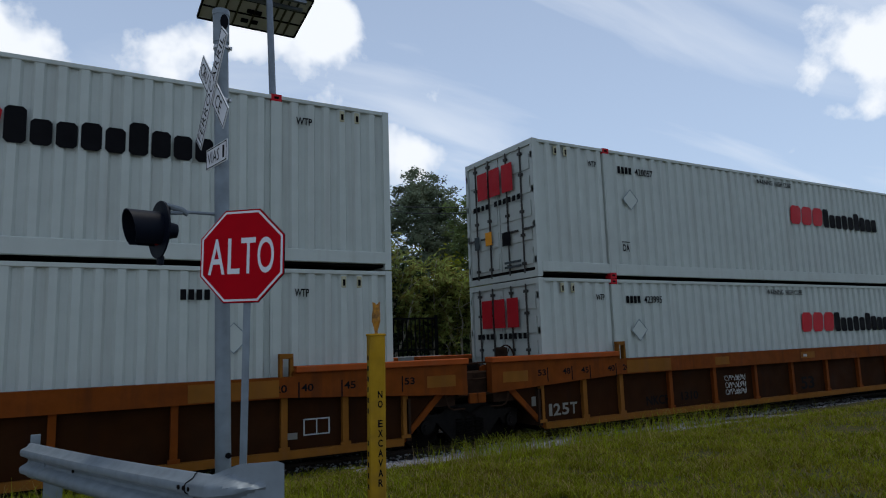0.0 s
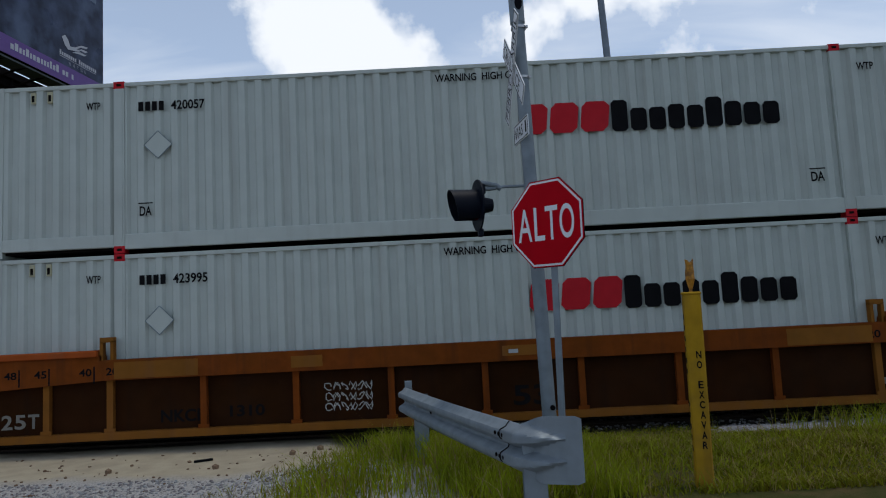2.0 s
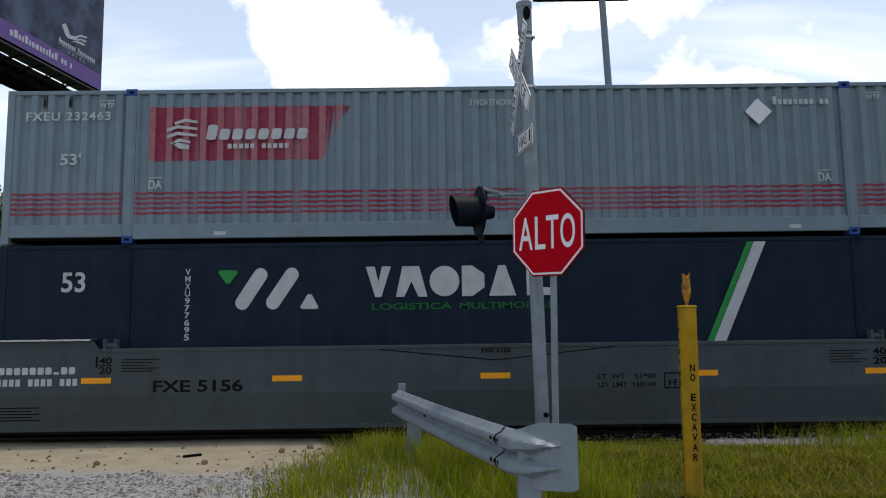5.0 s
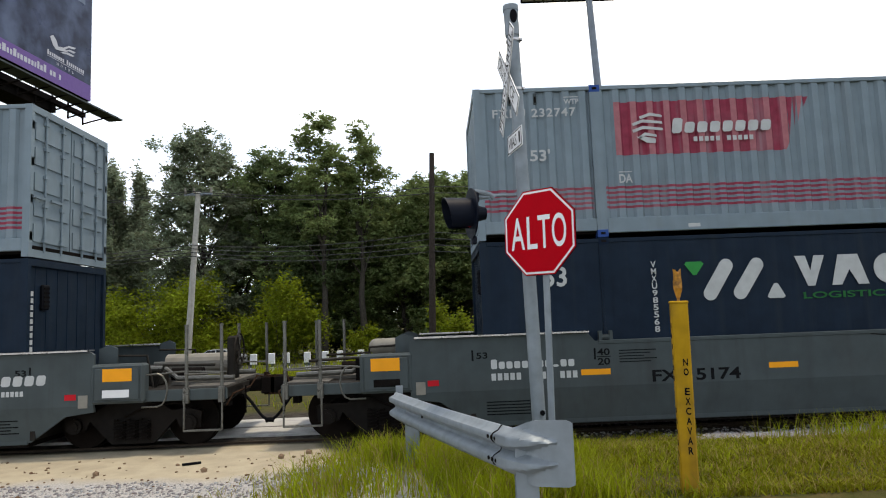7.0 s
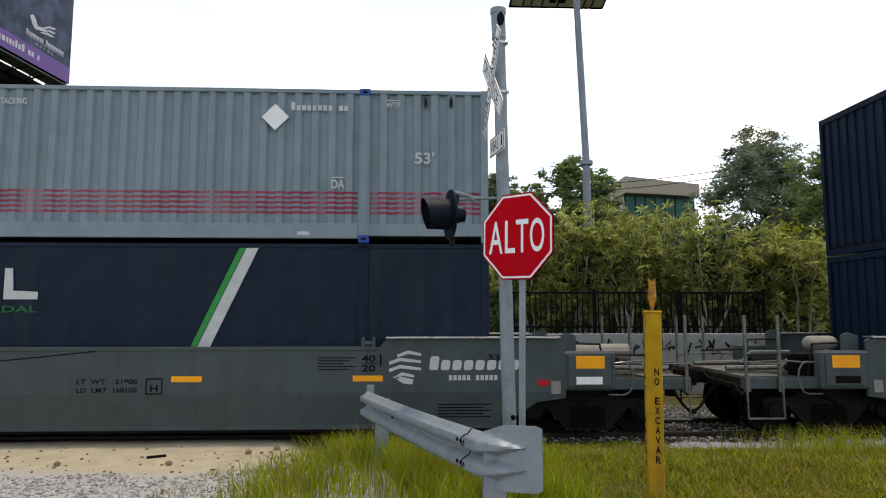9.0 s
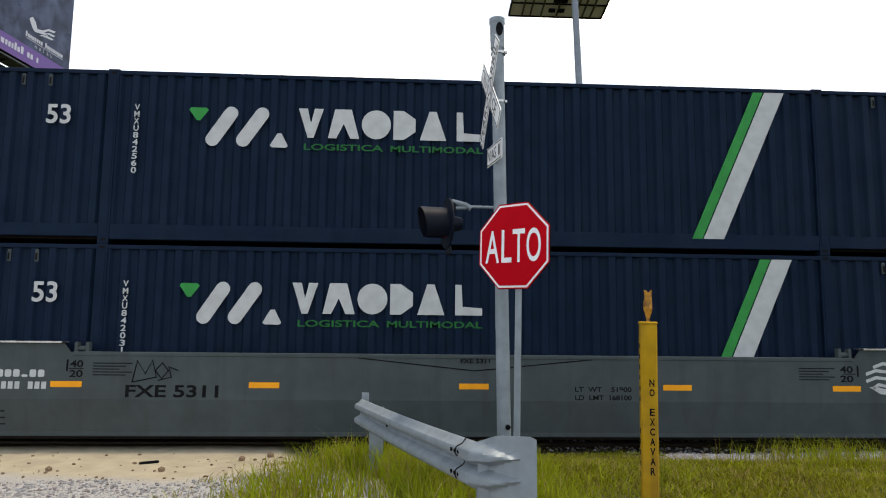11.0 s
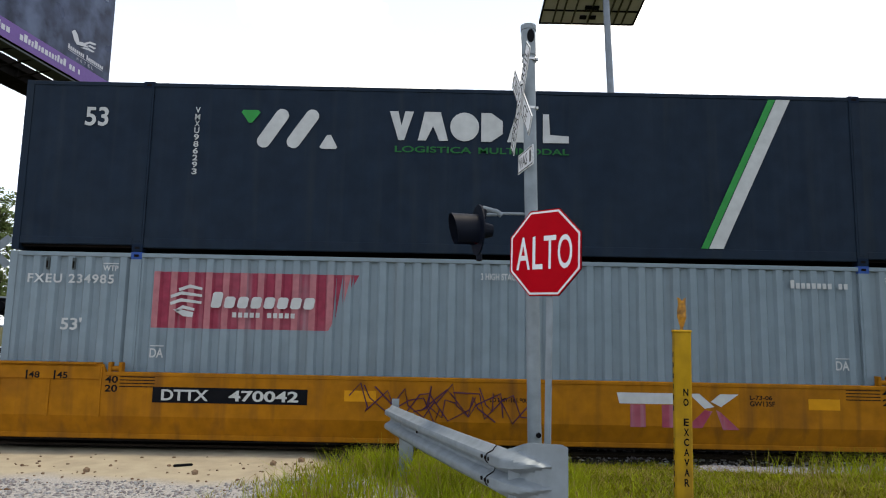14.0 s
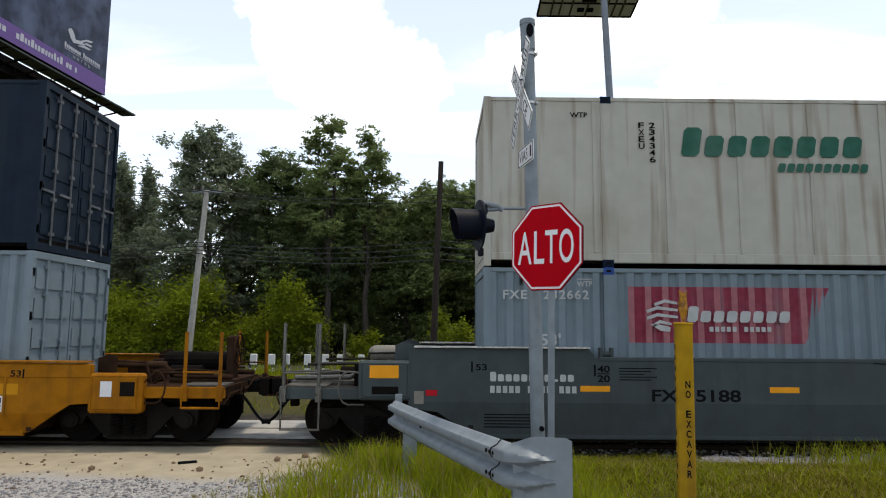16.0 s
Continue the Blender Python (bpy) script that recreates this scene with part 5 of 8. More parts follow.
def build_train():
    # two joined rust-orange cars with white boxes
    a = roll(well_car("brown", "rust-orange well car with ribbed sides, joined to the next car", joined=1), "A", 0)
    brown_car_marks(a, False)
    up = container("white corrugated container stacked on another white one", M_WHITE, 2.896, "ribbed", ("door", "blind"), M_RED)
    lo = container("white corrugated container with red door lettering blocks, in the well", M_WHITE, 2.80, "ribbed", ("blind", "door"), M_RED)
    white_box_marks(up, 2.896, "420188", False, True)
    white_box_marks(lo, 2.80, "425673", True, False)
    end_marks_white(up, 2.896, 1, "blind", True), end_marks_white(lo, 2.80, 1, "door", True)
    stack("A", up, lo)
    b = roll(well_car("brown", "rust-orange well car with ochre ribs and white stencils", joined=-1), "B", 0)
    brown_car_marks(b, True)
    up = container("white corrugated container with red and black word blocks", M_WHITE, 2.896, "ribbed", ("door", "blind"), M_RED)
    lo = container("white corrugated container sitting low in the well", M_WHITE, 2.85, "ribbed", ("door", "blind"), M_RED)
    white_box_marks(up, 2.896, "420057", False, True)
    white_box_marks(lo, 2.85, "423995", False, False)
    for box_, h in ((up, 2.896), (lo, 2.85)):
        end_marks_white(box_, h, -1, "door", True), end_marks_white(box_, h, 1, "blind", True)
    stack("B", up, lo)
    # grey cars
    for key, number, code, navy in (("C", "FXE 5156", "FXEU 232463", "VMXU977695"), ("D", "FXE 5174", "FXEU 232747", "VMXU985568")):
        c = roll(well_car("grey", "dirty grey well car with white emblem and amber reflectors"), key, 0)
        grey_car_marks(c, number)
        up = container("grey corrugated container with a faded red panel and stripes", M_GREYC, 2.591, "ribbed", ("blind", "door"), M_BLUE)
        grey_box_marks(up, 2.591, code, True)
        lo = container("dark slate smooth-sided container with white lettering", M_SLATE, 2.896, "flush", ("door", "blind") if key == "C" else ("blind", "door"), M_NAVY)
        navy_box_marks(lo, 2.896, navy, *((3.62, (6.0, 9.1), 11.0, 0.457, 0.31, 3.05) if key == "C" else (3.41, (5.22, 8.95), 10.79, 0.457, 0.31, 2.82)))
        stack(key, up, lo)
    c = roll(well_car("grey", "dirty grey well car with graffiti beside its number"), "E", 0)
    grey_car_marks(c, "FXE 5311")
    bm = bmesh.new()
    for pts in ([(2.75, 1.12), (2.82, 1.45), (2.95, 1.25), (3.05, 1.46), (3.12, 1.2), (2.75, 1.12)], [(3.1, 1.3), (3.2, 1.42), (3.3, 1.3), (3.2, 1.18), (3.1, 1.3)], [(3.15, 1.15), (3.35, 1.2), (3.3, 1.36), (3.45, 1.3)]):
        pipe(bm, [(x - HALF, -1.504, z) for x, z in pts], 0.010, 5)
    part("graffiti", bm, M_BLACK, c, "black sprayed crown scrawl")
    up = container("navy corrugated container with slanted white and green stripes", M_NAVY, 2.896, "ribbed", ("blind", "door"), M_NAVY)
    navy_box_marks(up, 2.896, "VMXU842560", 3.36, (5.13, 8.25), 11.68, 0.449, 0.55, 2.44, 0.16)
    lo = container("navy corrugated container sitting in the grey car's well", M_NAVY, 2.896, "ribbed", ("blind", "door"), M_NAVY)
    navy_box_marks(lo, 2.896, "VMXU842031", 3.36, (5.13, 8.25), 11.68, 0.449, 0.55, 2.44, 0.16)
    stack("E", up, lo)
    f = roll(well_car("yellow", "golden-yellow well car with rust streaks and purple graffiti"), "F", 0)
    yellow_car_marks(f)
    up = container("dark slate smooth-sided container with white lettering, on a grey one", M_SLATE, 2.896, "flush", ("blind", "door"), M_NAVY)
    navy_box_marks(up, 2.896, "VMXU986293", 3.69, (6.17, 9.23), 11.29, 0.4725, 0.37, 2.88)
    lo = container("blue-grey corrugated container with a faded red panel", M_GREYC, 2.88, "ribbed", ("blind", "door"), M_BLUE)
    grey_box_marks(lo, 2.88, "FXEU 234985", False)
    stack("F", up, lo)
    g = roll(well_car("grey", "dirty grey well car carrying a cream and a grey container"), "G", 0)
    grey_car_marks(g, "FXE 5188")
    up = container("weathered cream container with flat riveted panels and green lettering blocks", M_CREAM, 2.896, "panel", ("blind", "door"), M_NAVY)
    side_letters(up, "WTP", 1.46, 1.76, 2.896 - 0.36, 2.896 - 0.27, M_LETTERK)
    down_letters(up, "FXEU", 2.62, 2.72, 1.98, 2.46, M_LETTERK)
    down_letters(up, "234346", 2.80, 2.90, 1.75, 2.46, M_LETTERK)
    shape(off(word_blocks(3.32, 6.45, 1.88, 2.38, 8, [1.0, 0.72, 0.72, 0.72, 0.72, 0.72, 0.72, 0.72], slant=0.15)), FACE - 0.004, M_DKGREEN, up, "wordmark", "large dark green letter blocks")
    shape(off(word_blocks(4.95, 6.5, 1.62, 1.77, 10, slant=0.2)), FACE - 0.004, M_DKGREEN, up, "wordmark", "dark green letter blocks")
    for k in range(13):
        x = -HALF + 0.65 + 1.22 * k
        part("panel_seam", bbox(x - 0.03, x + 0.03, -WIDE - 0.006, -WIDE + 0.02, 0.23, 2.896 - 0.08), M_CREAM, up)
    lo = container("grey corrugated container with a faded red panel, in the well", M_GREYC, 2.591, "ribbed", ("blind", "door"), M_BLUE)
    grey_box_marks(lo, 2.591, "FXEU 232662", False)
    stack("G", up, lo)


M_DKGREEN = material("dark_green_lettering", (0.02, 0.10, 0.07), 0.5, grain=0.15, stain=0.3, stain_color=(0.2, 0.25, 0.22))


def motions():
    """The train runs to -x; its wheels turn with it."""
    for ob, x, z in ROLLING:
        walk(ob, [(t, pose(x + s, TRACK_Y, z)) for t, s in RUN])
    for ob, x, y, v in TRAFFIC:
        turn = 0 if v > 0 else 180
        walk(ob, [(0.0, pose(x, y, ROAD_Z, 0, 0, turn)), (16.0, pose(x + 16 * v, y, ROAD_Z, 0, 0, turn))])
    ts = [k / 15 for k in range(241)]
    run = np.interp(ts, [t for t, _ in RUN], [s for _, s in RUN])
    for w, x in WHEELS:
        walk(w, [(t, Matrix.Translation((x, 0, RAIL_Z + WHEEL_R)) @ Matrix.Rotation((s / WHEEL_R) % (2 * math.pi), 4, "Y")) for t, s in zip(ts, run)])

# ---- ground ----


def build_ground():
    xs = np.concatenate([np.linspace(-900, -60, 12), np.linspace(-55, -10, 24), np.linspace(-9, 12, 85), np.linspace(14, 60, 24), np.linspace(70, 900, 12)])
    ys = np.concatenate([np.linspace(-600, -30, 8), np.linspace(-20, 2, 12), np.linspace(2.5, 18, 63), np.linspace(19, 60, 24), np.linspace(70, 1500, 12)])
    verts = [(float(x), float(y), ground_z(float(x), float(y))) for y in ys for x in xs]
    nx = len(xs)
    faces = [(j * nx + i, j * nx + i + 1, (j + 1) * nx + i + 1, (j + 1) * nx + i) for j in range(len(ys) - 1) for i in range(nx - 1)]
    me = bpy.data.meshes.new("ground")
    me.from_pydata(verts, [], faces)
    me.polygons.foreach_set("use_smooth", [True] * len(faces))
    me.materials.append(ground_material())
    return tagged(new("ground", me), "grassy verge, sandy crossing and gravel beside the track", "ground", kind="structure")


def ground_material():
    m = bpy.data.materials.new("ground_soil")
    m.use_nodes = True
    n, l = m.node_tree.nodes, m.node_tree.links
    bsdf = n["Principled BSDF"]
    bsdf.inputs["Roughness"].default_value = 0.95
    bsdf.inputs["Specular IOR Level"].default_value = 0.1
    tc = n.new("ShaderNodeTexCoord")
    sep = n.new("ShaderNodeSeparateXYZ")
    l.new(tc.outputs["Object"], sep.inputs[0])

    def tex(s, d=6.0):
        t = n.new("ShaderNodeTexNoise")
        t.inputs["Scale"].default_value, t.inputs["Detail"].default_value = s, d
        l.new(tc.outputs["Object"], t.inputs["Vector"])
        return t.outputs["Fac"]

    def math_(op, a, b):
        x = n.new("ShaderNodeMath")
        x.operation = op
        for i, v in enumerate((a, b)):
            if isinstance(v, (int, float)):
                x.inputs[i].default_value = v
            else:
                l.new(v, x.inputs[i])
        return x.outputs[0]

    def ramp(v, lo, hi, a=0.0, b=1.0):
        r = n.new("ShaderNodeMapRange")
        for key, val in (("From Min", lo), ("From Max", hi), ("To Min", a), ("To Max", b)):
            r.inputs[key].default_value = val
        l.new(v, r.inputs["Value"])
        return r.outputs[0]

    def mix(fac, a, b, kind="MIX"):
        x = n.new("ShaderNodeMix")
        x.data_type, x.blend_type = "RGBA", kind
        for sock, v in (("Factor", fac), ("A", a), ("B", b)):
            if isinstance(v, tuple):
                x.inputs[sock].default_value = (*v, 1)
            elif isinstance(v, (int, float)):
                x.inputs[sock].default_value = v
            else:
                l.new(v, x.inputs[sock])
        return x.outputs["Result"]
    wob = math_("MULTIPLY", math_("SUBTRACT", tex(0.9, 7.0), 0.5), 2.6)
    X, Y = sep.outputs["X"], sep.outputs["Y"]
    soil = mix(ramp(tex(5.0), 0.35, 0.7), (0.034, 0.042, 0.008), (0.075, 0.058, 0.022))
    sand = mix(ramp(tex(3.0), 0.35, 0.65), (0.37, 0.325, 0.235), (0.30, 0.26, 0.19))
    sand = mix(ramp(tex(60.0, 3.0), 0.62, 0.75, 0, 0.6), sand, (0.22, 0.18, 0.14))
    grit = mix(ramp(tex(40.0, 4.0), 0.35, 0.65), (0.20, 0.195, 0.19), (0.40, 0.39, 0.37))
    # sand lies on the crossing left of the verge; gravel in front of it
    edge = math_("ADD", math_("ADD", X, math_("MULTIPLY", math_("SUBTRACT", Y, 12.0), 0.35)), math_("MULTIPLY", wob, 0.35))
    is_left = math_("MULTIPLY", ramp(edge, -1.0, -1.5), ramp(math_("ADD", Y, math_("MULTIPLY", wob, 0.08)), 13.95, 13.75))
    is_grit = math_("MULTIPLY", ramp(math_("ADD", math_("ADD", Y, math_("MULTIPLY", X, 0.10)), math_("MULTIPLY", wob, 0.3)), 11.35, 10.95), is_left)
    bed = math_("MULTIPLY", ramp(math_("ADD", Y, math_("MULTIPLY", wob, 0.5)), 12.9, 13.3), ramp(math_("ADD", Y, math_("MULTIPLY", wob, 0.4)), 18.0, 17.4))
    col = mix(is_left, soil, sand)
    col = mix(is_grit, col, grit)
    # track bed soil darkened to stand for the shade under the train
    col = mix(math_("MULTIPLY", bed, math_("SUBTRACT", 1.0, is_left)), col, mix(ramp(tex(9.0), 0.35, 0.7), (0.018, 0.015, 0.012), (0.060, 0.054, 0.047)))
    l.new(col, bsdf.inputs["Base Color"])
    b = n.new("ShaderNodeBump")
    b.inputs["Strength"].default_value, b.inputs["Distance"].default_value = 0.5, 0.02
    l.new(tex(45.0, 6.0), b.inputs["Height"])
    l.new(b.outputs[0], bsdf.inputs["Normal"])
    return m


def build_track():
    t = thing("railway_track", "worn steel rails on dark sleepers in grey ballast", "railway track", kind="structure")
    for s in (-1, 1):
        y = TRACK_Y + s * 0.755
        o = [(-0.075, -0.17), (0.075, -0.17), (0.075, -0.155), (0.012, -0.135), (0.012, -0.045), (0.036, -0.035), (0.036, -0.006), (0.028, 0.0), (-0.028, 0.0), (-0.036, -0.006), (-0.036, -0.035), (-0.012, -0.045), (-0.012, -0.135), (-0.075, -0.155)]
        bm = slab([(y + a, RAIL_Z + b) for a, b in o], "x", -160, 160)
        part("rail", bm, M_RAIL, t)
    me = mesh_of("sleeper", bbox(-0.12, 0.12, -1.3, 1.3, -0.2, 0.0, 0.015), M_SLEEPER)
    for k in range(-30, 45):
        share("sleeper", me, t, pose(0.61 * k, TRACK_Y, RAIL_Z - 0.155 - 0.012))
    return t


M_RAIL = material("rail_steel", (0.035, 0.026, 0.020), 0.65, metal=0.3, stain=0.5, stain_color=(0.05, 0.028, 0.016))
M_SLEEPER = material("tarred_sleeper", (0.05, 0.042, 0.036), 0.9, per_piece=0.25)



def build_crossing_slabs():
    """Worn concrete between and beyond the rails where the road crosses."""
    for y0, y1 in ((14.66, 15.49), (15.62, 16.62)):
        s = new("crossing_slab", mesh_of("crossing_slab", bbox(-24.0, -1.75 + 0.15 * (y1 - 15), y0, y1, -0.12, 0.105, 0.012), M_SLABC))
        tagged(s, "worn pale concrete slab of the level crossing", "slab", kind="structure")


M_SLABC = material("worn_crossing_concrete", (0.40, 0.40, 0.385), 0.85, grain=0.12, scale=7, stain=0.45, stain_color=(0.20, 0.195, 0.185), edge_scale=1.2)

build_ground()
build_track()
build_crossing_slabs()
build_train()

# ---- signs and barrier at the crossing ----


def facing(x, y, z, nx, ny, lean=0.0):
    """A pose whose local -y looks along (nx, ny) and whose local x runs to the reader's right."""
    return pose(x, y, z, 0, lean, math.degrees(math.atan2(nx, -ny)))


def octagon(r):
    return [(r * math.cos(math.pi / 8 + k * math.pi / 4), r * math.sin(math.pi / 8 + k * math.pi / 4)) for k in range(8)]


def build_stop_sign():
    s = thing("stop_sign", "red octagonal stop sign with white letters on a steel post", "stop sign", facing(0.93, 8.30, 2.745, -0.71, -0.71, 1.0))
    r = 0.375 / math.cos(math.pi / 8)
    part("back_plate", slab(octagon(r), "y", 0.0, 0.006), M_SIGNRED, s, "red rim of the plate")
    part("border", slab(octagon(r - 0.011), "y", -0.002, 0.0), M_SIGNWHITE, s, "thin white border line")
    part("face", slab(octagon(r - 0.030), "y", -0.004, -0.002), M_SIGNRED, s, "red reflective face")
    for ch, a, b in (("A", -0.300, -0.148), ("L", -0.122, -0.012), ("T", -0.002, 0.128), ("O", 0.146, 0.292)):
        lettering(ch, a, b, -0.145, 0.145, -0.0055, M_SIGNWHITE, s, "letter", "white letter", bold=0.008)
    # black sheet a little wider than the plate, painting its rim shadow
    part("rim_shadow_fold", slab(octagon(r + 0.004), "y", 0.006, 0.012), M_BLACK, s)
    bm = bmesh.new()
    o = [(-0.03, 0.02), (0.03, 0.02), (0.03, 0.03), (0.012, 0.03), (0.012, 0.06), (-0.012, 0.06), (-0.012, 0.03), (-0.03, 0.03)]
    bm = slab([(0.045 + a, b) for a, b in o], "z", -2.5, 0.3)
    part("post", bm, M_GALV, s, "galvanized channel post")


def sign_board(parent, name, text, w, h, m, cells=None):
    b = part(name, bbox(-w / 2, w / 2, 0.0, 0.008, -h / 2, h / 2), M_SIGNWHITE, parent, m=m)
    k = 0.008
    rim = bmesh.new()
    for x0, x1, z0, z1 in ((-w / 2 + k, w / 2 - k, -h / 2 + k, -h / 2 + 2 * k), (-w / 2 + k, w / 2 - k, h / 2 - 2 * k, h / 2 - k), (-w / 2 + k, -w / 2 + 2 * k, -h / 2 + k, h / 2 - k), (w / 2 - 2 * k, w / 2 - k, -h / 2 + k, h / 2 - k)):
        box(rim, x0, x1, -0.002, 0.0, z0, z1)
    part("border", rim, M_BLACK, b, "thin black border line")
    for t, x0, x1 in text:
        lettering(t, x0, x1, -h * 0.29, h * 0.29, -0.003, M_BLACK, b, "lettering", "black lettering")
    return b


def build_crossing_signal():
    """Galvanized pole with crossbuck, track-count plate and one hooded lamp on an arm."""
    px, py = 0.925, 8.90
    s = thing("crossing_signal", "galvanized crossing pole with crossbuck boards and a hooded lamp", "crossing signal", pose(px, py, 0))
    base = ground_z(px, py)
    bm = bmesh.new()
    tube(bm, (0.02, -0.02, base - 0.05), (-0.055, 0, 4.83), 0.066, 0.062, n=24)
    part("pole", bm, M_GALV, s, smooth=True)
    bm = bmesh.new()
    tube(bm, (-0.055, 0, 4.79), (-0.06, 0, 5.05), 0.072, n=24)
    part("pole_head", bm, M_GALV, s, "pole head with a dark cable hole", True)
    bm = bmesh.new()
    tube(bm, (-0.06, 0, 5.05), (-0.06, 0, 5.10), 0.078, n=24)
    part("cap", bm, M_GALV, s, smooth=True)
    bm = bmesh.new()
    o = [(0.036 * math.cos(a), 0.070 * math.sin(a)) for a in np.linspace(0, 2 * math.pi, 17)[:-1]]
    bm = slab([(-0.045 + a, 4.97 + b) for a, b in o], "y", -0.078, -0.068)
    part("cable_hole", bm, M_BLACK, s)
    for z in (4.74, 4.24):
        bm = bmesh.new()
        tube(bm, (-0.05, 0, z - 0.012), (-0.05, 0, z + 0.012), 0.074, n=20)
        box(bm, 0.015, 0.035, -0.05, -0.02, z - 0.012, z + 0.012)
        part("clamp", bm, M_STEEL, s)
    # crossbuck, turned to face along the road
    face = facing(-0.135, -0.05, 4.31, -0.995, -0.10)
    turn = Matrix.Rotation(radians(45), 4, "Y")
    sign_board(s, "crossbuck_board", [("CRU", -0.48, -0.20), ("CE", 0.16, 0.36)], 1.06, 0.20, face @ turn)
    sign_board(s, "crossbuck_board", [("FERROCARRIL", -0.50, 0.50)], 1.10, 0.20, face @ Matrix.Translation((0, -0.014, 0)) @ Matrix.Rotation(radians(-50), 4, "Y"))
    sign_board(s, "track_count_plate", [("VIAS", -0.19, 0.07), ("1", 0.14, 0.18)], 0.46, 0.19, facing(-0.095, -0.06, 3.71, -0.98, -0.18))
    aim = Matrix.Translation((-0.535, -0.02, 3.02)) @ Matrix.Rotation(radians(12), 4, "Z") @ Matrix.Translation((0.535, 0.02, -3.02))
    # arm, junction elbow and hooded lamp that looks along -x
    bm = bmesh.new()
    pipe(bm, [(-0.04, 0, 3.19), (-0.33, 0.0, 3.19)], 0.014, 10)
    pipe(bm, [(-0.31, 0.0, 3.17), (-0.36, 0.0, 3.205), (-0.50, -0.02, 3.235)], 0.026, 10)
    pipe(bm, [(-0.36, 0.0, 3.18), (-0.48, -0.02, 3.17)], 0.018, 10)
    part("arm", bm, M_GALV, s, "bent galvanized lamp arm")
    bm = bmesh.new()
    tube(bm, (-0.55, -0.02, 3.02), (-0.535, -0.02, 3.02), 0.245, n=32)
    part("backing_disc", bm, M_HOOD, s, "round black backing disc", m=aim)
    bm = bmesh.new()
    tube(bm, (-0.53, -0.02, 3.02), (-0.40, -0.02, 3.02), 0.09, 0.06, n=20)
    part("lamp_housing", bm, M_HOOD, s, m=aim)
    part("mounting_lug", bbox(-0.53, -0.47, -0.08, 0.04, 3.12, 3.22, 0.01), M_HOOD, s, m=aim)
    part("drain_lug", bbox(-0.55, -0.50, -0.05, 0.01, 2.72, 2.80, 0.01), M_HOOD, s, m=aim)
    # hood: an open half-tube, longest on top
    bm = bmesh.new()
    n = 22
    rings = []
    for k in range(n + 1):
        a = radians(-62) + radians(304) * k / n
        y, z = 0.152 * math.cos(a), 0.152 * math.sin(a)
        reach = 0.235 + 0.035 * math.sin(a)
        rings.append([bm.verts.new(p) for p in ((-0.55, -0.02 + y, 3.02 + z), (-0.55 - reach, -0.02 + y, 3.02 + z), (-0.55 - reach, -0.02 + y * 0.96, 3.02 + z * 0.96), (-0.55, -0.02 + y * 0.96, 3.02 + z * 0.96))])
    for a, b in zip(rings, rings[1:]):
        for i in range(4):
            bm.faces.new((a[i], a[(i + 1) % 4], b[(i + 1) % 4], b[i]))
    bmesh.ops.recalc_face_normals(bm, faces=bm.faces[:])
    part("lamp_hood", bm, M_HOOD, s, "black sheet-metal hood", True, m=aim)
    bm = bmesh.new()
    tube(bm, (-0.556, -0.02, 3.02), (-0.552, -0.02, 3.02), 0.135, n=24)
    part("lens", bm, M_LENS, s, "dark red unlit lens", m=aim)
    bm = bmesh.new()
    tube(bm, (0.035, -0.10, 1.12), (0.035, -0.06, 1.12), 0.024, n=12)
    part("bolt_hole", bm, M_BLACK, s)


M_HOOD = material("blue_black_enamel", (0.002, 0.004, 0.010), 0.5, grain=0.2, stain=0.3, stain_color=(0.004, 0.007, 0.014), spec=0.12)
M_LENS = material("unlit_red_lens", (0.12, 0.008, 0.008), 0.12, grain=0.05, stain=0)


def w_profile():
    """Half-depth and height of a W-beam section, from the bottom up."""
    return [(0.0, -0.155), (0.012, -0.150), (0.030, -0.125), (0.075, -0.105), (0.083, -0.090), (0.083, -0.062), (0.075, -0.048), (0.020, -0.018), (0.012, 0.0),
            (0.020, 0.018), (0.075, 0.048), (0.083, 0.062), (0.083, 0.090), (0.075, 0.105), (0.030, 0.125), (0.012, 0.150), (0.0, 0.155)]


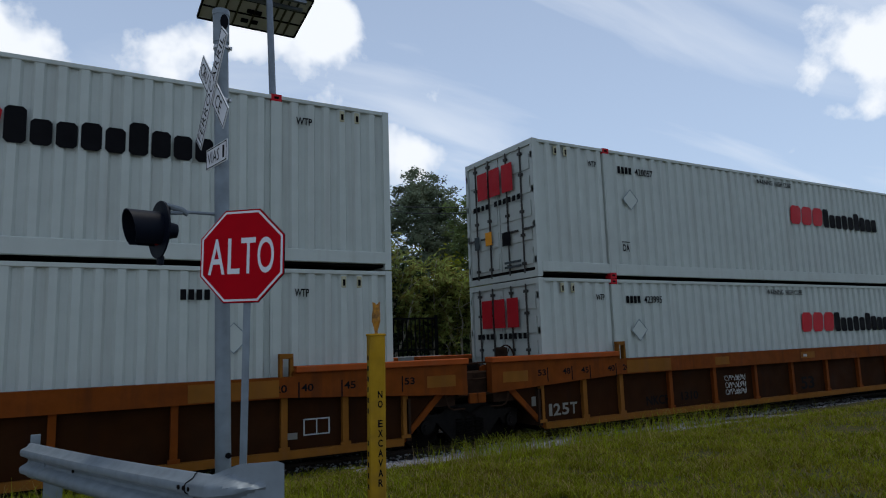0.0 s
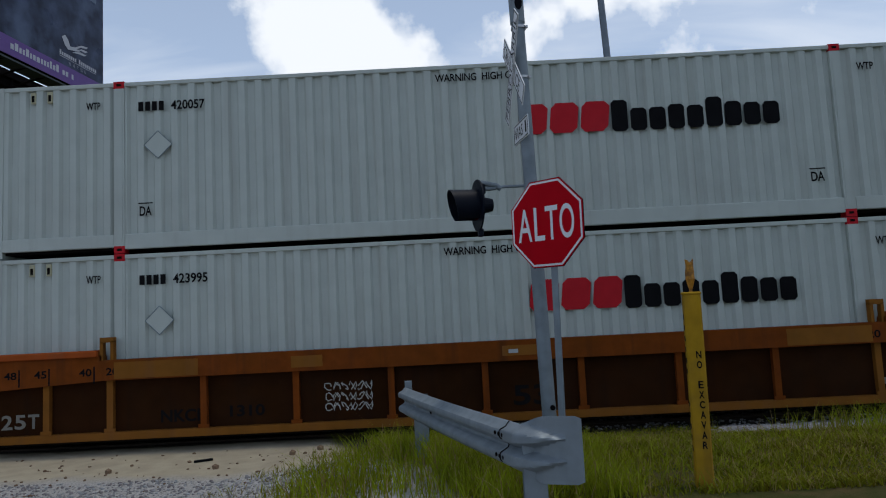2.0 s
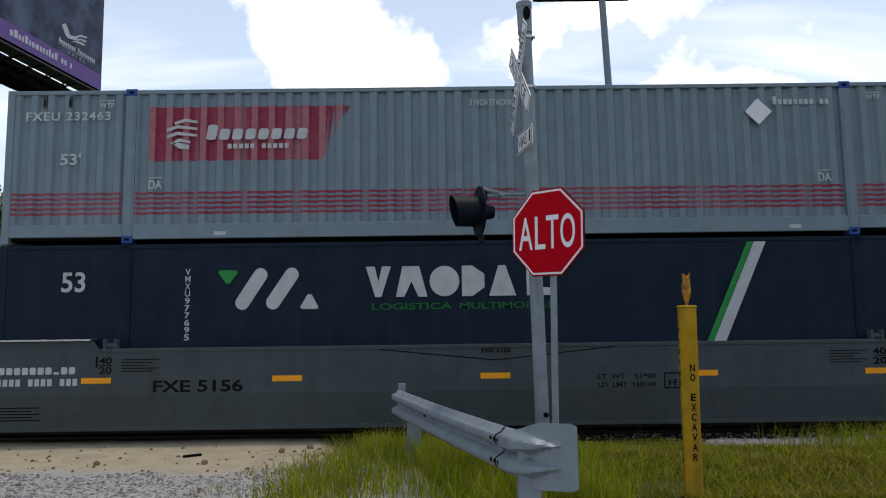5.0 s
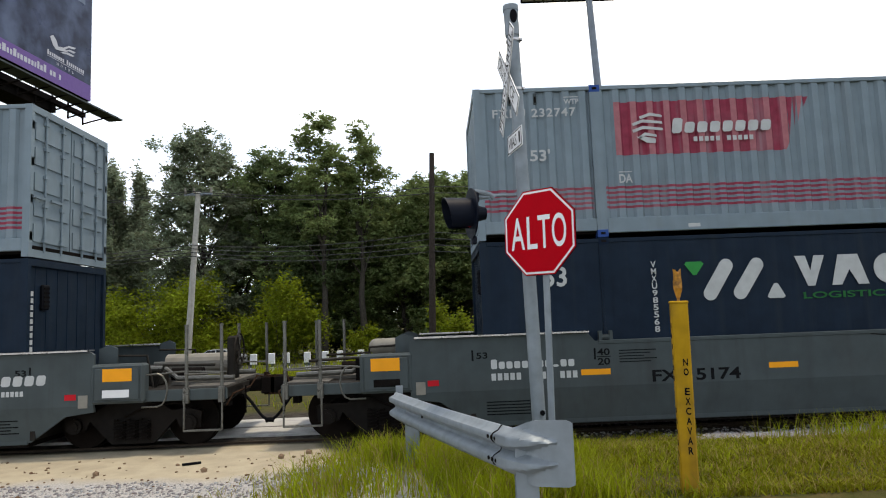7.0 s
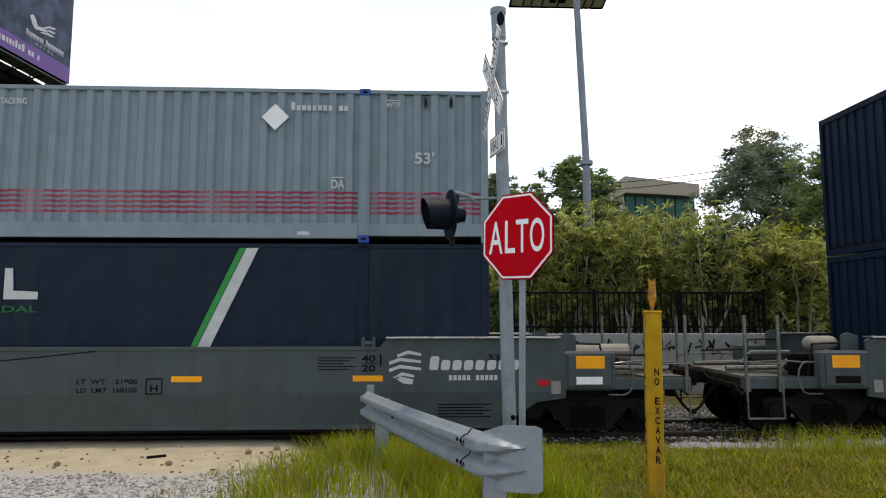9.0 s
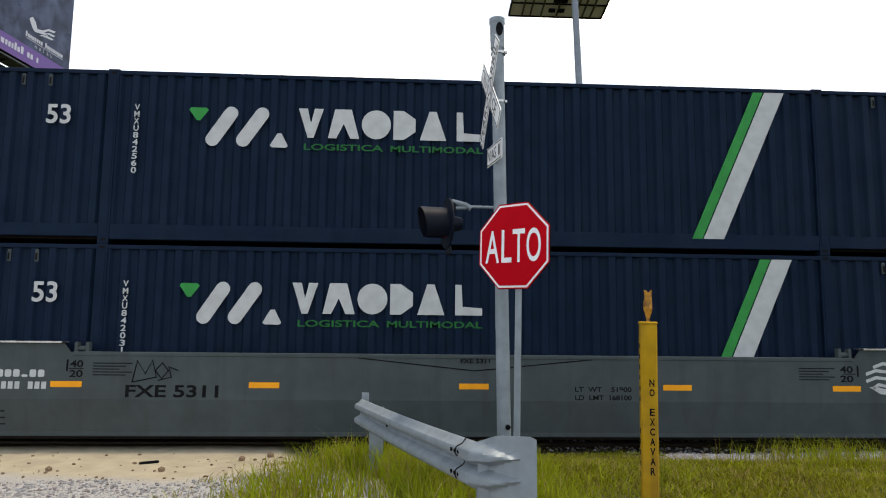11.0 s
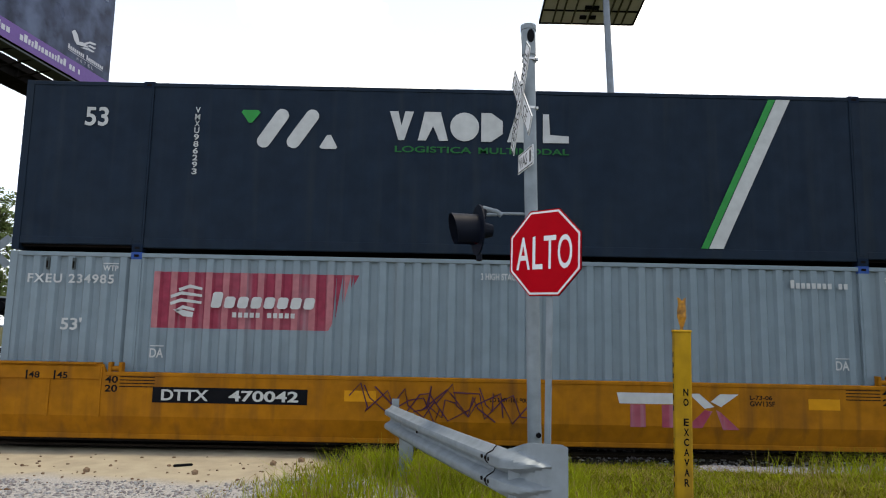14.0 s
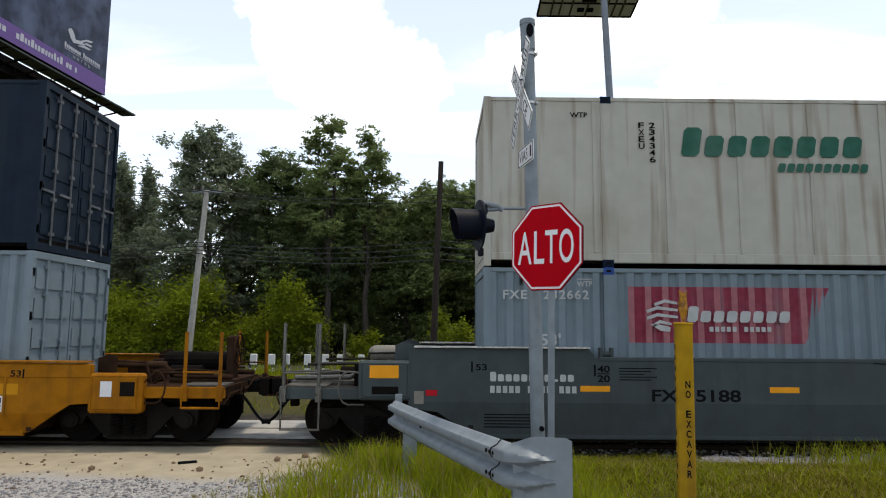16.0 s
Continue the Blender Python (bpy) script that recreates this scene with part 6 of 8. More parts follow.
def build_guardrail():
    a, b = Vector((-0.49, 10.36, 1.045)), Vector((0.50, 7.22, 1.105))
    d = (b - a).normalized()
    out = Vector((d.y, -d.x, 0)).normalized()
    if out.x > 0:
        out = -out
    g = thing("guardrail", "galvanized W-beam guardrail end with a flared terminal plate", "guardrail", pose(0, 0, 0))

    def sweep(stations):
        bm = bmesh.new()
        rows = []
        for p, deep, tall, turn in stations:
            o = out * math.cos(turn) + d * math.sin(turn)
            front = [bm.verts.new(p + o * (u * deep) + Vector((0, 0, v * tall))) for u, v in w_profile()]
            back = [bm.verts.new(p + o * (u * deep - 0.006) + Vector((0, 0, v * tall))) for u, v in w_profile()][::-1]
            rows.append(front + back)
        for r0, r1 in zip(rows, rows[1:]):
            k = len(r0)
            for i in range(k):
                bm.faces.new((r0[i], r0[(i + 1) % k], r1[(i + 1) % k], r1[i]))
        bm.faces.new(rows[0]), bm.faces.new(rows[-1][::-1])
        bmesh.ops.recalc_face_normals(bm, faces=bm.faces[:])
        return bm
    n = 14
    part("beam", sweep([(a.lerp(b, k / n) - Vector((0, 0, 0.012 * math.sin(math.pi * k / n))), 1, 1, 0) for k in range(n + 1)]), M_GALV, g, "galvanized W-section beam", True)
    # terminal: the ridges run out into a flat flared plate
    side = Vector((0.93, -0.36, 0)).normalized()
    rows = []
    bm = bmesh.new()
    vs = np.linspace(-1, 1, 31)
    for k in range(25):
        u = k / 24
        p = b + out * 0.006 - d * 0.10 + d * 0.24 * min(1, u * 2.2) + side * 0.36 * max(0, u - 0.30) / 0.70 + Vector((0, 0, 0.012 * u))
        o = out * math.cos(u) + d * math.sin(u)
        tall = 0.155 * (1.0 + 0.38 * ss(0.25, 0.5, u) - 0.12 * ss(0.92, 1.0, u))
        wide = 0.082 * (1 - ss(0.22, 0.86, u))
        front, back = [], []
        for v in vs:
            z = v * tall
            off_ = 0.083 * max(0.0, min(1.0, 1.7 * (1 - abs(abs(z) - 0.076) / max(0.002, wide)))) * (1 - ss(0.35, 0.86, u) * 0.6) if wide > 0.003 else 0.0
            q = p + o * off_ + Vector((0, 0, z))
            front.append(bm.verts.new(q)), back.append(bm.verts.new(q - o * 0.006))
        rows.append(front + back[::-1])
    for r0, r1 in zip(rows, rows[1:]):
        for i in range(len(r0)):
            bm.faces.new((r0[i], r0[(i + 1) % len(r0)], r1[(i + 1) % len(r0)], r1[i]))
    bm.faces.new(rows[0]), bm.faces.new(rows[-1][::-1])
    bmesh.ops.recalc_face_normals(bm, faces=bm.faces[:])
    term = part("terminal_plate", bm, M_GALV, g, "flared flat terminal plate", True)
    # a short stub at the far end and two posts
    bm = bmesh.new()
    p = a - out * 0.03
    box(bm, p.x - 0.03, p.x + 0.05, p.y - 0.02, p.y + 0.02, 1.1, 1.27)
    part("end_lug", bm, M_GALV, g)
    for p, top, wide in ((a + d * 0.45 - out * 0.06, 1.16, 0.075), (b + d * 0.10 - out * 0.05, 1.20, 0.075)):
        gz = ground_z(p.x, p.y)
        o = [(-wide, -0.05), (wide, -0.05), (wide, -0.04), (0.006, -0.04), (0.006, 0.04), (wide, 0.04), (wide, 0.05), (-wide, 0.05), (-wide, 0.04), (-0.006, 0.04), (-0.006, -0.04), (-wide, -0.04)]
        part("post", slab([(p.x + u, p.y + v) for u, v in o], "z", gz - 0.1, top), M_GALV, g, "steel I-section post")
    for k, u in enumerate((0.35, 0.93, 0.95, 0.97)):
        q = a.lerp(b, u) + out * (0.020 if k == 0 else 0.08)
        for dz in ((0.0,) if k == 0 else (0.075, -0.075)):
            bm = bmesh.new()
            tube(bm, q + Vector((0, 0, dz)), q + out * 0.012 + Vector((0, 0, dz)), 0.014, n=8)
            part("bolt", bm, M_IRON, g)
    lug = bmesh.new()
    q = a.lerp(b, 0.955)
    for (u, v), (u2, v2) in zip(w_profile(), w_profile()[1:]):
        tube(lug, q + out * (u + 0.007) + Vector((0, 0, v)), q + out * (u2 + 0.007) + Vector((0, 0, v2)), 0.004, n=4)
    part("splice_edge", lug, M_IRON, g, "dark lapped edge of the splice")


def build_marker_post():
    gz = ground_z(2.15, 8.4)
    p = thing("marker_post", "weathered yellow pipeline marker post with a burnt stub on top", "marker post", pose(2.13, 8.42, 0, 0, 0.6, -14))
    part("shaft", bbox(-0.072, 0.072, -0.072, 0.072, gz - 0.1, 2.085, 0.012), M_YELPOST, p)
    part("cap", bbox(-0.078, 0.078, -0.078, 0.078, 2.075, 2.10, 0.008), M_YELPOST, p)
    rnd = random.Random(4)
    bm = bmesh.new()
    rows = []
    for z, w in ((2.09, 0.015), (2.12, 0.013), (2.16, 0.026), (2.21, 0.041), (2.27, 0.039), (2.32, 0.034), (2.37, 0.037)):
        rows.append([bm.verts.new((w * math.cos(a) * (0.8 + 0.4 * rnd.random()) + 0.003, w * 0.6 * math.sin(a) * (0.7 + 0.6 * rnd.random()), z + (rnd.uniform(-0.045, 0.02) if z > 2.35 else 0))) for a in np.linspace(0, 2 * math.pi, 11)[:-1]])
    for a, b in zip(rows, rows[1:]):
        for i in range(10):
            bm.faces.new((a[i], a[(i + 1) % 10], b[(i + 1) % 10], b[i]))
    bm.faces.new(rows[-1])
    part("broken_stub", bm, M_STUB, p, "scorched flaking stub of a broken plate")
    z = 1.60
    for ch in "NO EXCAVAR":
        if ch != " ":
            lettering(ch, 0.000, 0.042, z - 0.062, z, -0.0735, M_BLACK, p, "letter", "hand-painted black letter", bold=0.03)
        z -= 0.083
    rnd = random.Random(9)
    bm = bmesh.new()
    z = 1.92
    for k in range(13):
        if k not in (6, 7):
            part("letter_bar", bbox(-0.0735, -0.072, -0.03 + rnd.uniform(-0.01, 0.01), 0.03, z - 0.055, z - 0.012), M_BLACK, p, "worn black bar of a painted letter")
        z -= 0.092


M_STUB = material("scorched_wood", (0.36, 0.16, 0.015), 0.5, grain=0.4, stain=1.0, stain_color=(0.03, 0.012, 0.007), scale=30, edge_scale=14, spec=0.3)

build_stop_sign()
build_crossing_signal()
build_guardrail()
build_marker_post()


# ---- grass, stones and clutter on the verge ----


def stuff_mesh(name, verts, faces, mat, label, category, smooth=False):
    me = bpy.data.meshes.new(name)
    v = np.asarray(verts, dtype=np.float32).reshape(-1, 3)
    f = np.asarray(faces, dtype=np.int32)
    me.vertices.add(len(v))
    me.vertices.foreach_set("co", v.ravel())
    k = f.shape[1]
    me.loops.add(f.size)
    me.loops.foreach_set("vertex_index", f.ravel())
    me.polygons.add(len(f))
    me.polygons.foreach_set("loop_start", np.arange(len(f), dtype=np.int32) * k)
    me.update(calc_edges=True)
    me.materials.append(mat)
    return tagged(new(name, me), label, category, kind="stuff")


M_GRASS = material("meadow_grass", (0.200, 0.250, 0.012), 0.6, grain=0.35, scale=2.0, stain=0.6, stain_color=(0.20, 0.18, 0.025), edge_scale=0.9, bump=0, island=0.30, spec=0.08, through_light=0.4)
# low weeds in a darker grass colour that stands for shaded lawn
M_WEED_SHADE = material("weeds_with_painted_shade", (0.150, 0.175, 0.010), 0.7, grain=0.35, scale=3.0, stain=0.6, stain_color=(0.165, 0.135, 0.022), edge_scale=0.8, bump=0, island=0.45, spec=0.06, through_light=0.35)
M_DRYGRASS = material("dry_grass", (0.27, 0.215, 0.085), 0.7, grain=0.2, bump=0, island=0.3, stain=0, through_light=0.3)
M_STONE = material("grey_ballast", (0.20, 0.21, 0.215), 0.9, grain=0.25, scale=25, bump=0.2, island=0.35, stain=0)
M_CLOD = material("brown_clod", (0.13, 0.09, 0.06), 0.95, grain=0.3, island=0.3)


def verge_edge(x, y):
    return x + 0.35 * (y - 12.0) + 0.5 * noise.noise((x * 0.8, y * 0.8, 3.0))


def build_grass():
    rng = np.random.default_rng(11)
    verts, faces, dry_v, dry_f, weed_v, weed_f = [], [], [], [], [], []

    def blade(x, y, h, w, into_v, into_f, bend):
        a = rng.uniform(0, 2 * math.pi)
        dx, dy = math.cos(a), math.sin(a)
        b = bend * h
        z = ground_z(x, y) - 0.01
        lx, ly = rng.normal(0, 1, 2) * b
        i = len(into_v)
        into_v += [(x - dx * w, y - dy * w, z), (x + dx * w, y + dy * w, z), (x + dx * w * 0.8 + lx * 0.35, y + dy * w * 0.8 + ly * 0.35, z + h * 0.6),
                   (x - dx * w * 0.8 + lx * 0.35, y - dy * w * 0.8 + ly * 0.35, z + h * 0.6), (x + lx, y + ly, z + h), (x + lx + dx * 0.001, y + ly, z + h)]
        into_f += [(i, i + 1, i + 2, i + 3), (i + 3, i + 2, i + 5, i + 4)]
    n = 0
    while n < 115000:
        y = 8.2 + 5.7 * rng.random() ** 1.15
        x = rng.uniform(-3.0, 9.0) if rng.random() < 0.72 else rng.uniform(9.0, 26.0)
        if rng.random() < 0.20:
            x, y = rng.uniform(4.0, 13.0), rng.uniform(5.2, 8.4)
        e = verge_edge(x, y)
        if e < -1.15 + 0.25 * rng.random():
            continue
        if x > 4.0 and y > 11.9 and noise.noise((x * 0.6, y * 0.9, 9.0)) > -0.22 and rng.random() < 0.90:
            continue
        if y > 12.9 and rng.random() < (y - 12.9) * 1.1 + (0.35 if x > 4.2 else 0.0):
            continue
        tuft = 0.5 + noise.noise((x * 1.3, y * 1.3, 7.0))
        if rng.random() > 0.30 + 1.0 * tuft:
            continue
        edge = max(0.0, 1 - abs(e + 1.0) / 0.7)
        h = (0.07 + 0.13 * rng.random() ** 2 + 0.10 * max(0, tuft)) * (1 + 0.9 * edge * rng.random())
        if y > 11.5:
            h *= 0.6
        if x > 1.6:
            h *= 0.45
        if rng.random() < (0.08 if x < 1.6 else 0.17):
            blade(x, y, h * 1.2, 0.0035, dry_v, dry_f, 0.45)
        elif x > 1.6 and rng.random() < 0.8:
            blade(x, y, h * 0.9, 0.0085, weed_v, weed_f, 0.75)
        else:
            blade(x, y, h, 0.0045, verts, faces, 0.4)
        n += 1
    # tall clumps by the barrier and along the edge of the gravel
    for cx, cy, r, k, hh in ((-0.30, 9.95, 0.28, 420, 0.34), (-0.75, 10.4, 0.25, 260, 0.30), (-1.15, 9.35, 0.22, 300, 0.40), (-1.5, 9.1, 0.2, 200, 0.35), (-0.8, 9.0, 0.3, 350, 0.30), (0.2, 8.9, 0.5, 600, 0.32),
                             (0.75, 9.2, 0.35, 400, 0.36), (0.45, 8.4, 0.3, 300, 0.3), (1.3, 8.6, 0.4, 300, 0.25), (5.5, 11.4, 0.6, 500, 0.35), (7.6, 11.2, 0.6, 420, 0.32), (10.5, 12.0, 0.8, 420, 0.40)):
        for _ in range(k):
            x, y = cx + rng.normal(0, r), cy + rng.normal(0, r)
            blade(x, y, hh * (0.5 + 0.7 * rng.random()), 0.005, *((dry_v, dry_f) if rng.random() < 0.14 else (verts, faces)), 0.35)
    # thin tufts that creep out over the sand and gravel
    for cx, cy in ((-1.55, 10.6), (-1.95, 10.9), (-1.35, 11.3), (-1.7, 11.9), (-2.3, 11.2), (-1.2, 12.4), (-2.6, 10.4), (-1.9, 10.1), (-2.1, 9.5)):
        for _ in range(70):
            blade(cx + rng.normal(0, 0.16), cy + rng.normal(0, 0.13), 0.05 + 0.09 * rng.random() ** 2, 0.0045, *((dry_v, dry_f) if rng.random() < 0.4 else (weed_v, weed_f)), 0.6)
    # the far verge between the track and the road
    for _ in range(9000):
        x, y = rng.uniform(-17.0, 6.0), 17.2 + 31.0 * rng.random() ** 0.8
        if noise.noise((x * 0.5, y * 0.5, 4.0)) < -0.05:
            continue
        blade(x, y, 0.16 + 0.24 * rng.random() ** 2, 0.012, verts, faces, 0.4)
    for cx, cy, r, k, hh in ((-3.6, 41.0, 1.0, 420, 1.1), (-5.4, 40.0, 0.8, 260, 0.8), (-9.6, 42.0, 1.0, 260, 0.7), (-0.6, 38.5, 0.9, 240, 0.8), (-7.4, 30.0, 0.8, 200, 0.5)):
        for _ in range(k):
            blade(cx + rng.normal(0, r), cy + rng.normal(0, r), hh * (0.5 + 0.7 * rng.random()), 0.016, verts, faces, 0.3)
    stuff_mesh("grass", verts, faces, M_GRASS, "rough green grass on the verge", "grass")
    stuff_mesh("weeds", weed_v, weed_f, M_WEED_SHADE, "low creeping weeds on the verge, toned darker for shade", "weeds")
    stuff_mesh("dry_grass", dry_v, dry_f, M_DRYGRASS, "dry straw-coloured stalks among the grass", "grass")


def rock_shapes():
    out = []
    for s in range(3):
        bm = bmesh.new()
        bmesh.ops.create_icosphere(bm, subdivisions=1, radius=1.0)
        r = random.Random(s)
        for v in bm.verts:
            v.co *= r.uniform(0.75, 1.2)
        bm.verts.ensure_lookup_table()
        out.append((np.array([v.co[:] for v in bm.verts]), np.array([[w.index for w in f.verts] for f in bm.faces])))
        bm.free()
    return out


def build_stones():
    rng = np.random.default_rng(5)
    shapes = rock_shapes()

    def scatter(name, count, place, lo, hi, mat, label):
        vs, fs, base = [], [], 0
        for k in range(count):
            x, y = place()
            v, f = shapes[k % 3]
            s = lo + (hi - lo) * rng.random() ** 2
            a = rng.uniform(0, 6.28)
            c, q = math.cos(a), math.sin(a)
            w = v * s * np.array([1, rng.uniform(0.7, 1.0), rng.uniform(0.5, 0.8)])
            w = np.stack([w[:, 0] * c - w[:, 1] * q + x, w[:, 0] * q + w[:, 1] * c + y, w[:, 2] + ground_z(x, y) + s * 0.2], 1)
            vs.append(w), fs.append(f + base)
            base += len(v)
        stuff_mesh(name, np.concatenate(vs), np.concatenate(fs), mat, label, "stones")

    def ballast():
        while True:
            x, y = rng.uniform(-1.0, 20.0), 13.05 + 5.0 * rng.random()
            if verge_edge(x, 12) < -0.6:
                continue
            if y < 13.7 and x < 3.8:
                continue
            if y < 13.5 and rng.random() > 0.5 + 0.5 * noise.noise((x * 0.5, y, 2.0)) + (0.2 if x > 2.5 else -0.4):
                continue
            return x, y

    def spill():
        while True:
            x, y = rng.uniform(3.6, 14.0), rng.normal(12.85, 0.5)
            if 11.6 < y < 13.6 and noise.noise((x * 0.6, y * 0.9, 9.0)) > -0.15:
                return x, y

    def gravel():
        while True:
            x, y = rng.uniform(-8.5, -0.4), rng.uniform(8.8, 11.5)
            if verge_edge(x, y) < -0.9 and y + 0.1 * x + 0.5 * noise.noise((x, y, 1)) < 10.75 + 0.4 * rng.random():
                return x, y

    def sand_bits():
        while True:
            x, y = rng.uniform(-9.0, -1.2), rng.uniform(10.8, 13.2)
            if verge_edge(x, y) < -1.2:
                return x, y
    scatter("ballast", 9000, ballast, 0.018, 0.042, M_STONE, "grey crushed-stone ballast between the rails")
    scatter("spilled_ballast", 6500, spill, 0.018, 0.046, M_STONE, "grey stones spilled into the grass")
    scatter("gravel", 6500, gravel, 0.010, 0.030, M_STONE, "pale grey gravel on the roadside")
    scatter("clods", 190, sand_bits, 0.012, 0.035, M_CLOD, "small brown clods on the sand")


def build_clutter():
    s = new("stick", mesh_of("stick", bbox(-0.13, 0.13, -0.025, 0.025, 0.0, 0.03, 0.006), M_BLACK))
    s.matrix_basis = pose(-3.60, 12.45, ground_z(-3.6, 12.45) + 0.005, 0, 0, 28)
    tagged(s, "short dark charred piece of wood on the sand", "stick")
    for k, (x, y, r) in enumerate(((-2.35, 12.6, 0.055), (-3.25, 11.95, 0.05), (-2.0, 12.9, 0.06), (-4.75, 12.0, 0.05))):
        v, f = rock_shapes()[k % 3]
        bm = bmesh.new()
        vs = [bm.verts.new(Vector(p) * r) for p in v]
        for t in f:
            bm.faces.new([vs[i] for i in t])
        ob = new("rock", mesh_of("rock", bm, M_CLOD))
        ob.matrix_basis = pose(x, y, ground_z(x, y) + r * 0.4)
        tagged(ob, "loose brown rock lying on the sandy crossing", "rock", group="loose rocks")


build_grass()
build_stones()
build_clutter()

# ---- beyond the track ----
M_CONCRETE = material("weathered_concrete", (0.36, 0.35, 0.32), 0.9, grain=0.12, stain=0.5, stain_color=(0.2, 0.19, 0.17), streak=0.4)
M_WALL = material("whitewashed_wall", (0.27, 0.275, 0.27), 0.9, grain=0.1, stain=0.5, stain_color=(0.28, 0.27, 0.24), streak=0.5, streak_color=(0.2, 0.19, 0.16))
M_WOODPOLE = material("tarred_pole", (0.035, 0.028, 0.024), 0.9, grain=0.3, scale=12)
M_BARK = material("bark", (0.055, 0.048, 0.040), 0.95, grain=0.3, scale=9, bump=0.4, bump_scale=20)
M_TWIG = material("pale_stems", (0.36, 0.33, 0.27), 0.9, grain=0.25, scale=9)


def leafy(name, color, island=0.35):
    return material(name, color, 0.6, grain=0.3, scale=0.45, stain=0.45, stain_color=tuple(c * 0.55 for c in color), edge_scale=0.25, bump=0, island=island, spec=0.08, through_light=0.5)


M_LEAF_DARK = leafy("dark_foliage", (0.100, 0.150, 0.066))
M_LEAF_MID = leafy("olive_foliage", (0.136, 0.194, 0.074))
M_LEAF_GREY = leafy("grey_green_foliage", (0.152, 0.198, 0.130))
M_LEAF_LIME = leafy("bright_foliage", (0.150, 0.205, 0.016))
M_LEAF_STAR = leafy("pale_green_leaves", (0.225, 0.280, 0.075), 0.6)
# leaf colour darkened to stand for shade low down and inside crowns
M_LEAF_SHADE = leafy("foliage_with_painted_shade", (0.034, 0.056, 0.026))
M_LEAF_YEL = leafy("yellow_green_leaves", (0.20, 0.24, 0.022))
rng = np.random.default_rng(21)


def leaves(clumps, n, size, flat=0.5):
    """n pointed leaves round clumps of (x, y, z, rx, ry, rz): denser at the skin, sparse within."""
    w = np.array([c[3] * c[4] * c[5] for c in clumps]) ** 0.62
    pick = rng.choice(len(clumps), n, p=w / w.sum())
    c = np.array(clumps)[pick]
    d = rng.normal(size=(n, 3))
    d /= np.linalg.norm(d, axis=1)[:, None]
    r = 0.35 + 0.75 * rng.random(n) ** 0.7
    r *= 0.95 + 0.45 * np.sin(d[:, 0] * 6 + c[:, 0] * 3) * np.sin(d[:, 2] * 5 + c[:, 1] * 3) + 0.26 * rng.normal(size=n)
    p = c[:, :3] + d * c[:, 3:] * r[:, None]
    u = rng.normal(size=(n, 3))
    u[:, 2] *= flat
    u /= np.linalg.norm(u, axis=1)[:, None]
    v = np.cross(u, rng.normal(size=(n, 3)))
    v /= np.linalg.norm(v, axis=1)[:, None]
    s = size * (0.6 + 0.8 * rng.random(n))[:, None]
    q = np.stack([p - u * s, p + v * s * 0.42, p + u * s, p - v * s * 0.42], 1).reshape(-1, 3)
    f = np.arange(n * 4).reshape(n, 4)
    return q, f


def leaf_part(name, q, f, mat, parent, label=""):
    me = bpy.data.meshes.new(name)
    me.vertices.add(len(q))
    me.vertices.foreach_set("co", q.astype(np.float32).ravel())
    me.loops.add(f.size)
    me.loops.foreach_set("vertex_index", f.astype(np.int32).ravel())
    me.polygons.add(len(f))
    me.polygons.foreach_set("loop_start", np.arange(len(f), dtype=np.int32) * f.shape[1])
    me.update(calc_edges=True)
    me.materials.append(mat)
    ob = new(name, me)
    ob.parent = parent
    if label:
        tagged(ob, label)
    return ob


def limb(bm, a, b, r0, r1, wob=0.15, n=4, sides=7):
    a, b = Vector(a), Vector(b)
    prev, pr = a, r0
    for k in range(1, n + 1):
        t = k / n
        q = a.lerp(b, t) + Vector(rng.normal(size=3)) * wob * (0 if k == n else 1)
        r = r0 + (r1 - r0) * t
        tube(bm, prev, q, pr, r, n=sides, caps=False)
        prev, pr = q, r


def beyond_road(x, y, h, spread, size):
    """The row stands past the road: farther off and larger by the same share."""
    if x > 9 or y < 53 or 57.5 <= y < 59.5 and h < 8:
        return x, y, h, spread, size
    k = 1.18
    return x * k, 2.55 + (y - 2.55) * k, h * k + 3.24 * (1 - k), spread * k, size * k


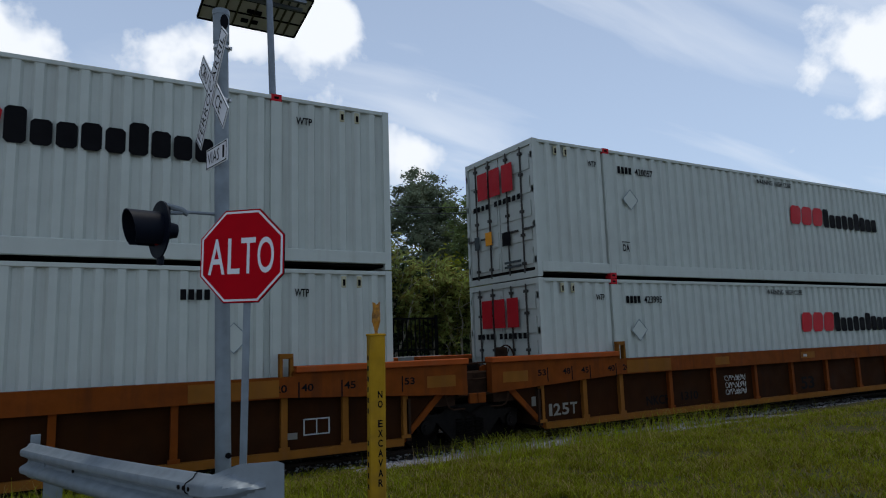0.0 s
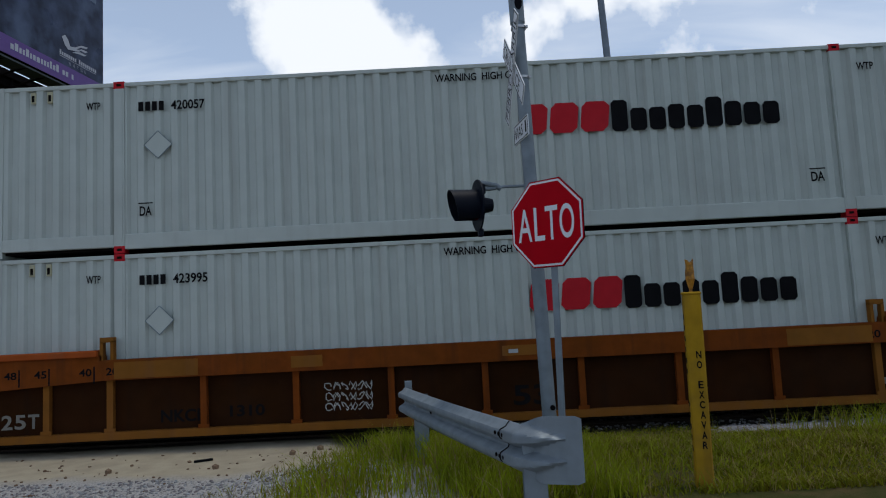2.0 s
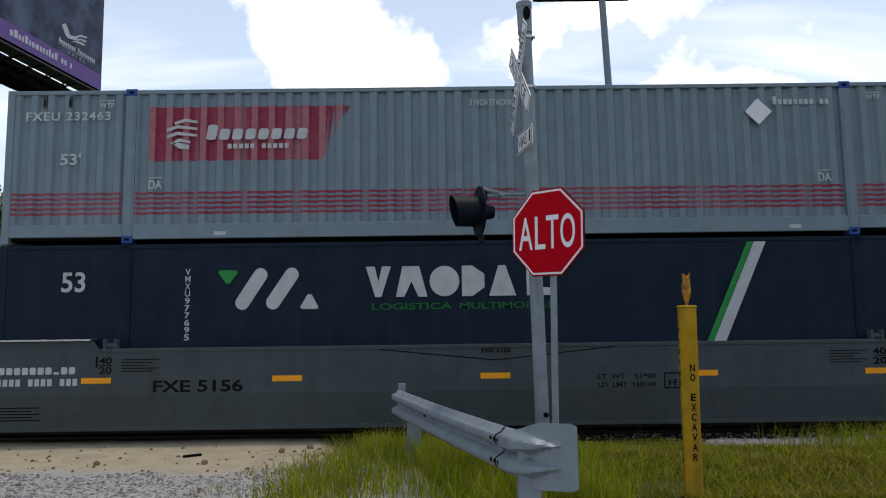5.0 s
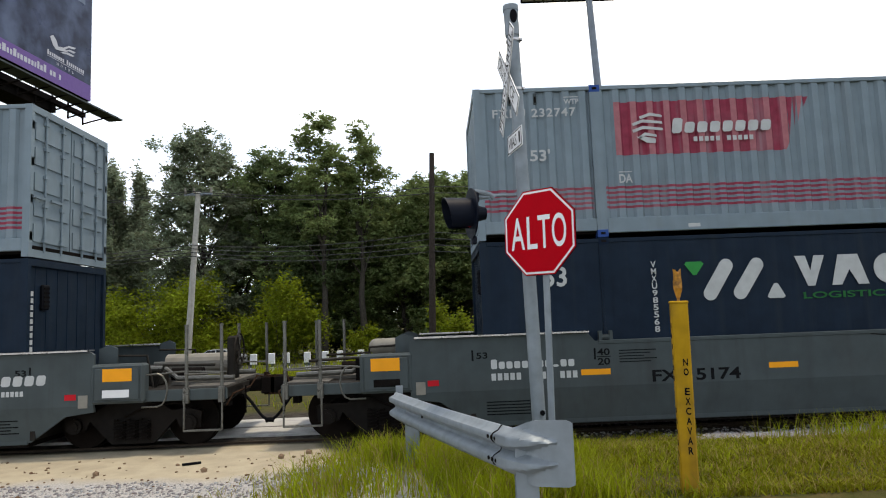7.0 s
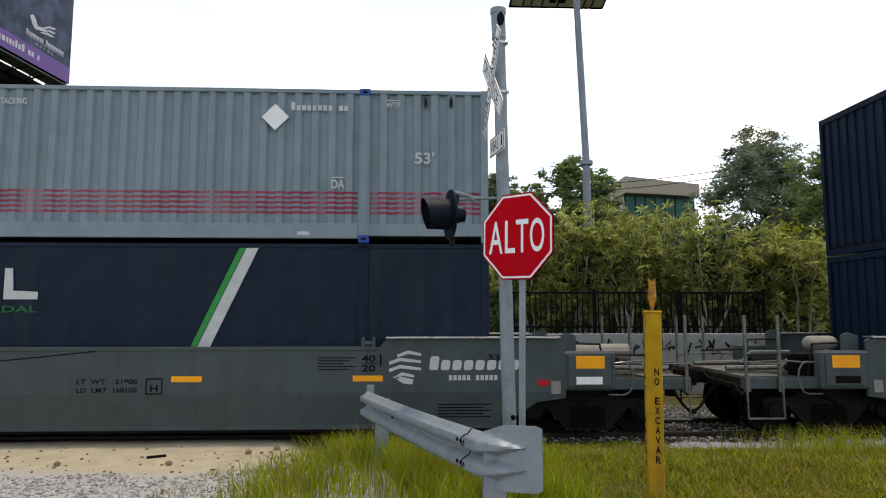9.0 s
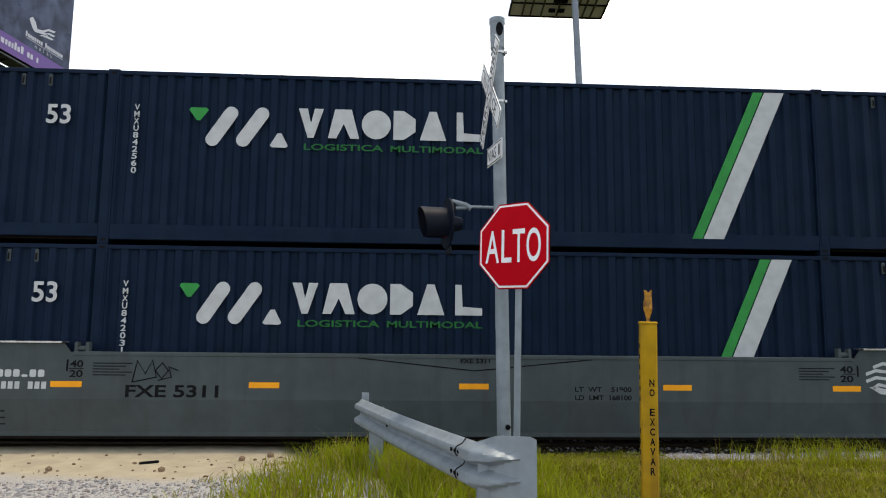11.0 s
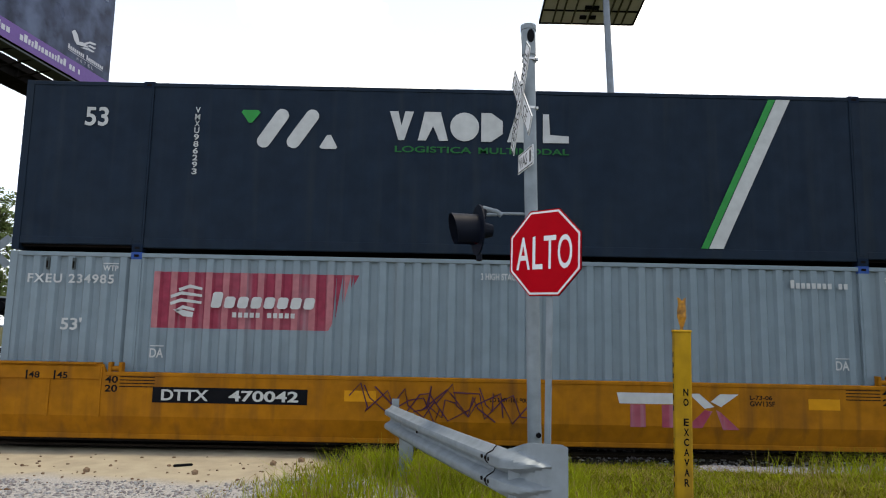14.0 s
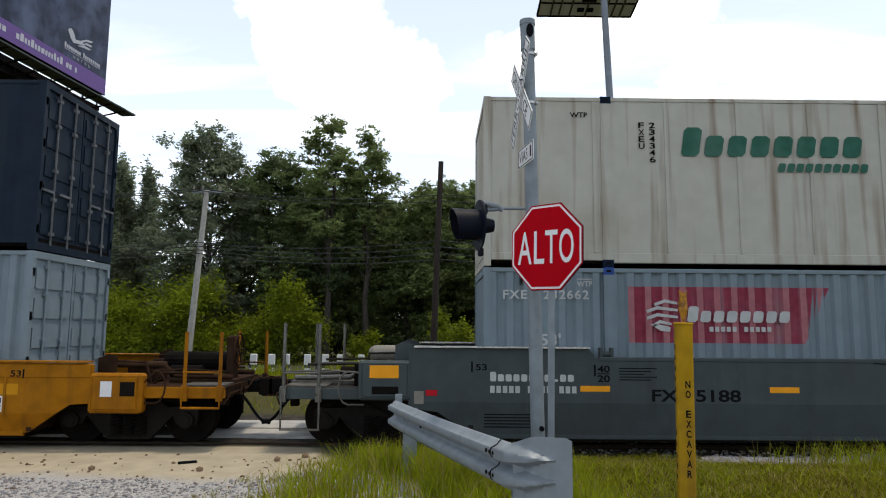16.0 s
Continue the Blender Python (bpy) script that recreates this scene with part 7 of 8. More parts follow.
def tree(label, x, y, height, spread, mat, n, size=0.26, low=0.3, kind="round", group="trees behind the track", name="tree", lobes=9):
    """A tapered trunk with limbs, and a ragged crown of many small leaves in clumps."""
    x, y, height, spread, size = beyond_road(x, y, height, spread, size)
    z0 = ground_z(x, y)
    t = thing(name, label, "tree", pose(x, y, z0), group=group)
    trunk = bmesh.new()
    clumps = []
    top = height * 0.92
    limb(trunk, (0, 0, -0.2), (rng.normal() * 0.3, rng.normal() * 0.3, top * 0.85), 0.028 * height * 0.6, 0.03, 0.12, 6, 9)
    if kind == "column":
        for k in range(lobes + 4):
            u = (k + 0.5) / (lobes + 4)
            h = height * (low + (1 - low) * u)
            s = spread * (0.55 + 0.5 * math.sin(math.pi * min(1, u * 0.9 + 0.15)))
            a = rng.uniform(0, 6.28)
            clumps.append((s * 0.35 * math.cos(a), s * 0.35 * math.sin(a), h, s * 0.55, s * 0.55, height * 0.09))
    elif kind == "conifer":
        for k in range(13):
            u = k / 13
            h = height * (0.12 + 0.86 * u)
            s = spread * (1.02 - u) + 0.25
            for a in rng.uniform(0, 6.28, 4):
                clumps.append((s * 0.5 * math.cos(a), s * 0.5 * math.sin(a), h, s * 0.42, s * 0.42, height * 0.035))
    else:
        # boughs rise from the stem; each carries many drooping sprays of leaves
        heart = []
        lobes = int(lobes * 1.5)
        for k in range(lobes):
            a = 2.4 * k + rng.uniform(-0.5, 0.5)
            u = (k + 0.5) / lobes
            h = height * (low + (0.88 - low) * u)
            s = spread * (1.0 - 0.55 * max(0, (u - 0.45)) / 0.55) * rng.uniform(0.45, 0.95)
            cx, cy = s * math.cos(a), s * math.sin(a)
            r = spread * rng.uniform(0.28, 0.46)
            heart.append((cx, cy, h, r))
            limb(trunk, (0, 0, h * 0.62), (cx, cy, h), 0.09, 0.03, 0.15, 3, 5)
        heart.append((rng.normal() * 0.3, 0, height - spread * 0.42, spread * 0.32))
        for cx, cy, h, r in heart:
            clumps.append((cx, cy, h, r * 0.62, r * 0.62, r * 0.5))
            for k in range(44):
                d = rng.normal(size=3)
                d /= np.linalg.norm(d)
                q = r * rng.uniform(0.25, 1.55)
                e = r * rng.uniform(0.15, 0.36)
                px, py, pz = cx + d[0] * q, cy + d[1] * q, h + d[2] * q * 0.85
                clumps.append((px, py, min(pz, height - e), e * 1.25, e * 1.25, e * rng.uniform(0.5, 0.9)))
                if k % 11 == 0:
                    limb(trunk, (cx, cy, h), (px, py, pz), 0.028, 0.010, 0.05, 2, 4)
    part("trunk", trunk, M_BARK, t, smooth=True)
    leaf_part("crown", *leaves(clumps, int(n * 4.8), size * 0.60), mat, t)
    return t


def bush(label, x, y, rx, ry, h, mat, n, size=0.15, name="bush", lobes=9, z=None, group="bushes behind the track"):
    x, y, h, kx, size = beyond_road(x, y, h, 1.0, size)
    rx, ry = rx * kx, ry * kx
    z0 = ground_z(x, y) if z is None else z
    b = thing(name, label, "bush", pose(x, y, z0), group=group)
    clumps = [(0, 0, h * 0.4, rx * 0.75, ry * 0.75, h * 0.42)]
    for k in range(lobes):
        a = rng.uniform(0, 6.28)
        r = rng.uniform(0.28, 0.45)
        hh = rng.uniform(0.2, 0.92)
        s = math.sqrt(max(0.05, 1 - (hh - 0.3) ** 2 * 1.6)) * 0.72
        clumps.append((rx * s * math.cos(a), ry * s * math.sin(a), h * hh, rx * r, ry * r, h * r * 0.6))
    st = bmesh.new()
    for k in range(6):
        a = rng.uniform(0, 6.28)
        limb(st, (0, 0, -0.1), (rx * 0.5 * math.cos(a), ry * 0.5 * math.sin(a), h * 0.6), 0.05, 0.02, 0.08, 3, 5)
    part("trunk", st, M_BARK, b)
    leaf_part("crown", *leaves(clumps, int(n * 1.9), size * 0.72), mat, b)
    return b


def build_trees():
    dark, mid, grey, lime = M_LEAF_DARK, M_LEAF_MID, M_LEAF_GREY, M_LEAF_LIME
    G = 1.0
    tree("tall narrow grey-green poplar behind the road verge", -27.6, 60, 15.6 + G, 1.7, grey, 5200, 0.26, 0.2, "column")
    tree("tall narrow grey-green poplar behind the road verge", -25.9, 61, 15.4 + G, 1.6, grey, 5200, 0.26, 0.2, "column")
    tree("large dark green tree with a feathery rounded crown", -18.2, 55, 18.4 + G, 4.3, grey, 11500, 0.24, 0.22, lobes=14)
    tree("dense olive-green tree in the row behind the track", -13.8, 57, 17.2 + G, 4.4, dark, 10500, 0.25, 0.2, lobes=13)
    tree("tall thin tree with a sparse crown and bare limbs", -8.6, 54, 19.0 + G, 2.9, mid, 3600, 0.24, 0.42, lobes=9)
    tree("tall thin leaning tree with a ragged crown", -5.7, 54.5, 18.2 + G, 2.6, mid, 2700, 0.24, 0.5, lobes=8)
    tree("broad dark tree in the row behind the track", -9.5, 59, 15.0 + G, 4.6, dark, 9500, 0.26, 0.34, lobes=13)
    tree("broad dark tree in the row behind the track", -4.0, 60, 13.8 + G, 4.2, dark, 8500, 0.26, 0.34, lobes=12)
    tree("dense green tree behind the dark utility pole", -0.9, 57, 14.8 + G, 3.6, mid, 8500, 0.25, 0.34, lobes=12)
    tree("dense green tree behind the track", 3.0, 58, 14.8 + G, 3.4, mid, 8000, 0.25, 0.34, lobes=12)
    tree("dense green tree behind the crossing signal", 7.0, 57, 14.6 + G, 3.2, dark, 7500, 0.25, 0.34, lobes=12)
    tree("leafy tree beside the solar lamp pole", 10.9, 45, 12.8 + G, 2.9, mid, 8200, 0.22, 0.2, lobes=10)
    tree("small leafy tree beside the solar lamp pole", 7.9, 46, 11.0 + G, 2.7, mid, 7000, 0.22, 0.2, lobes=9)
    tree("large round grey-green tree beside the glass building", 31.2, 60, 19.6 + G, 5.0, grey, 11000, 0.26, 0.3, lobes=15)
    tree("large leafy tree at the far end of the verge", 32.0, 50, 15.6 + G, 3.8, mid, 8500, 0.25, 0.2, lobes=12)
    tree("large leafy tree at the far end of the verge", 38.0, 52, 15.0 + G, 4.2, mid, 8000, 0.25, 0.15, lobes=12)
    tree("leafy tree at the far end of the verge", 45.0, 52, 13.0 + G, 4.2, dark, 7000, 0.26, 0.15, lobes=12)
    tree("dark conical conifer behind the road", -36.3, 65, 16.2 + G, 2.6, dark, 6000, 0.24, kind="conifer")
    tree("tall grey-green poplar behind the road", -29.0, 63, 16.8 + G, 2.2, grey, 4800, 0.25, 0.25, "column")
    tree("ragged tree behind the level crossing", -37.0, 55, 14.4 + G, 3.8, mid, 5600, 0.24, 0.3, lobes=11)
    tree("ragged tree far behind the crossing", -46.0, 62, 15.0 + G, 4.6, dark, 6000, 0.28, 0.2, lobes=12)
    # the lower crowns that close the row, some in the shade-coloured foliage
    for x, y, h in ((-16.5, 60, 12.5), (-11.5, 61, 12.0), (-6.8, 58, 11.0), (-2.6, 57.5, 11.8), (1.2, 60, 12.0), (5.2, 60, 11.6), (9.2, 56, 10.5), (13.5, 50, 11.0), (16.5, 52, 10.5)):
        tree("leafy dark green tree filling the row behind the track", x, y, h + G, 3.4, mid if int(x * 2) % 2 else M_LEAF_SHADE, 6000, 0.25, 0.12, lobes=12)
    # dark thicket beneath the row, its shade put into the leaf colour
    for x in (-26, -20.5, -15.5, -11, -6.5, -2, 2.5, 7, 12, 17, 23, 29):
        bush("dark thicket beneath the row of trees", x, 63 + rng.uniform(-1.5, 1.5), 4.0, 2.6, 8.2 + rng.uniform(-1.2, 1.4), M_LEAF_SHADE, 5200, 0.27, "thicket", 12)
    # bushes added behind the fence to stand for the dark gaps between shrubs
    for x in (3.6, 6.2, 8.8, 11.2):
        bush("added dark bush filling the gaps behind the star-leaved shrubs", x, 25.2, 1.7, 1.0, 4.6, dark, 3600, 0.14)
    # bright bushes
    bush("large bright green bush beside the leaning pole", -22.3, 57.8, 5.4, 3.0, 6.9, lime, 9000, 0.21)
    bush("bright green bush on the far verge", -28.0, 59.2, 4.2, 2.8, 6.2, lime, 6000, 0.22)
    bush("rounded bright green bush on the far verge", -12.9, 57.8, 4.0, 2.8, 6.2, lime, 8500, 0.20)
    bush("small green bush on the far verge", -6.0, 58.0, 1.55, 1.3, 2.7, lime, 1900, 0.18)
    bush("small bright bush at the foot of the dark pole", 0.8, 38, 1.5, 1.1, 3.2, lime, 2600, 0.13)
    bush("yellow-green bush at the end of the fence", 15.9, 28, 2.1, 1.8, 5.9, M_LEAF_YEL, 6500, 0.14)
    bush("green bush at the end of the fence", 12.6, 25.5, 1.6, 1.4, 4.2, M_LEAF_MID, 4500, 0.14)
    bush("green bush past the end of the fence", 19.5, 29, 2.6, 1.8, 6.2, M_LEAF_MID, 6500, 0.15)
    bush("green bush past the end of the fence", 24.5, 31, 3.2, 2.0, 7.0, M_LEAF_MID, 6500, 0.17)
    bush("green bush past the end of the fence", 31.0, 33, 3.6, 2.2, 7.0, M_LEAF_DARK, 6500, 0.18)


def build_star_shrubs():
    """Tall stemmy shrubs with star-shaped leaves behind the iron fence."""
    for k, (x, y, h, w) in enumerate(((3.6, 21.3, 5.2, 0.9), (4.9, 21.5, 5.5, 1.0), (6.1, 21.2, 5.1, 1.0), (7.4, 21.8, 5.2, 1.0), (8.7, 21.6, 5.4, 1.1), (10.1, 21.9, 5.0, 1.1), (11.3, 21.6, 4.6, 1.0))):
        z0 = ground_z(x, y)
        s = thing("shrub", "tall stemmy shrub with pale star-shaped leaves behind the fence", "shrub", pose(x, y, z0), group="star-leaved shrubs")
        st = bmesh.new()
        pts = []
        for j in range(9):
            a = rng.uniform(0, 6.28)
            tip = Vector((w * rng.uniform(0.3, 1.2) * math.cos(a), 0.7 * rng.uniform(0.2, 1) * math.sin(a), h * rng.uniform(0.55, 0.98)))
            mid_ = Vector((tip.x * 0.45 + rng.normal() * 0.12, tip.y * 0.4, tip.z * 0.5))
            limb(st, (rng.normal() * 0.15, rng.normal() * 0.1, -0.1), mid_, 0.040, 0.028, 0.09, 4, 5)
            limb(st, mid_, tip, 0.028, 0.010, 0.08, 3, 5)
            pts += [mid_.lerp(tip, u) for u in (0.35, 0.6, 0.8, 1.0)]
            for _ in range(2):
                side = tip + Vector((rng.normal() * 0.45, rng.normal() * 0.3, -rng.uniform(0.1, 0.9)))
                limb(st, mid_.lerp(tip, 0.6), side, 0.014, 0.006, 0.05, 2, 4)
                pts += [side, side.lerp(tip, 0.35)]
        part("trunk", st, M_TWIG, s, "pale bare stems")
        qs, fs, base = [], [], 0
        for p in pts:
            for _ in range(6):
                c = np.array(p) + rng.normal(size=3) * np.array([0.22, 0.18, 0.2])
                n_ = rng.normal(size=3) + np.array([0, -0.5, 0.9])
                n_ /= np.linalg.norm(n_)
                u = np.cross(n_, rng.normal(size=3))
                u /= np.linalg.norm(u)
                v = np.cross(n_, u)
                r = rng.uniform(0.14, 0.27)
                for m in range(7):
                    a = 2 * math.pi * m / 7 + 0.15
                    d = (u * math.cos(a) + v * math.sin(a))
                    e = (-u * math.sin(a) + v * math.cos(a))
                    L = r * (1.0 if m not in (3, 4) else 0.7)
                    qs += [c, c + d * L * 0.5 + e * L * 0.15, c + d * L - n_ * L * 0.25, c + d * L * 0.5 - e * L * 0.15]
                    fs.append([base, base + 1, base + 2, base + 3])
                    base += 4
        leaf_part("leaves", np.array(qs), np.array(fs), M_LEAF_STAR, s)
        # inner leaves coloured darker to paint the shade within the shrub
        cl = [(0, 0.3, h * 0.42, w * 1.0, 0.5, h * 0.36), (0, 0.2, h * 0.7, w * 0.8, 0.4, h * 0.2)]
        leaf_part("inner_leaves", *leaves(cl, 900, 0.11), M_LEAF_SHADE, s)


def build_fence():
    f = thing("iron_fence", "black iron bar fence standing on a low wall", "fence")
    y, x0, x1 = 20.05, 2.55, 9.40
    for z in (2.70, 1.80):
        part("rail", bbox(x0, x1, y - 0.02, y + 0.02, z - 0.025, z + 0.025), M_BLACK, f)
    bar = mesh_of("bar", bbox(-0.014, 0.014, -0.014, 0.014, 1.62, 2.70), M_BLACK)
    n = int((x1 - x0) / 0.14)
    for k in range(n + 1):
        share("bar", bar, f, pose(x0 + 0.14 * k, y, 0))
    post = mesh_of("post", bbox(-0.035, 0.035, -0.035, 0.035, 1.60, 2.80), M_BLACK)
    for x in (x0, x0 + 2.28, x0 + 4.56, x1):
        share("post", post, f, pose(x, y, 0))
    w = new("boundary_wall", mesh_of("boundary_wall", bbox(2.4, 9.5, 19.95, 20.15, -0.2, 1.63, 0.02), M_WALL))
    tagged(w, "low whitewashed wall with black graffiti below the fence", "wall")
    r = random.Random(12)
    bm = bmesh.new()
    x = 3.6
    while x < 9.1:
        pts = [(x + r.uniform(-0.02, 0.30), 19.945, 1.28 + r.uniform(-0.2, 0.22)) for _ in range(r.choice((3, 4, 5)))]
        pipe(bm, pts, 0.024, 5)
        x += 0.27
    part("graffiti", bm, M_BLACK, w, "black sprayed letters")


def build_solar_lamp():
    s = thing("solar_lamp_pole", "tall grey steel pole carrying a tilted solar panel", "lamp pole", pose(5.37, 22.6, -0.524))
    k = 1.257

    def slat(*v):
        return bbox(*(k * q for q in v))
    bm = bmesh.new()
    tube(bm, (0.03 * k, 0, 0.3), (0, 0, 5.80 * k), 0.125, 0.115, n=20)
    part("lower_pole", bm, M_POLE, s, smooth=True)
    bm = bmesh.new()
    tube(bm, (0, 0, 5.78 * k), (0, 0, 5.88 * k), 0.20, n=20)
    part("collar", bm, M_POLE, s)
    bm = bmesh.new()
    tube(bm, (0, 0, 5.85 * k), (-0.20 * k, 0, 11.22 * k), 0.110, 0.100, n=20)
    part("upper_pole", bm, M_POLE, s, smooth=True)
    # panel: low edge towards the track, high edge away from it
    m = pose(-0.27 * k, 1.00 * k, 10.88 * k, -10, 0, 0)
    p = part("solar_panel", slat(-1.31, 1.31, -0.84, 0.84, 0.0, 0.03), M_PANELBACK, s, "pale underside of the panel", m=m)
    part("cells", slat(-1.29, 1.29, -0.82, 0.82, 0.031, 0.036), M_CELLS, p, "dark blue cells")
    for x0, x1, y0, y1 in ((-1.32, 1.32, -0.87, -0.83), (-1.32, 1.32, 0.83, 0.87), (-1.33, -1.29, -0.84, 0.84), (1.29, 1.33, -0.84, 0.84)):
        part("frame", slat(x0, x1, y0, y1, -0.035, 0.04), M_BLACK, p)
    for y0 in (-0.28, 0.28):
        part("rib", slat(-1.28, 1.28, y0 - 0.02, y0 + 0.02, -0.03, 0.0), M_BLACK, p)
    for y0 in (-0.80, -0.46):
        part("support_beam", slat(-1.08, 1.12, y0 - 0.04, y0 + 0.04, -0.13, -0.05), M_POLE, p, "grey steel support beam")
    for x0 in (-0.95, -0.72, -0.42, 0.02, 0.55, 0.75, 0.98):
        part("rib", slat(x0 - 0.02, x0 + 0.02, -0.82, 0.82, -0.045, 0.0), M_RIB, p)
    for x0, y0 in ((-0.10, 0.10), (0.10, 0.10), (-0.16, 0.52), (0.10, 0.52)):
        part("junction_box", slat(x0 - 0.09, x0 + 0.09, y0 - 0.06, y0 + 0.06, -0.07, -0.02), M_BLACK, p)
    bm = bmesh.new()
    pipe(bm, [(-0.19 * k, 0, 10.95 * k), (-0.19 * k, 0.62 * k, 10.86 * k)], 0.05, 8)
    part("bracket", bm, M_POLE, s)


M_POLE = material("grey_pole_paint", (0.17, 0.195, 0.225), 0.5, metal=0.3, grain=0.1, stain=0.3)
M_PANELBACK = material("panel_back_sheet", (0.55, 0.56, 0.50), 0.6, grain=0.05)
M_RIB = material("olive_rib_paint", (0.075, 0.075, 0.05), 0.7)
M_CELLS = material("solar_cells", (0.012, 0.02, 0.06), 0.15)


def build_billboard():
    """A tall advertising board seen from below: dark picture, violet foot band, service walkway."""
    a, b = Vector((-18.4, 38.0, 14.5)), Vector((-19.5, 28.4, 14.5))
    d = (b - a).normalized()
    turn = math.degrees(math.atan2(-d.y, -d.x))
    bb = thing("billboard", "tall roadside billboard with a dark night picture and violet foot band", "billboard", pose(a.x, a.y, a.z, 0, 0, turn))
    # local x runs from the far end (0) towards the camera (-x)
    L = 14.0
    part("panel", bbox(-L, 0, 0.02, 0.30, 0.0, 9.0), M_IRON, bb)
    part("picture", bbox(-L, 0, 0.0, 0.02, 0.86, 9.0), M_NIGHT, bb, "dark blurred night picture")
    part("foot_band", bbox(-L, 0, -0.004, 0.02, 0.0, 0.86), M_VIOLET, bb, "violet band")
    r = random.Random(8)
    x = -11.0
    cells = []
    while x < -2.4:
        w = r.uniform(0.12, 0.22)
        if r.random() > 0.14:
            cells.append((x, x + w, 0.32, 0.32 + (0.36 if r.random() < 0.25 else 0.25)))
        x += w + 0.07
    bars(cells, -0.006, M_PRINT, bb, label="row of pale letter bars", thick=0.004)
    bird = [[(-3.6, 3.95), (-3.3, 4.25), (-3.0, 3.95), (-2.8, 3.45), (-2.3, 3.62), (-1.7, 4.12), (-1.0, 4.30), (-1.15, 4.08), (-1.75, 3.9), (-2.1, 3.55), (-1.75, 3.45), (-3.0, 3.05), (-3.3, 3.3)],
            [(-2.05, 3.5), (-1.65, 3.78), (-1.0, 3.88), (-1.2, 3.66), (-1.8, 3.58), (-2.2, 3.3)], [(-2.25, 3.22), (-1.75, 3.42), (-1.1, 3.46), (-1.35, 3.26), (-1.9, 3.18), (-2.6, 2.98)]]
    shape([[(-2.3 + 0.76 * (u + 2.3), 1.72 + 0.56 * (v - 2.95)) for u, v in o] for o in bird], -0.006, M_PRINT, bb, "emblem", "pale bird-like emblem", 0.004)
    bars([(-3.45 + 0.16 * k, -3.34 + 0.16 * k, 1.32, 1.50 if k not in (0, 9) else 1.57) for k in range(18) if k != 8], -0.006, M_PRINT, bb, label="pale letter bars", thick=0.004)
    bars([(-3.45, -0.6, 1.24, 1.265)], -0.006, M_PRINT, bb, "rule", "thin pale rule", 0.004)
    for k, ch in enumerate("HOTEL"):
        lettering(ch, -2.75 + 0.30 * k, -2.62 + 0.30 * k, 1.00, 1.15, -0.006, M_PRINT, bb, "letter", "pale letter")
    for (x0, x1, z0, z1) in ((-8.4, -8.1, 4.5, 8.0), (-5.3, -5.0, 5.0, 9.0), (-2.2, -0.6, 5.2, 7.5), (-9.6, -9.2, 3.4, 5.0)):
        bars([(x0, x1, z0, z1)], -0.003, M_NIGHTLIT, bb, "picture_patch", "paler blurred patch of the picture", 0.002)
    for z in (-0.25, -0.8):
        part("beam", bbox(-L, -0.1, 0.2, 0.45, z - 0.12, z + 0.12), M_IRON, bb)
    part("walkway", bbox(-L, 0.6, -1.5, -0.7, -1.02, -0.94), M_CARGREY, bb, "service walkway grating")
    for k in range(12):
        x = -L + 0.6 + k * 1.2
        bm = bmesh.new()
        pipe(bm, [(x, 0.3, -0.25), (x, -1.4, -0.98)], 0.05, 6)
        pipe(bm, [(x, 0.3, -1.3), (x, -1.4, -0.98)], 0.04, 6)
        pipe(bm, [(x, 0.3, -0.2), (x, 0.3, -1.35)], 0.05, 6)
        part("bracket", bm, M_IRON, bb)
    bm = bmesh.new()
    for x in (-12.6, -10.4):
        tube(bm, (x, 1.3, -16), (x, 1.3, 0.5), 0.35, n=14)
    part("mast", bm, M_IRON, bb)
    part("cross_head", bbox(-13.2, -2.2, 0.4, 1.7, -1.3, -0.5), M_IRON, bb)


M_PRINT = material("pale_print", (0.42, 0.43, 0.47), 0.5, grain=0.06, stain=0.1)
M_NIGHT = material("night_picture_print", (0.036, 0.046, 0.080), 0.35, grain=0.6, scale=0.9, stain=0.9, stain_color=(0.10, 0.13, 0.20), edge_scale=0.45, bump=0)
M_NIGHTLIT = material("night_picture_glow_print", (0.12, 0.15, 0.21), 0.35, grain=0.7, scale=1.2, bump=0)
M_VIOLET = material("violet_print", (0.13, 0.075, 0.24), 0.4, grain=0.05, bump=0)


M_CABLE = material("weathered_cable", (0.05, 0.052, 0.055), 0.6, metal=0.3, grain=0.1)


def utility_pole(label, foot, top, r, mat, arms):
    p = thing("utility_pole", label, "utility pole", pose(foot[0], foot[1], ground_z(foot[0], foot[1])), group="utility poles")
    dz = top[2] - ground_z(foot[0], foot[1])
    v = Vector((top[0] - foot[0], top[1] - foot[1], dz))
    bm = bmesh.new()
    tube(bm, (0, 0, -0.3), v, r, r * 0.7, n=12)
    part("shaft", bm, mat, p, smooth=True)
    for z, w in arms:
        q = v * z
        arm = part("crossarm", bbox(q.x - w, q.x + w, q.y - 0.06, q.y + 0.06, q.z - 0.06, q.z + 0.06), M_GALV, p)
        for x in (-w + 0.06, -w * 0.3, w - 0.06):
            bm = bmesh.new()
            tube(bm, (q.x + x, q.y, q.z + 0.06), (q.x + x, q.y, q.z + 0.36), 0.07, 0.045, n=8)
            part("insulator", bm, M_PALE, arm, "pale insulator")
    return p


def wire(a, b, sag, r=0.020, n=14):
    bm = bmesh.new()
    a, b = Vector(a), Vector(b)
    pts = []
    for k in range(n + 1):
        t = k / n
        q = a.lerp(b, t)
        q.z -= sag * 4 * t * (1 - t)
        pts.append(q)
    pipe(bm, pts, r, 5)
    w = new("power_line", mesh_of("power_line", bm, M_CABLE))
    tagged(w, "thin weathered grey overhead power line between the poles", "power line", group="power lines")


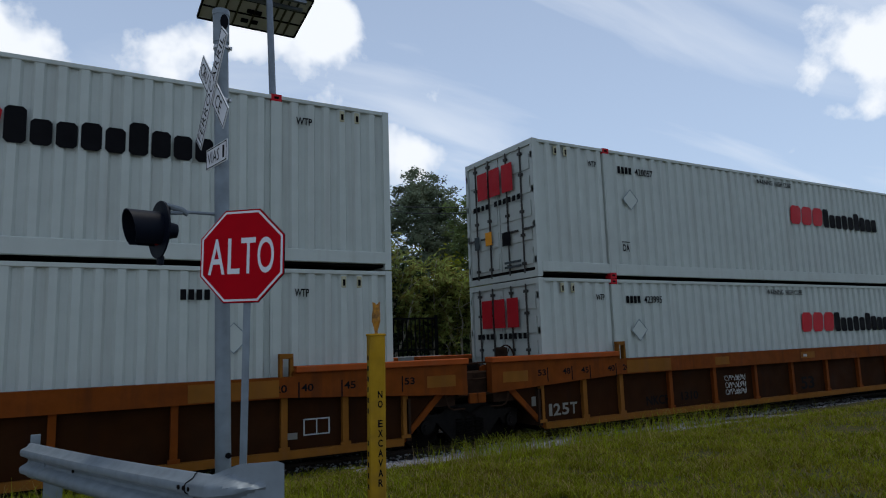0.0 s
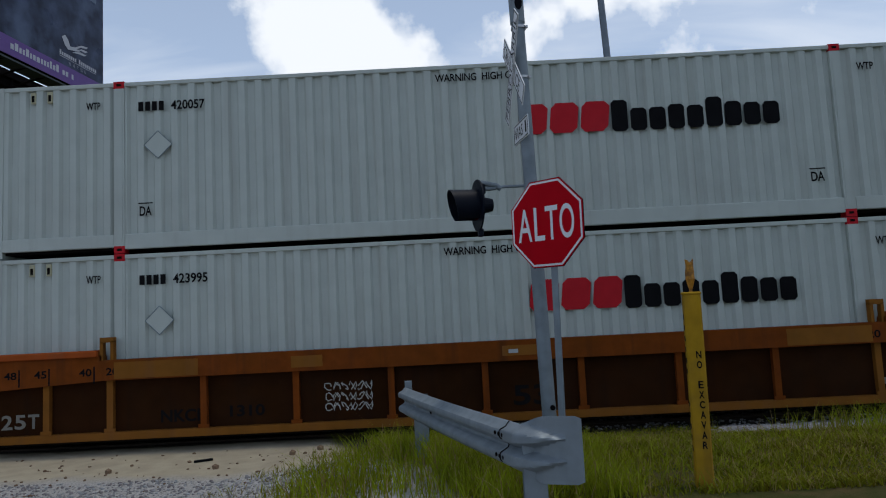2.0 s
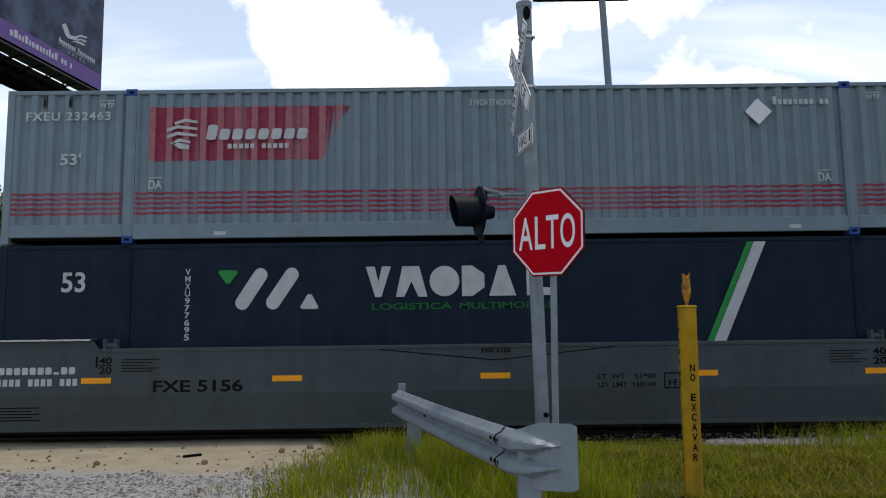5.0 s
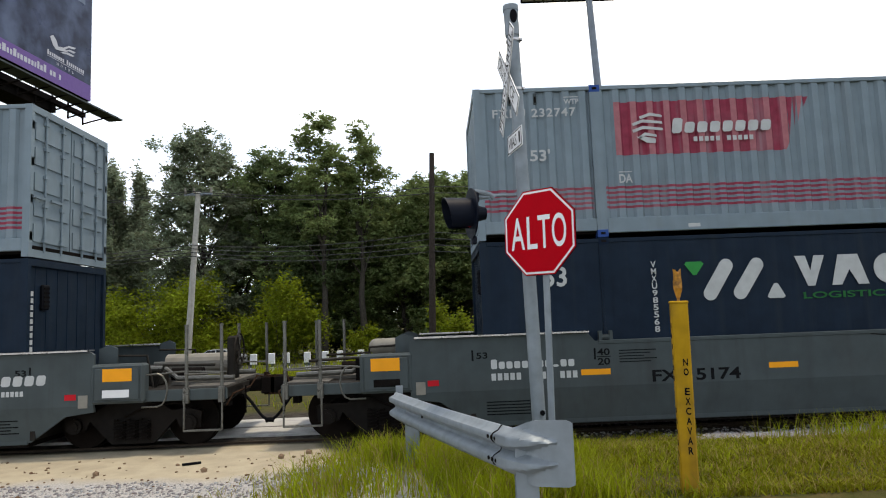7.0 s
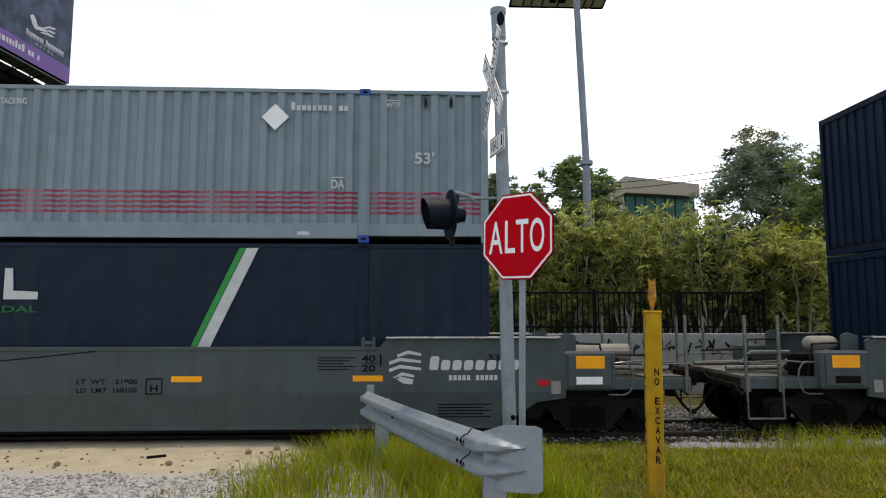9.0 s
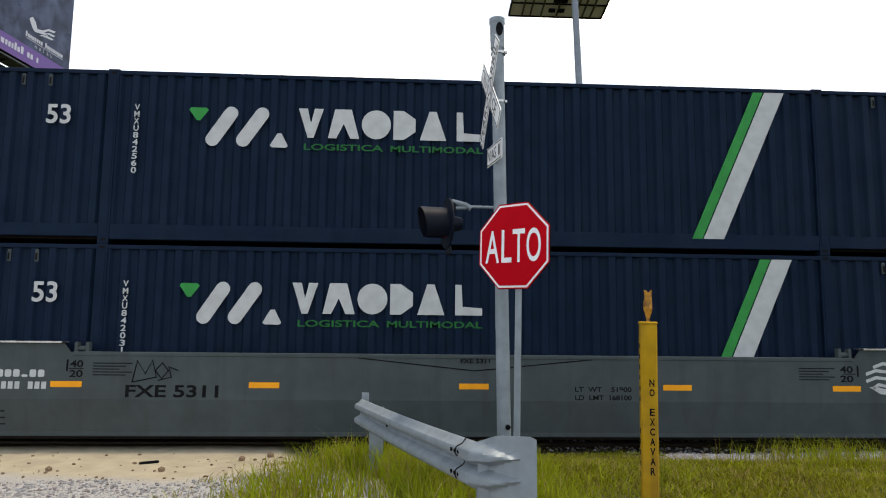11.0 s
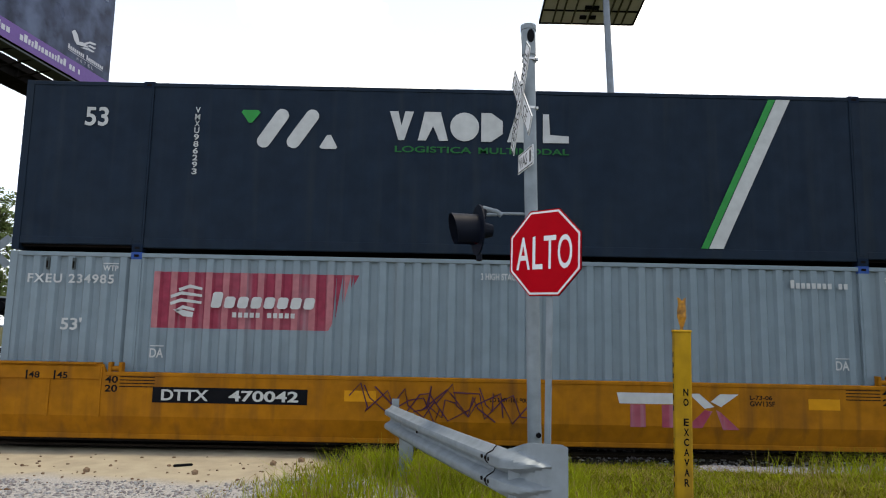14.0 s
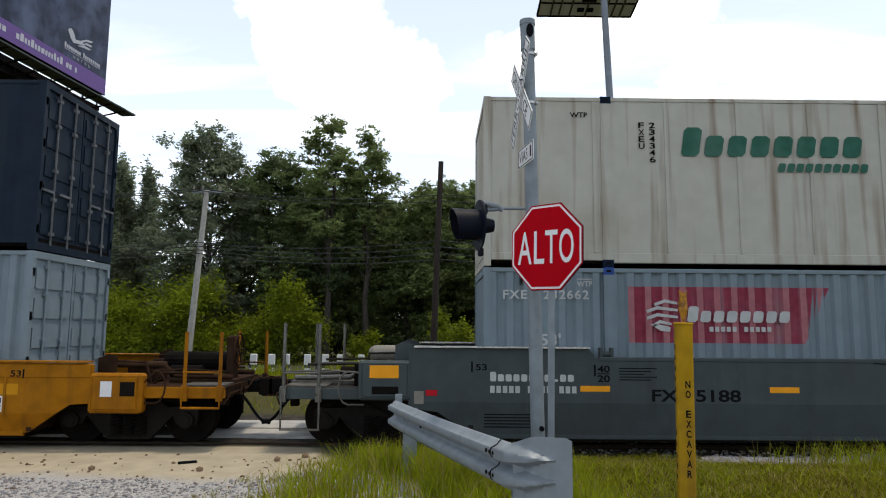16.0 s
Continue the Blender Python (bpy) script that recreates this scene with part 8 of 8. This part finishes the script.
def build_poles():
    utility_pole("leaning pale concrete utility pole with a crossarm", (-13.2, 38), (-12.55, 38, 9.3), 0.19, M_CONCRETE, ((0.985, 0.75),))
    utility_pole("slim dark tarred utility pole", (-0.28, 34), (0.06, 34, 9.95), 0.17, M_WOODPOLE, ())
    for z0, z1, z2 in ((9.3, 8.3, 8.6), (9.2, 8.0, 8.3), (6.4, 6.1, 6.0), (6.2, 5.8, 5.8), (6.0, 5.5, 5.5), (5.8, 5.2, 5.3)):
        wire((-40, 42, z0 + 0.3), (-12.8, 37.8, z0), 0.5)
        wire((-12.8, 37.8, z0), (0, 33.9, z1), 0.35)
        wire((0, 33.9, z1), (14, 31, z2), 0.4)
    for z in (8.5, 8.2):
        wire((14, 31, z), (60, 34, z + 5.0), 0.4)


def build_far_crossing_sign():
    s = thing("crossing_signal", "crossing pole seen from behind on the far side of the track", "crossing signal", pose(-13.0, 22.0, ground_z(-13.0, 22.0)))
    bm = bmesh.new()
    tube(bm, (0, 0, -0.1), (0, 0, 4.9), 0.065, n=14)
    part("pole", bm, M_GALV, s)
    for a in (45, -45):
        part("crossbuck_board", bbox(-0.6, 0.6, -0.01, 0.01, -0.11, 0.11), M_GALV, s, "bare metal back of a crossbuck board", m=pose(0, -0.08, 4.1, 0, a, 20))
    bm = bmesh.new()
    pipe(bm, [(0, 0, 2.75), (1.35, 0, 2.75)], 0.03, 8)
    part("arm", bm, M_GALV, s)
    for x in (0.45, 1.25):
        bm = bmesh.new()
        tube(bm, (x, -0.02, 2.5), (x, 0.02, 2.5), 0.27, n=24)
        tube(bm, (x, -0.2, 2.5), (x, 0.0, 2.5), 0.13, n=16)
        part("lamp", bm, M_BLACK, s, "black lamp with backing disc")
    g = thing("pipe_gate", "bare steel pipe gate with a diagonal brace", "gate", pose(-11.9, 22.3, ground_z(-11.9, 22.3)))
    for x in (-1.0, 0.0, 1.0):
        bm = bmesh.new()
        tube(bm, (x, 0, -0.05), (x, 0, 2.0), 0.04, n=10)
        part("upright", bm, M_GALV, g)
    bm = bmesh.new()
    pipe(bm, [(-1.0, 0, 1.95), (1.0, 0, 1.95)], 0.035, 8)
    part("top_bar", bm, M_GALV, g)
    bm = bmesh.new()
    pipe(bm, [(0.0, 0, 0.5), (0.9, 0, 1.3)], 0.04, 8)
    part("brace", bm, M_GALV, g)


def build_bollards():
    first = None
    for k in range(13):
        x = -13.2 + 1.15 * k + (0.2 if k % 3 else 0)
        m = pose(x, 46.0, ground_z(x, 46.0))
        if first is None:
            first = thing("bollard", "short square white bollard on the far verge", "bollard", m, group="white bollards")
            part("shaft", bbox(-0.2, 0.2, -0.16, 0.16, -0.1, 1.16, 0.03), M_SIGNWHITE, first)
            part("foot_band", bbox(-0.205, 0.205, -0.165, 0.165, 0.30, 0.50), M_CARGREY, first, "grey band")
        else:
            copy_thing(first, m)


def build_building():
    b = thing("glass_building", "low modern building with green glass and a brown fascia", "building", pose(29.0, 82, ground_z(29, 82)))
    z = -ground_z(29, 82)
    part("wall", bbox(-3.2, 5.6, 0.3, 14, 0, z + 17.4), M_CONCRETE, b)
    part("fascia", slab([(-3.4, z + 17.1), (5.7, z + 16.7), (5.7, z + 18.2), (-3.4, z + 19.1)], "y", -1.2, 14), M_FASCIA, b, "brown overhanging fascia")
    for k in range(7):
        x = -3.1 + 1.24 * k
        w = part("window", bbox(x + 0.04, x + 1.2, 0.0, 0.06, z + 9.0, z + 17.05 - 0.05 * k), M_GLASS, b, "tall green glass pane")
        part("mullion", bbox(x - 0.04, x + 0.04, -0.08, 0.08, z + 9.0, z + 17.05 - 0.05 * k), M_IRON, b)
    for zz in (9.0, 13.0):
        part("floor_band", bbox(-3.2, 5.6, -0.1, 0.08, z + zz - 0.2, z + zz + 0.15), M_CONCRETE, b)


M_FASCIA = material("brown_fascia", (0.30, 0.26, 0.21), 0.8, grain=0.08)
M_GLASS = material("green_window_glass", (0.03, 0.10, 0.085), 0.08, grain=0.2, stain=0.4, stain_color=(0.02, 0.04, 0.04), scale=0.5, bump=0)


# ---- road traffic far behind ----
M_ASPHALT = material("asphalt", (0.055, 0.055, 0.056), 0.9, grain=0.15, stain=0.3, scale=4)
M_CARWHITE = material("white_car_paint", (0.72, 0.73, 0.74), 0.25, grain=0.02, bump=0, stain=0.05)
M_CARSILVER = material("silver_car_paint", (0.40, 0.42, 0.45), 0.3, metal=0.5, grain=0.02, bump=0, stain=0.05)
M_DARKGLASS = material("dark_car_glass", (0.015, 0.017, 0.02), 0.08, grain=0.05, bump=0, stain=0)
M_TYRE = material("tyre_rubber", (0.02, 0.02, 0.02), 0.85)
TRAFFIC, ROAD_Z = [], -1.08


def road_car(label, body, glass, wide, paint, wheels, wr, category="car", name="car"):
    """A road vehicle along x, facing +x: body and glass are side outlines."""
    c = thing(name, label, category)
    bm = slab(body, "y", -wide, wide)
    bmesh.ops.bevel(bm, geom=bm.edges[:], offset=0.06, segments=2, affect="EDGES")
    part("body", bm, paint, c, smooth=True)
    for s in (-1, 1):
        for g in glass:
            part("side_window", slab(g, "y", *sorted((s * (wide + 0.006), s * (wide - 0.02)))), M_DARKGLASS, c)
    for x in wheels:
        for s in (-1, 1):
            bm = bmesh.new()
            tube(bm, (x, s * wide - 0.11, wr), (x, s * wide + 0.02, wr), wr, n=20)
            w = part("wheel", bm, M_TYRE, c)
            bm = bmesh.new()
            tube(bm, (x, s * wide - 0.05, wr), (x, s * (wide + 0.028), wr), wr * 0.6, n=14)
            part("rim", bm, M_STEEL, w)
    return c


SEDAN = ([(-2.2, 0.3), (2.2, 0.3), (2.25, 0.65), (2.0, 0.82), (1.0, 0.92), (0.3, 1.40), (-1.0, 1.43), (-1.7, 0.98), (-2.2, 0.95), (-2.25, 0.5)],
         [[(0.85, 0.94), (0.28, 1.33), (-0.3, 1.36), (-0.3, 0.94)], [(-0.38, 0.94), (-0.38, 1.36), (-0.95, 1.36), (-1.5, 0.98)]])
COACH = ([(-4.75, 0.4), (4.75, 0.4), (4.8, 1.1), (4.7, 2.75), (4.4, 3.18), (-4.6, 3.18), (-4.8, 2.7), (-4.8, 0.8)],
         [[(-4.5 + 1.48 * k, 1.55), (-3.06 + 1.48 * k, 1.55), (-3.06 + 1.48 * k, 2.85), (-4.5 + 1.48 * k, 2.85)] for k in range(6)])

def build_traffic():
    road = new("road", mesh_of("road", bbox(-900, 900, 50.0, 55.6, -1.35, -1.08), M_ASPHALT))
    tagged(road, "asphalt road behind the trees", "road", kind="structure")

    def go(ob, t, x, y, v):
        """Passes x at time t with speed v along x."""
        TRAFFIC.append((ob, x - v * t, y, v))
        ob.matrix_basis = pose(x - v * t, y, ROAD_Z, 0, 0, 0 if v > 0 else 180)
    go(road_car("white coach with dark windows on the far road", *COACH, 1.25, M_CARWHITE, (-2.9, 3.1), 0.5, "bus", "coach"), 4.0, -2.9, 51.7, 25.0)
    go(road_car("white coach with dark windows on the far road", *COACH, 1.25, M_CARWHITE, (-2.9, 3.1), 0.5, "bus", "coach"), 6.4, 9.0, 51.7, 25.0)
    go(road_car("silver sedan on the far road", *SEDAN, 0.85, M_CARSILVER, (-1.35, 1.4), 0.32), 4.0, -11.5, 51.7, 20.0)
    go(road_car("pale hatchback on the far road", *SEDAN, 0.85, M_CARSILVER, (-1.35, 1.4), 0.32), 4.2, -22.6, 54.1, -16.0)
    go(road_car("pale blue-grey sedan on the far road", *SEDAN, 0.85, M_CARSILVER, (-1.35, 1.4), 0.32), 7.5, -23.5, 54.1, -13.0)
    go(road_car("white hatchback passing on the far road", *SEDAN, 0.85, M_CARWHITE, (-1.35, 1.4), 0.32), 9.5, -3.3, 54.1, -16.5)
    go(road_car("pale sedan on the far road", *SEDAN, 0.85, M_CARWHITE, (-1.35, 1.4), 0.32), 13.5, -25.0, 54.1, -16.5)
    go(road_car("white sedan on the far road", *SEDAN, 0.85, M_CARWHITE, (-1.35, 1.4), 0.32), 13.5, -29.9, 51.7, -14.5)


build_solar_lamp()
build_billboard()
build_fence()
build_poles()
build_far_crossing_sign()
build_bollards()
build_building()
build_star_shrubs()
build_trees()
build_traffic()

motions()
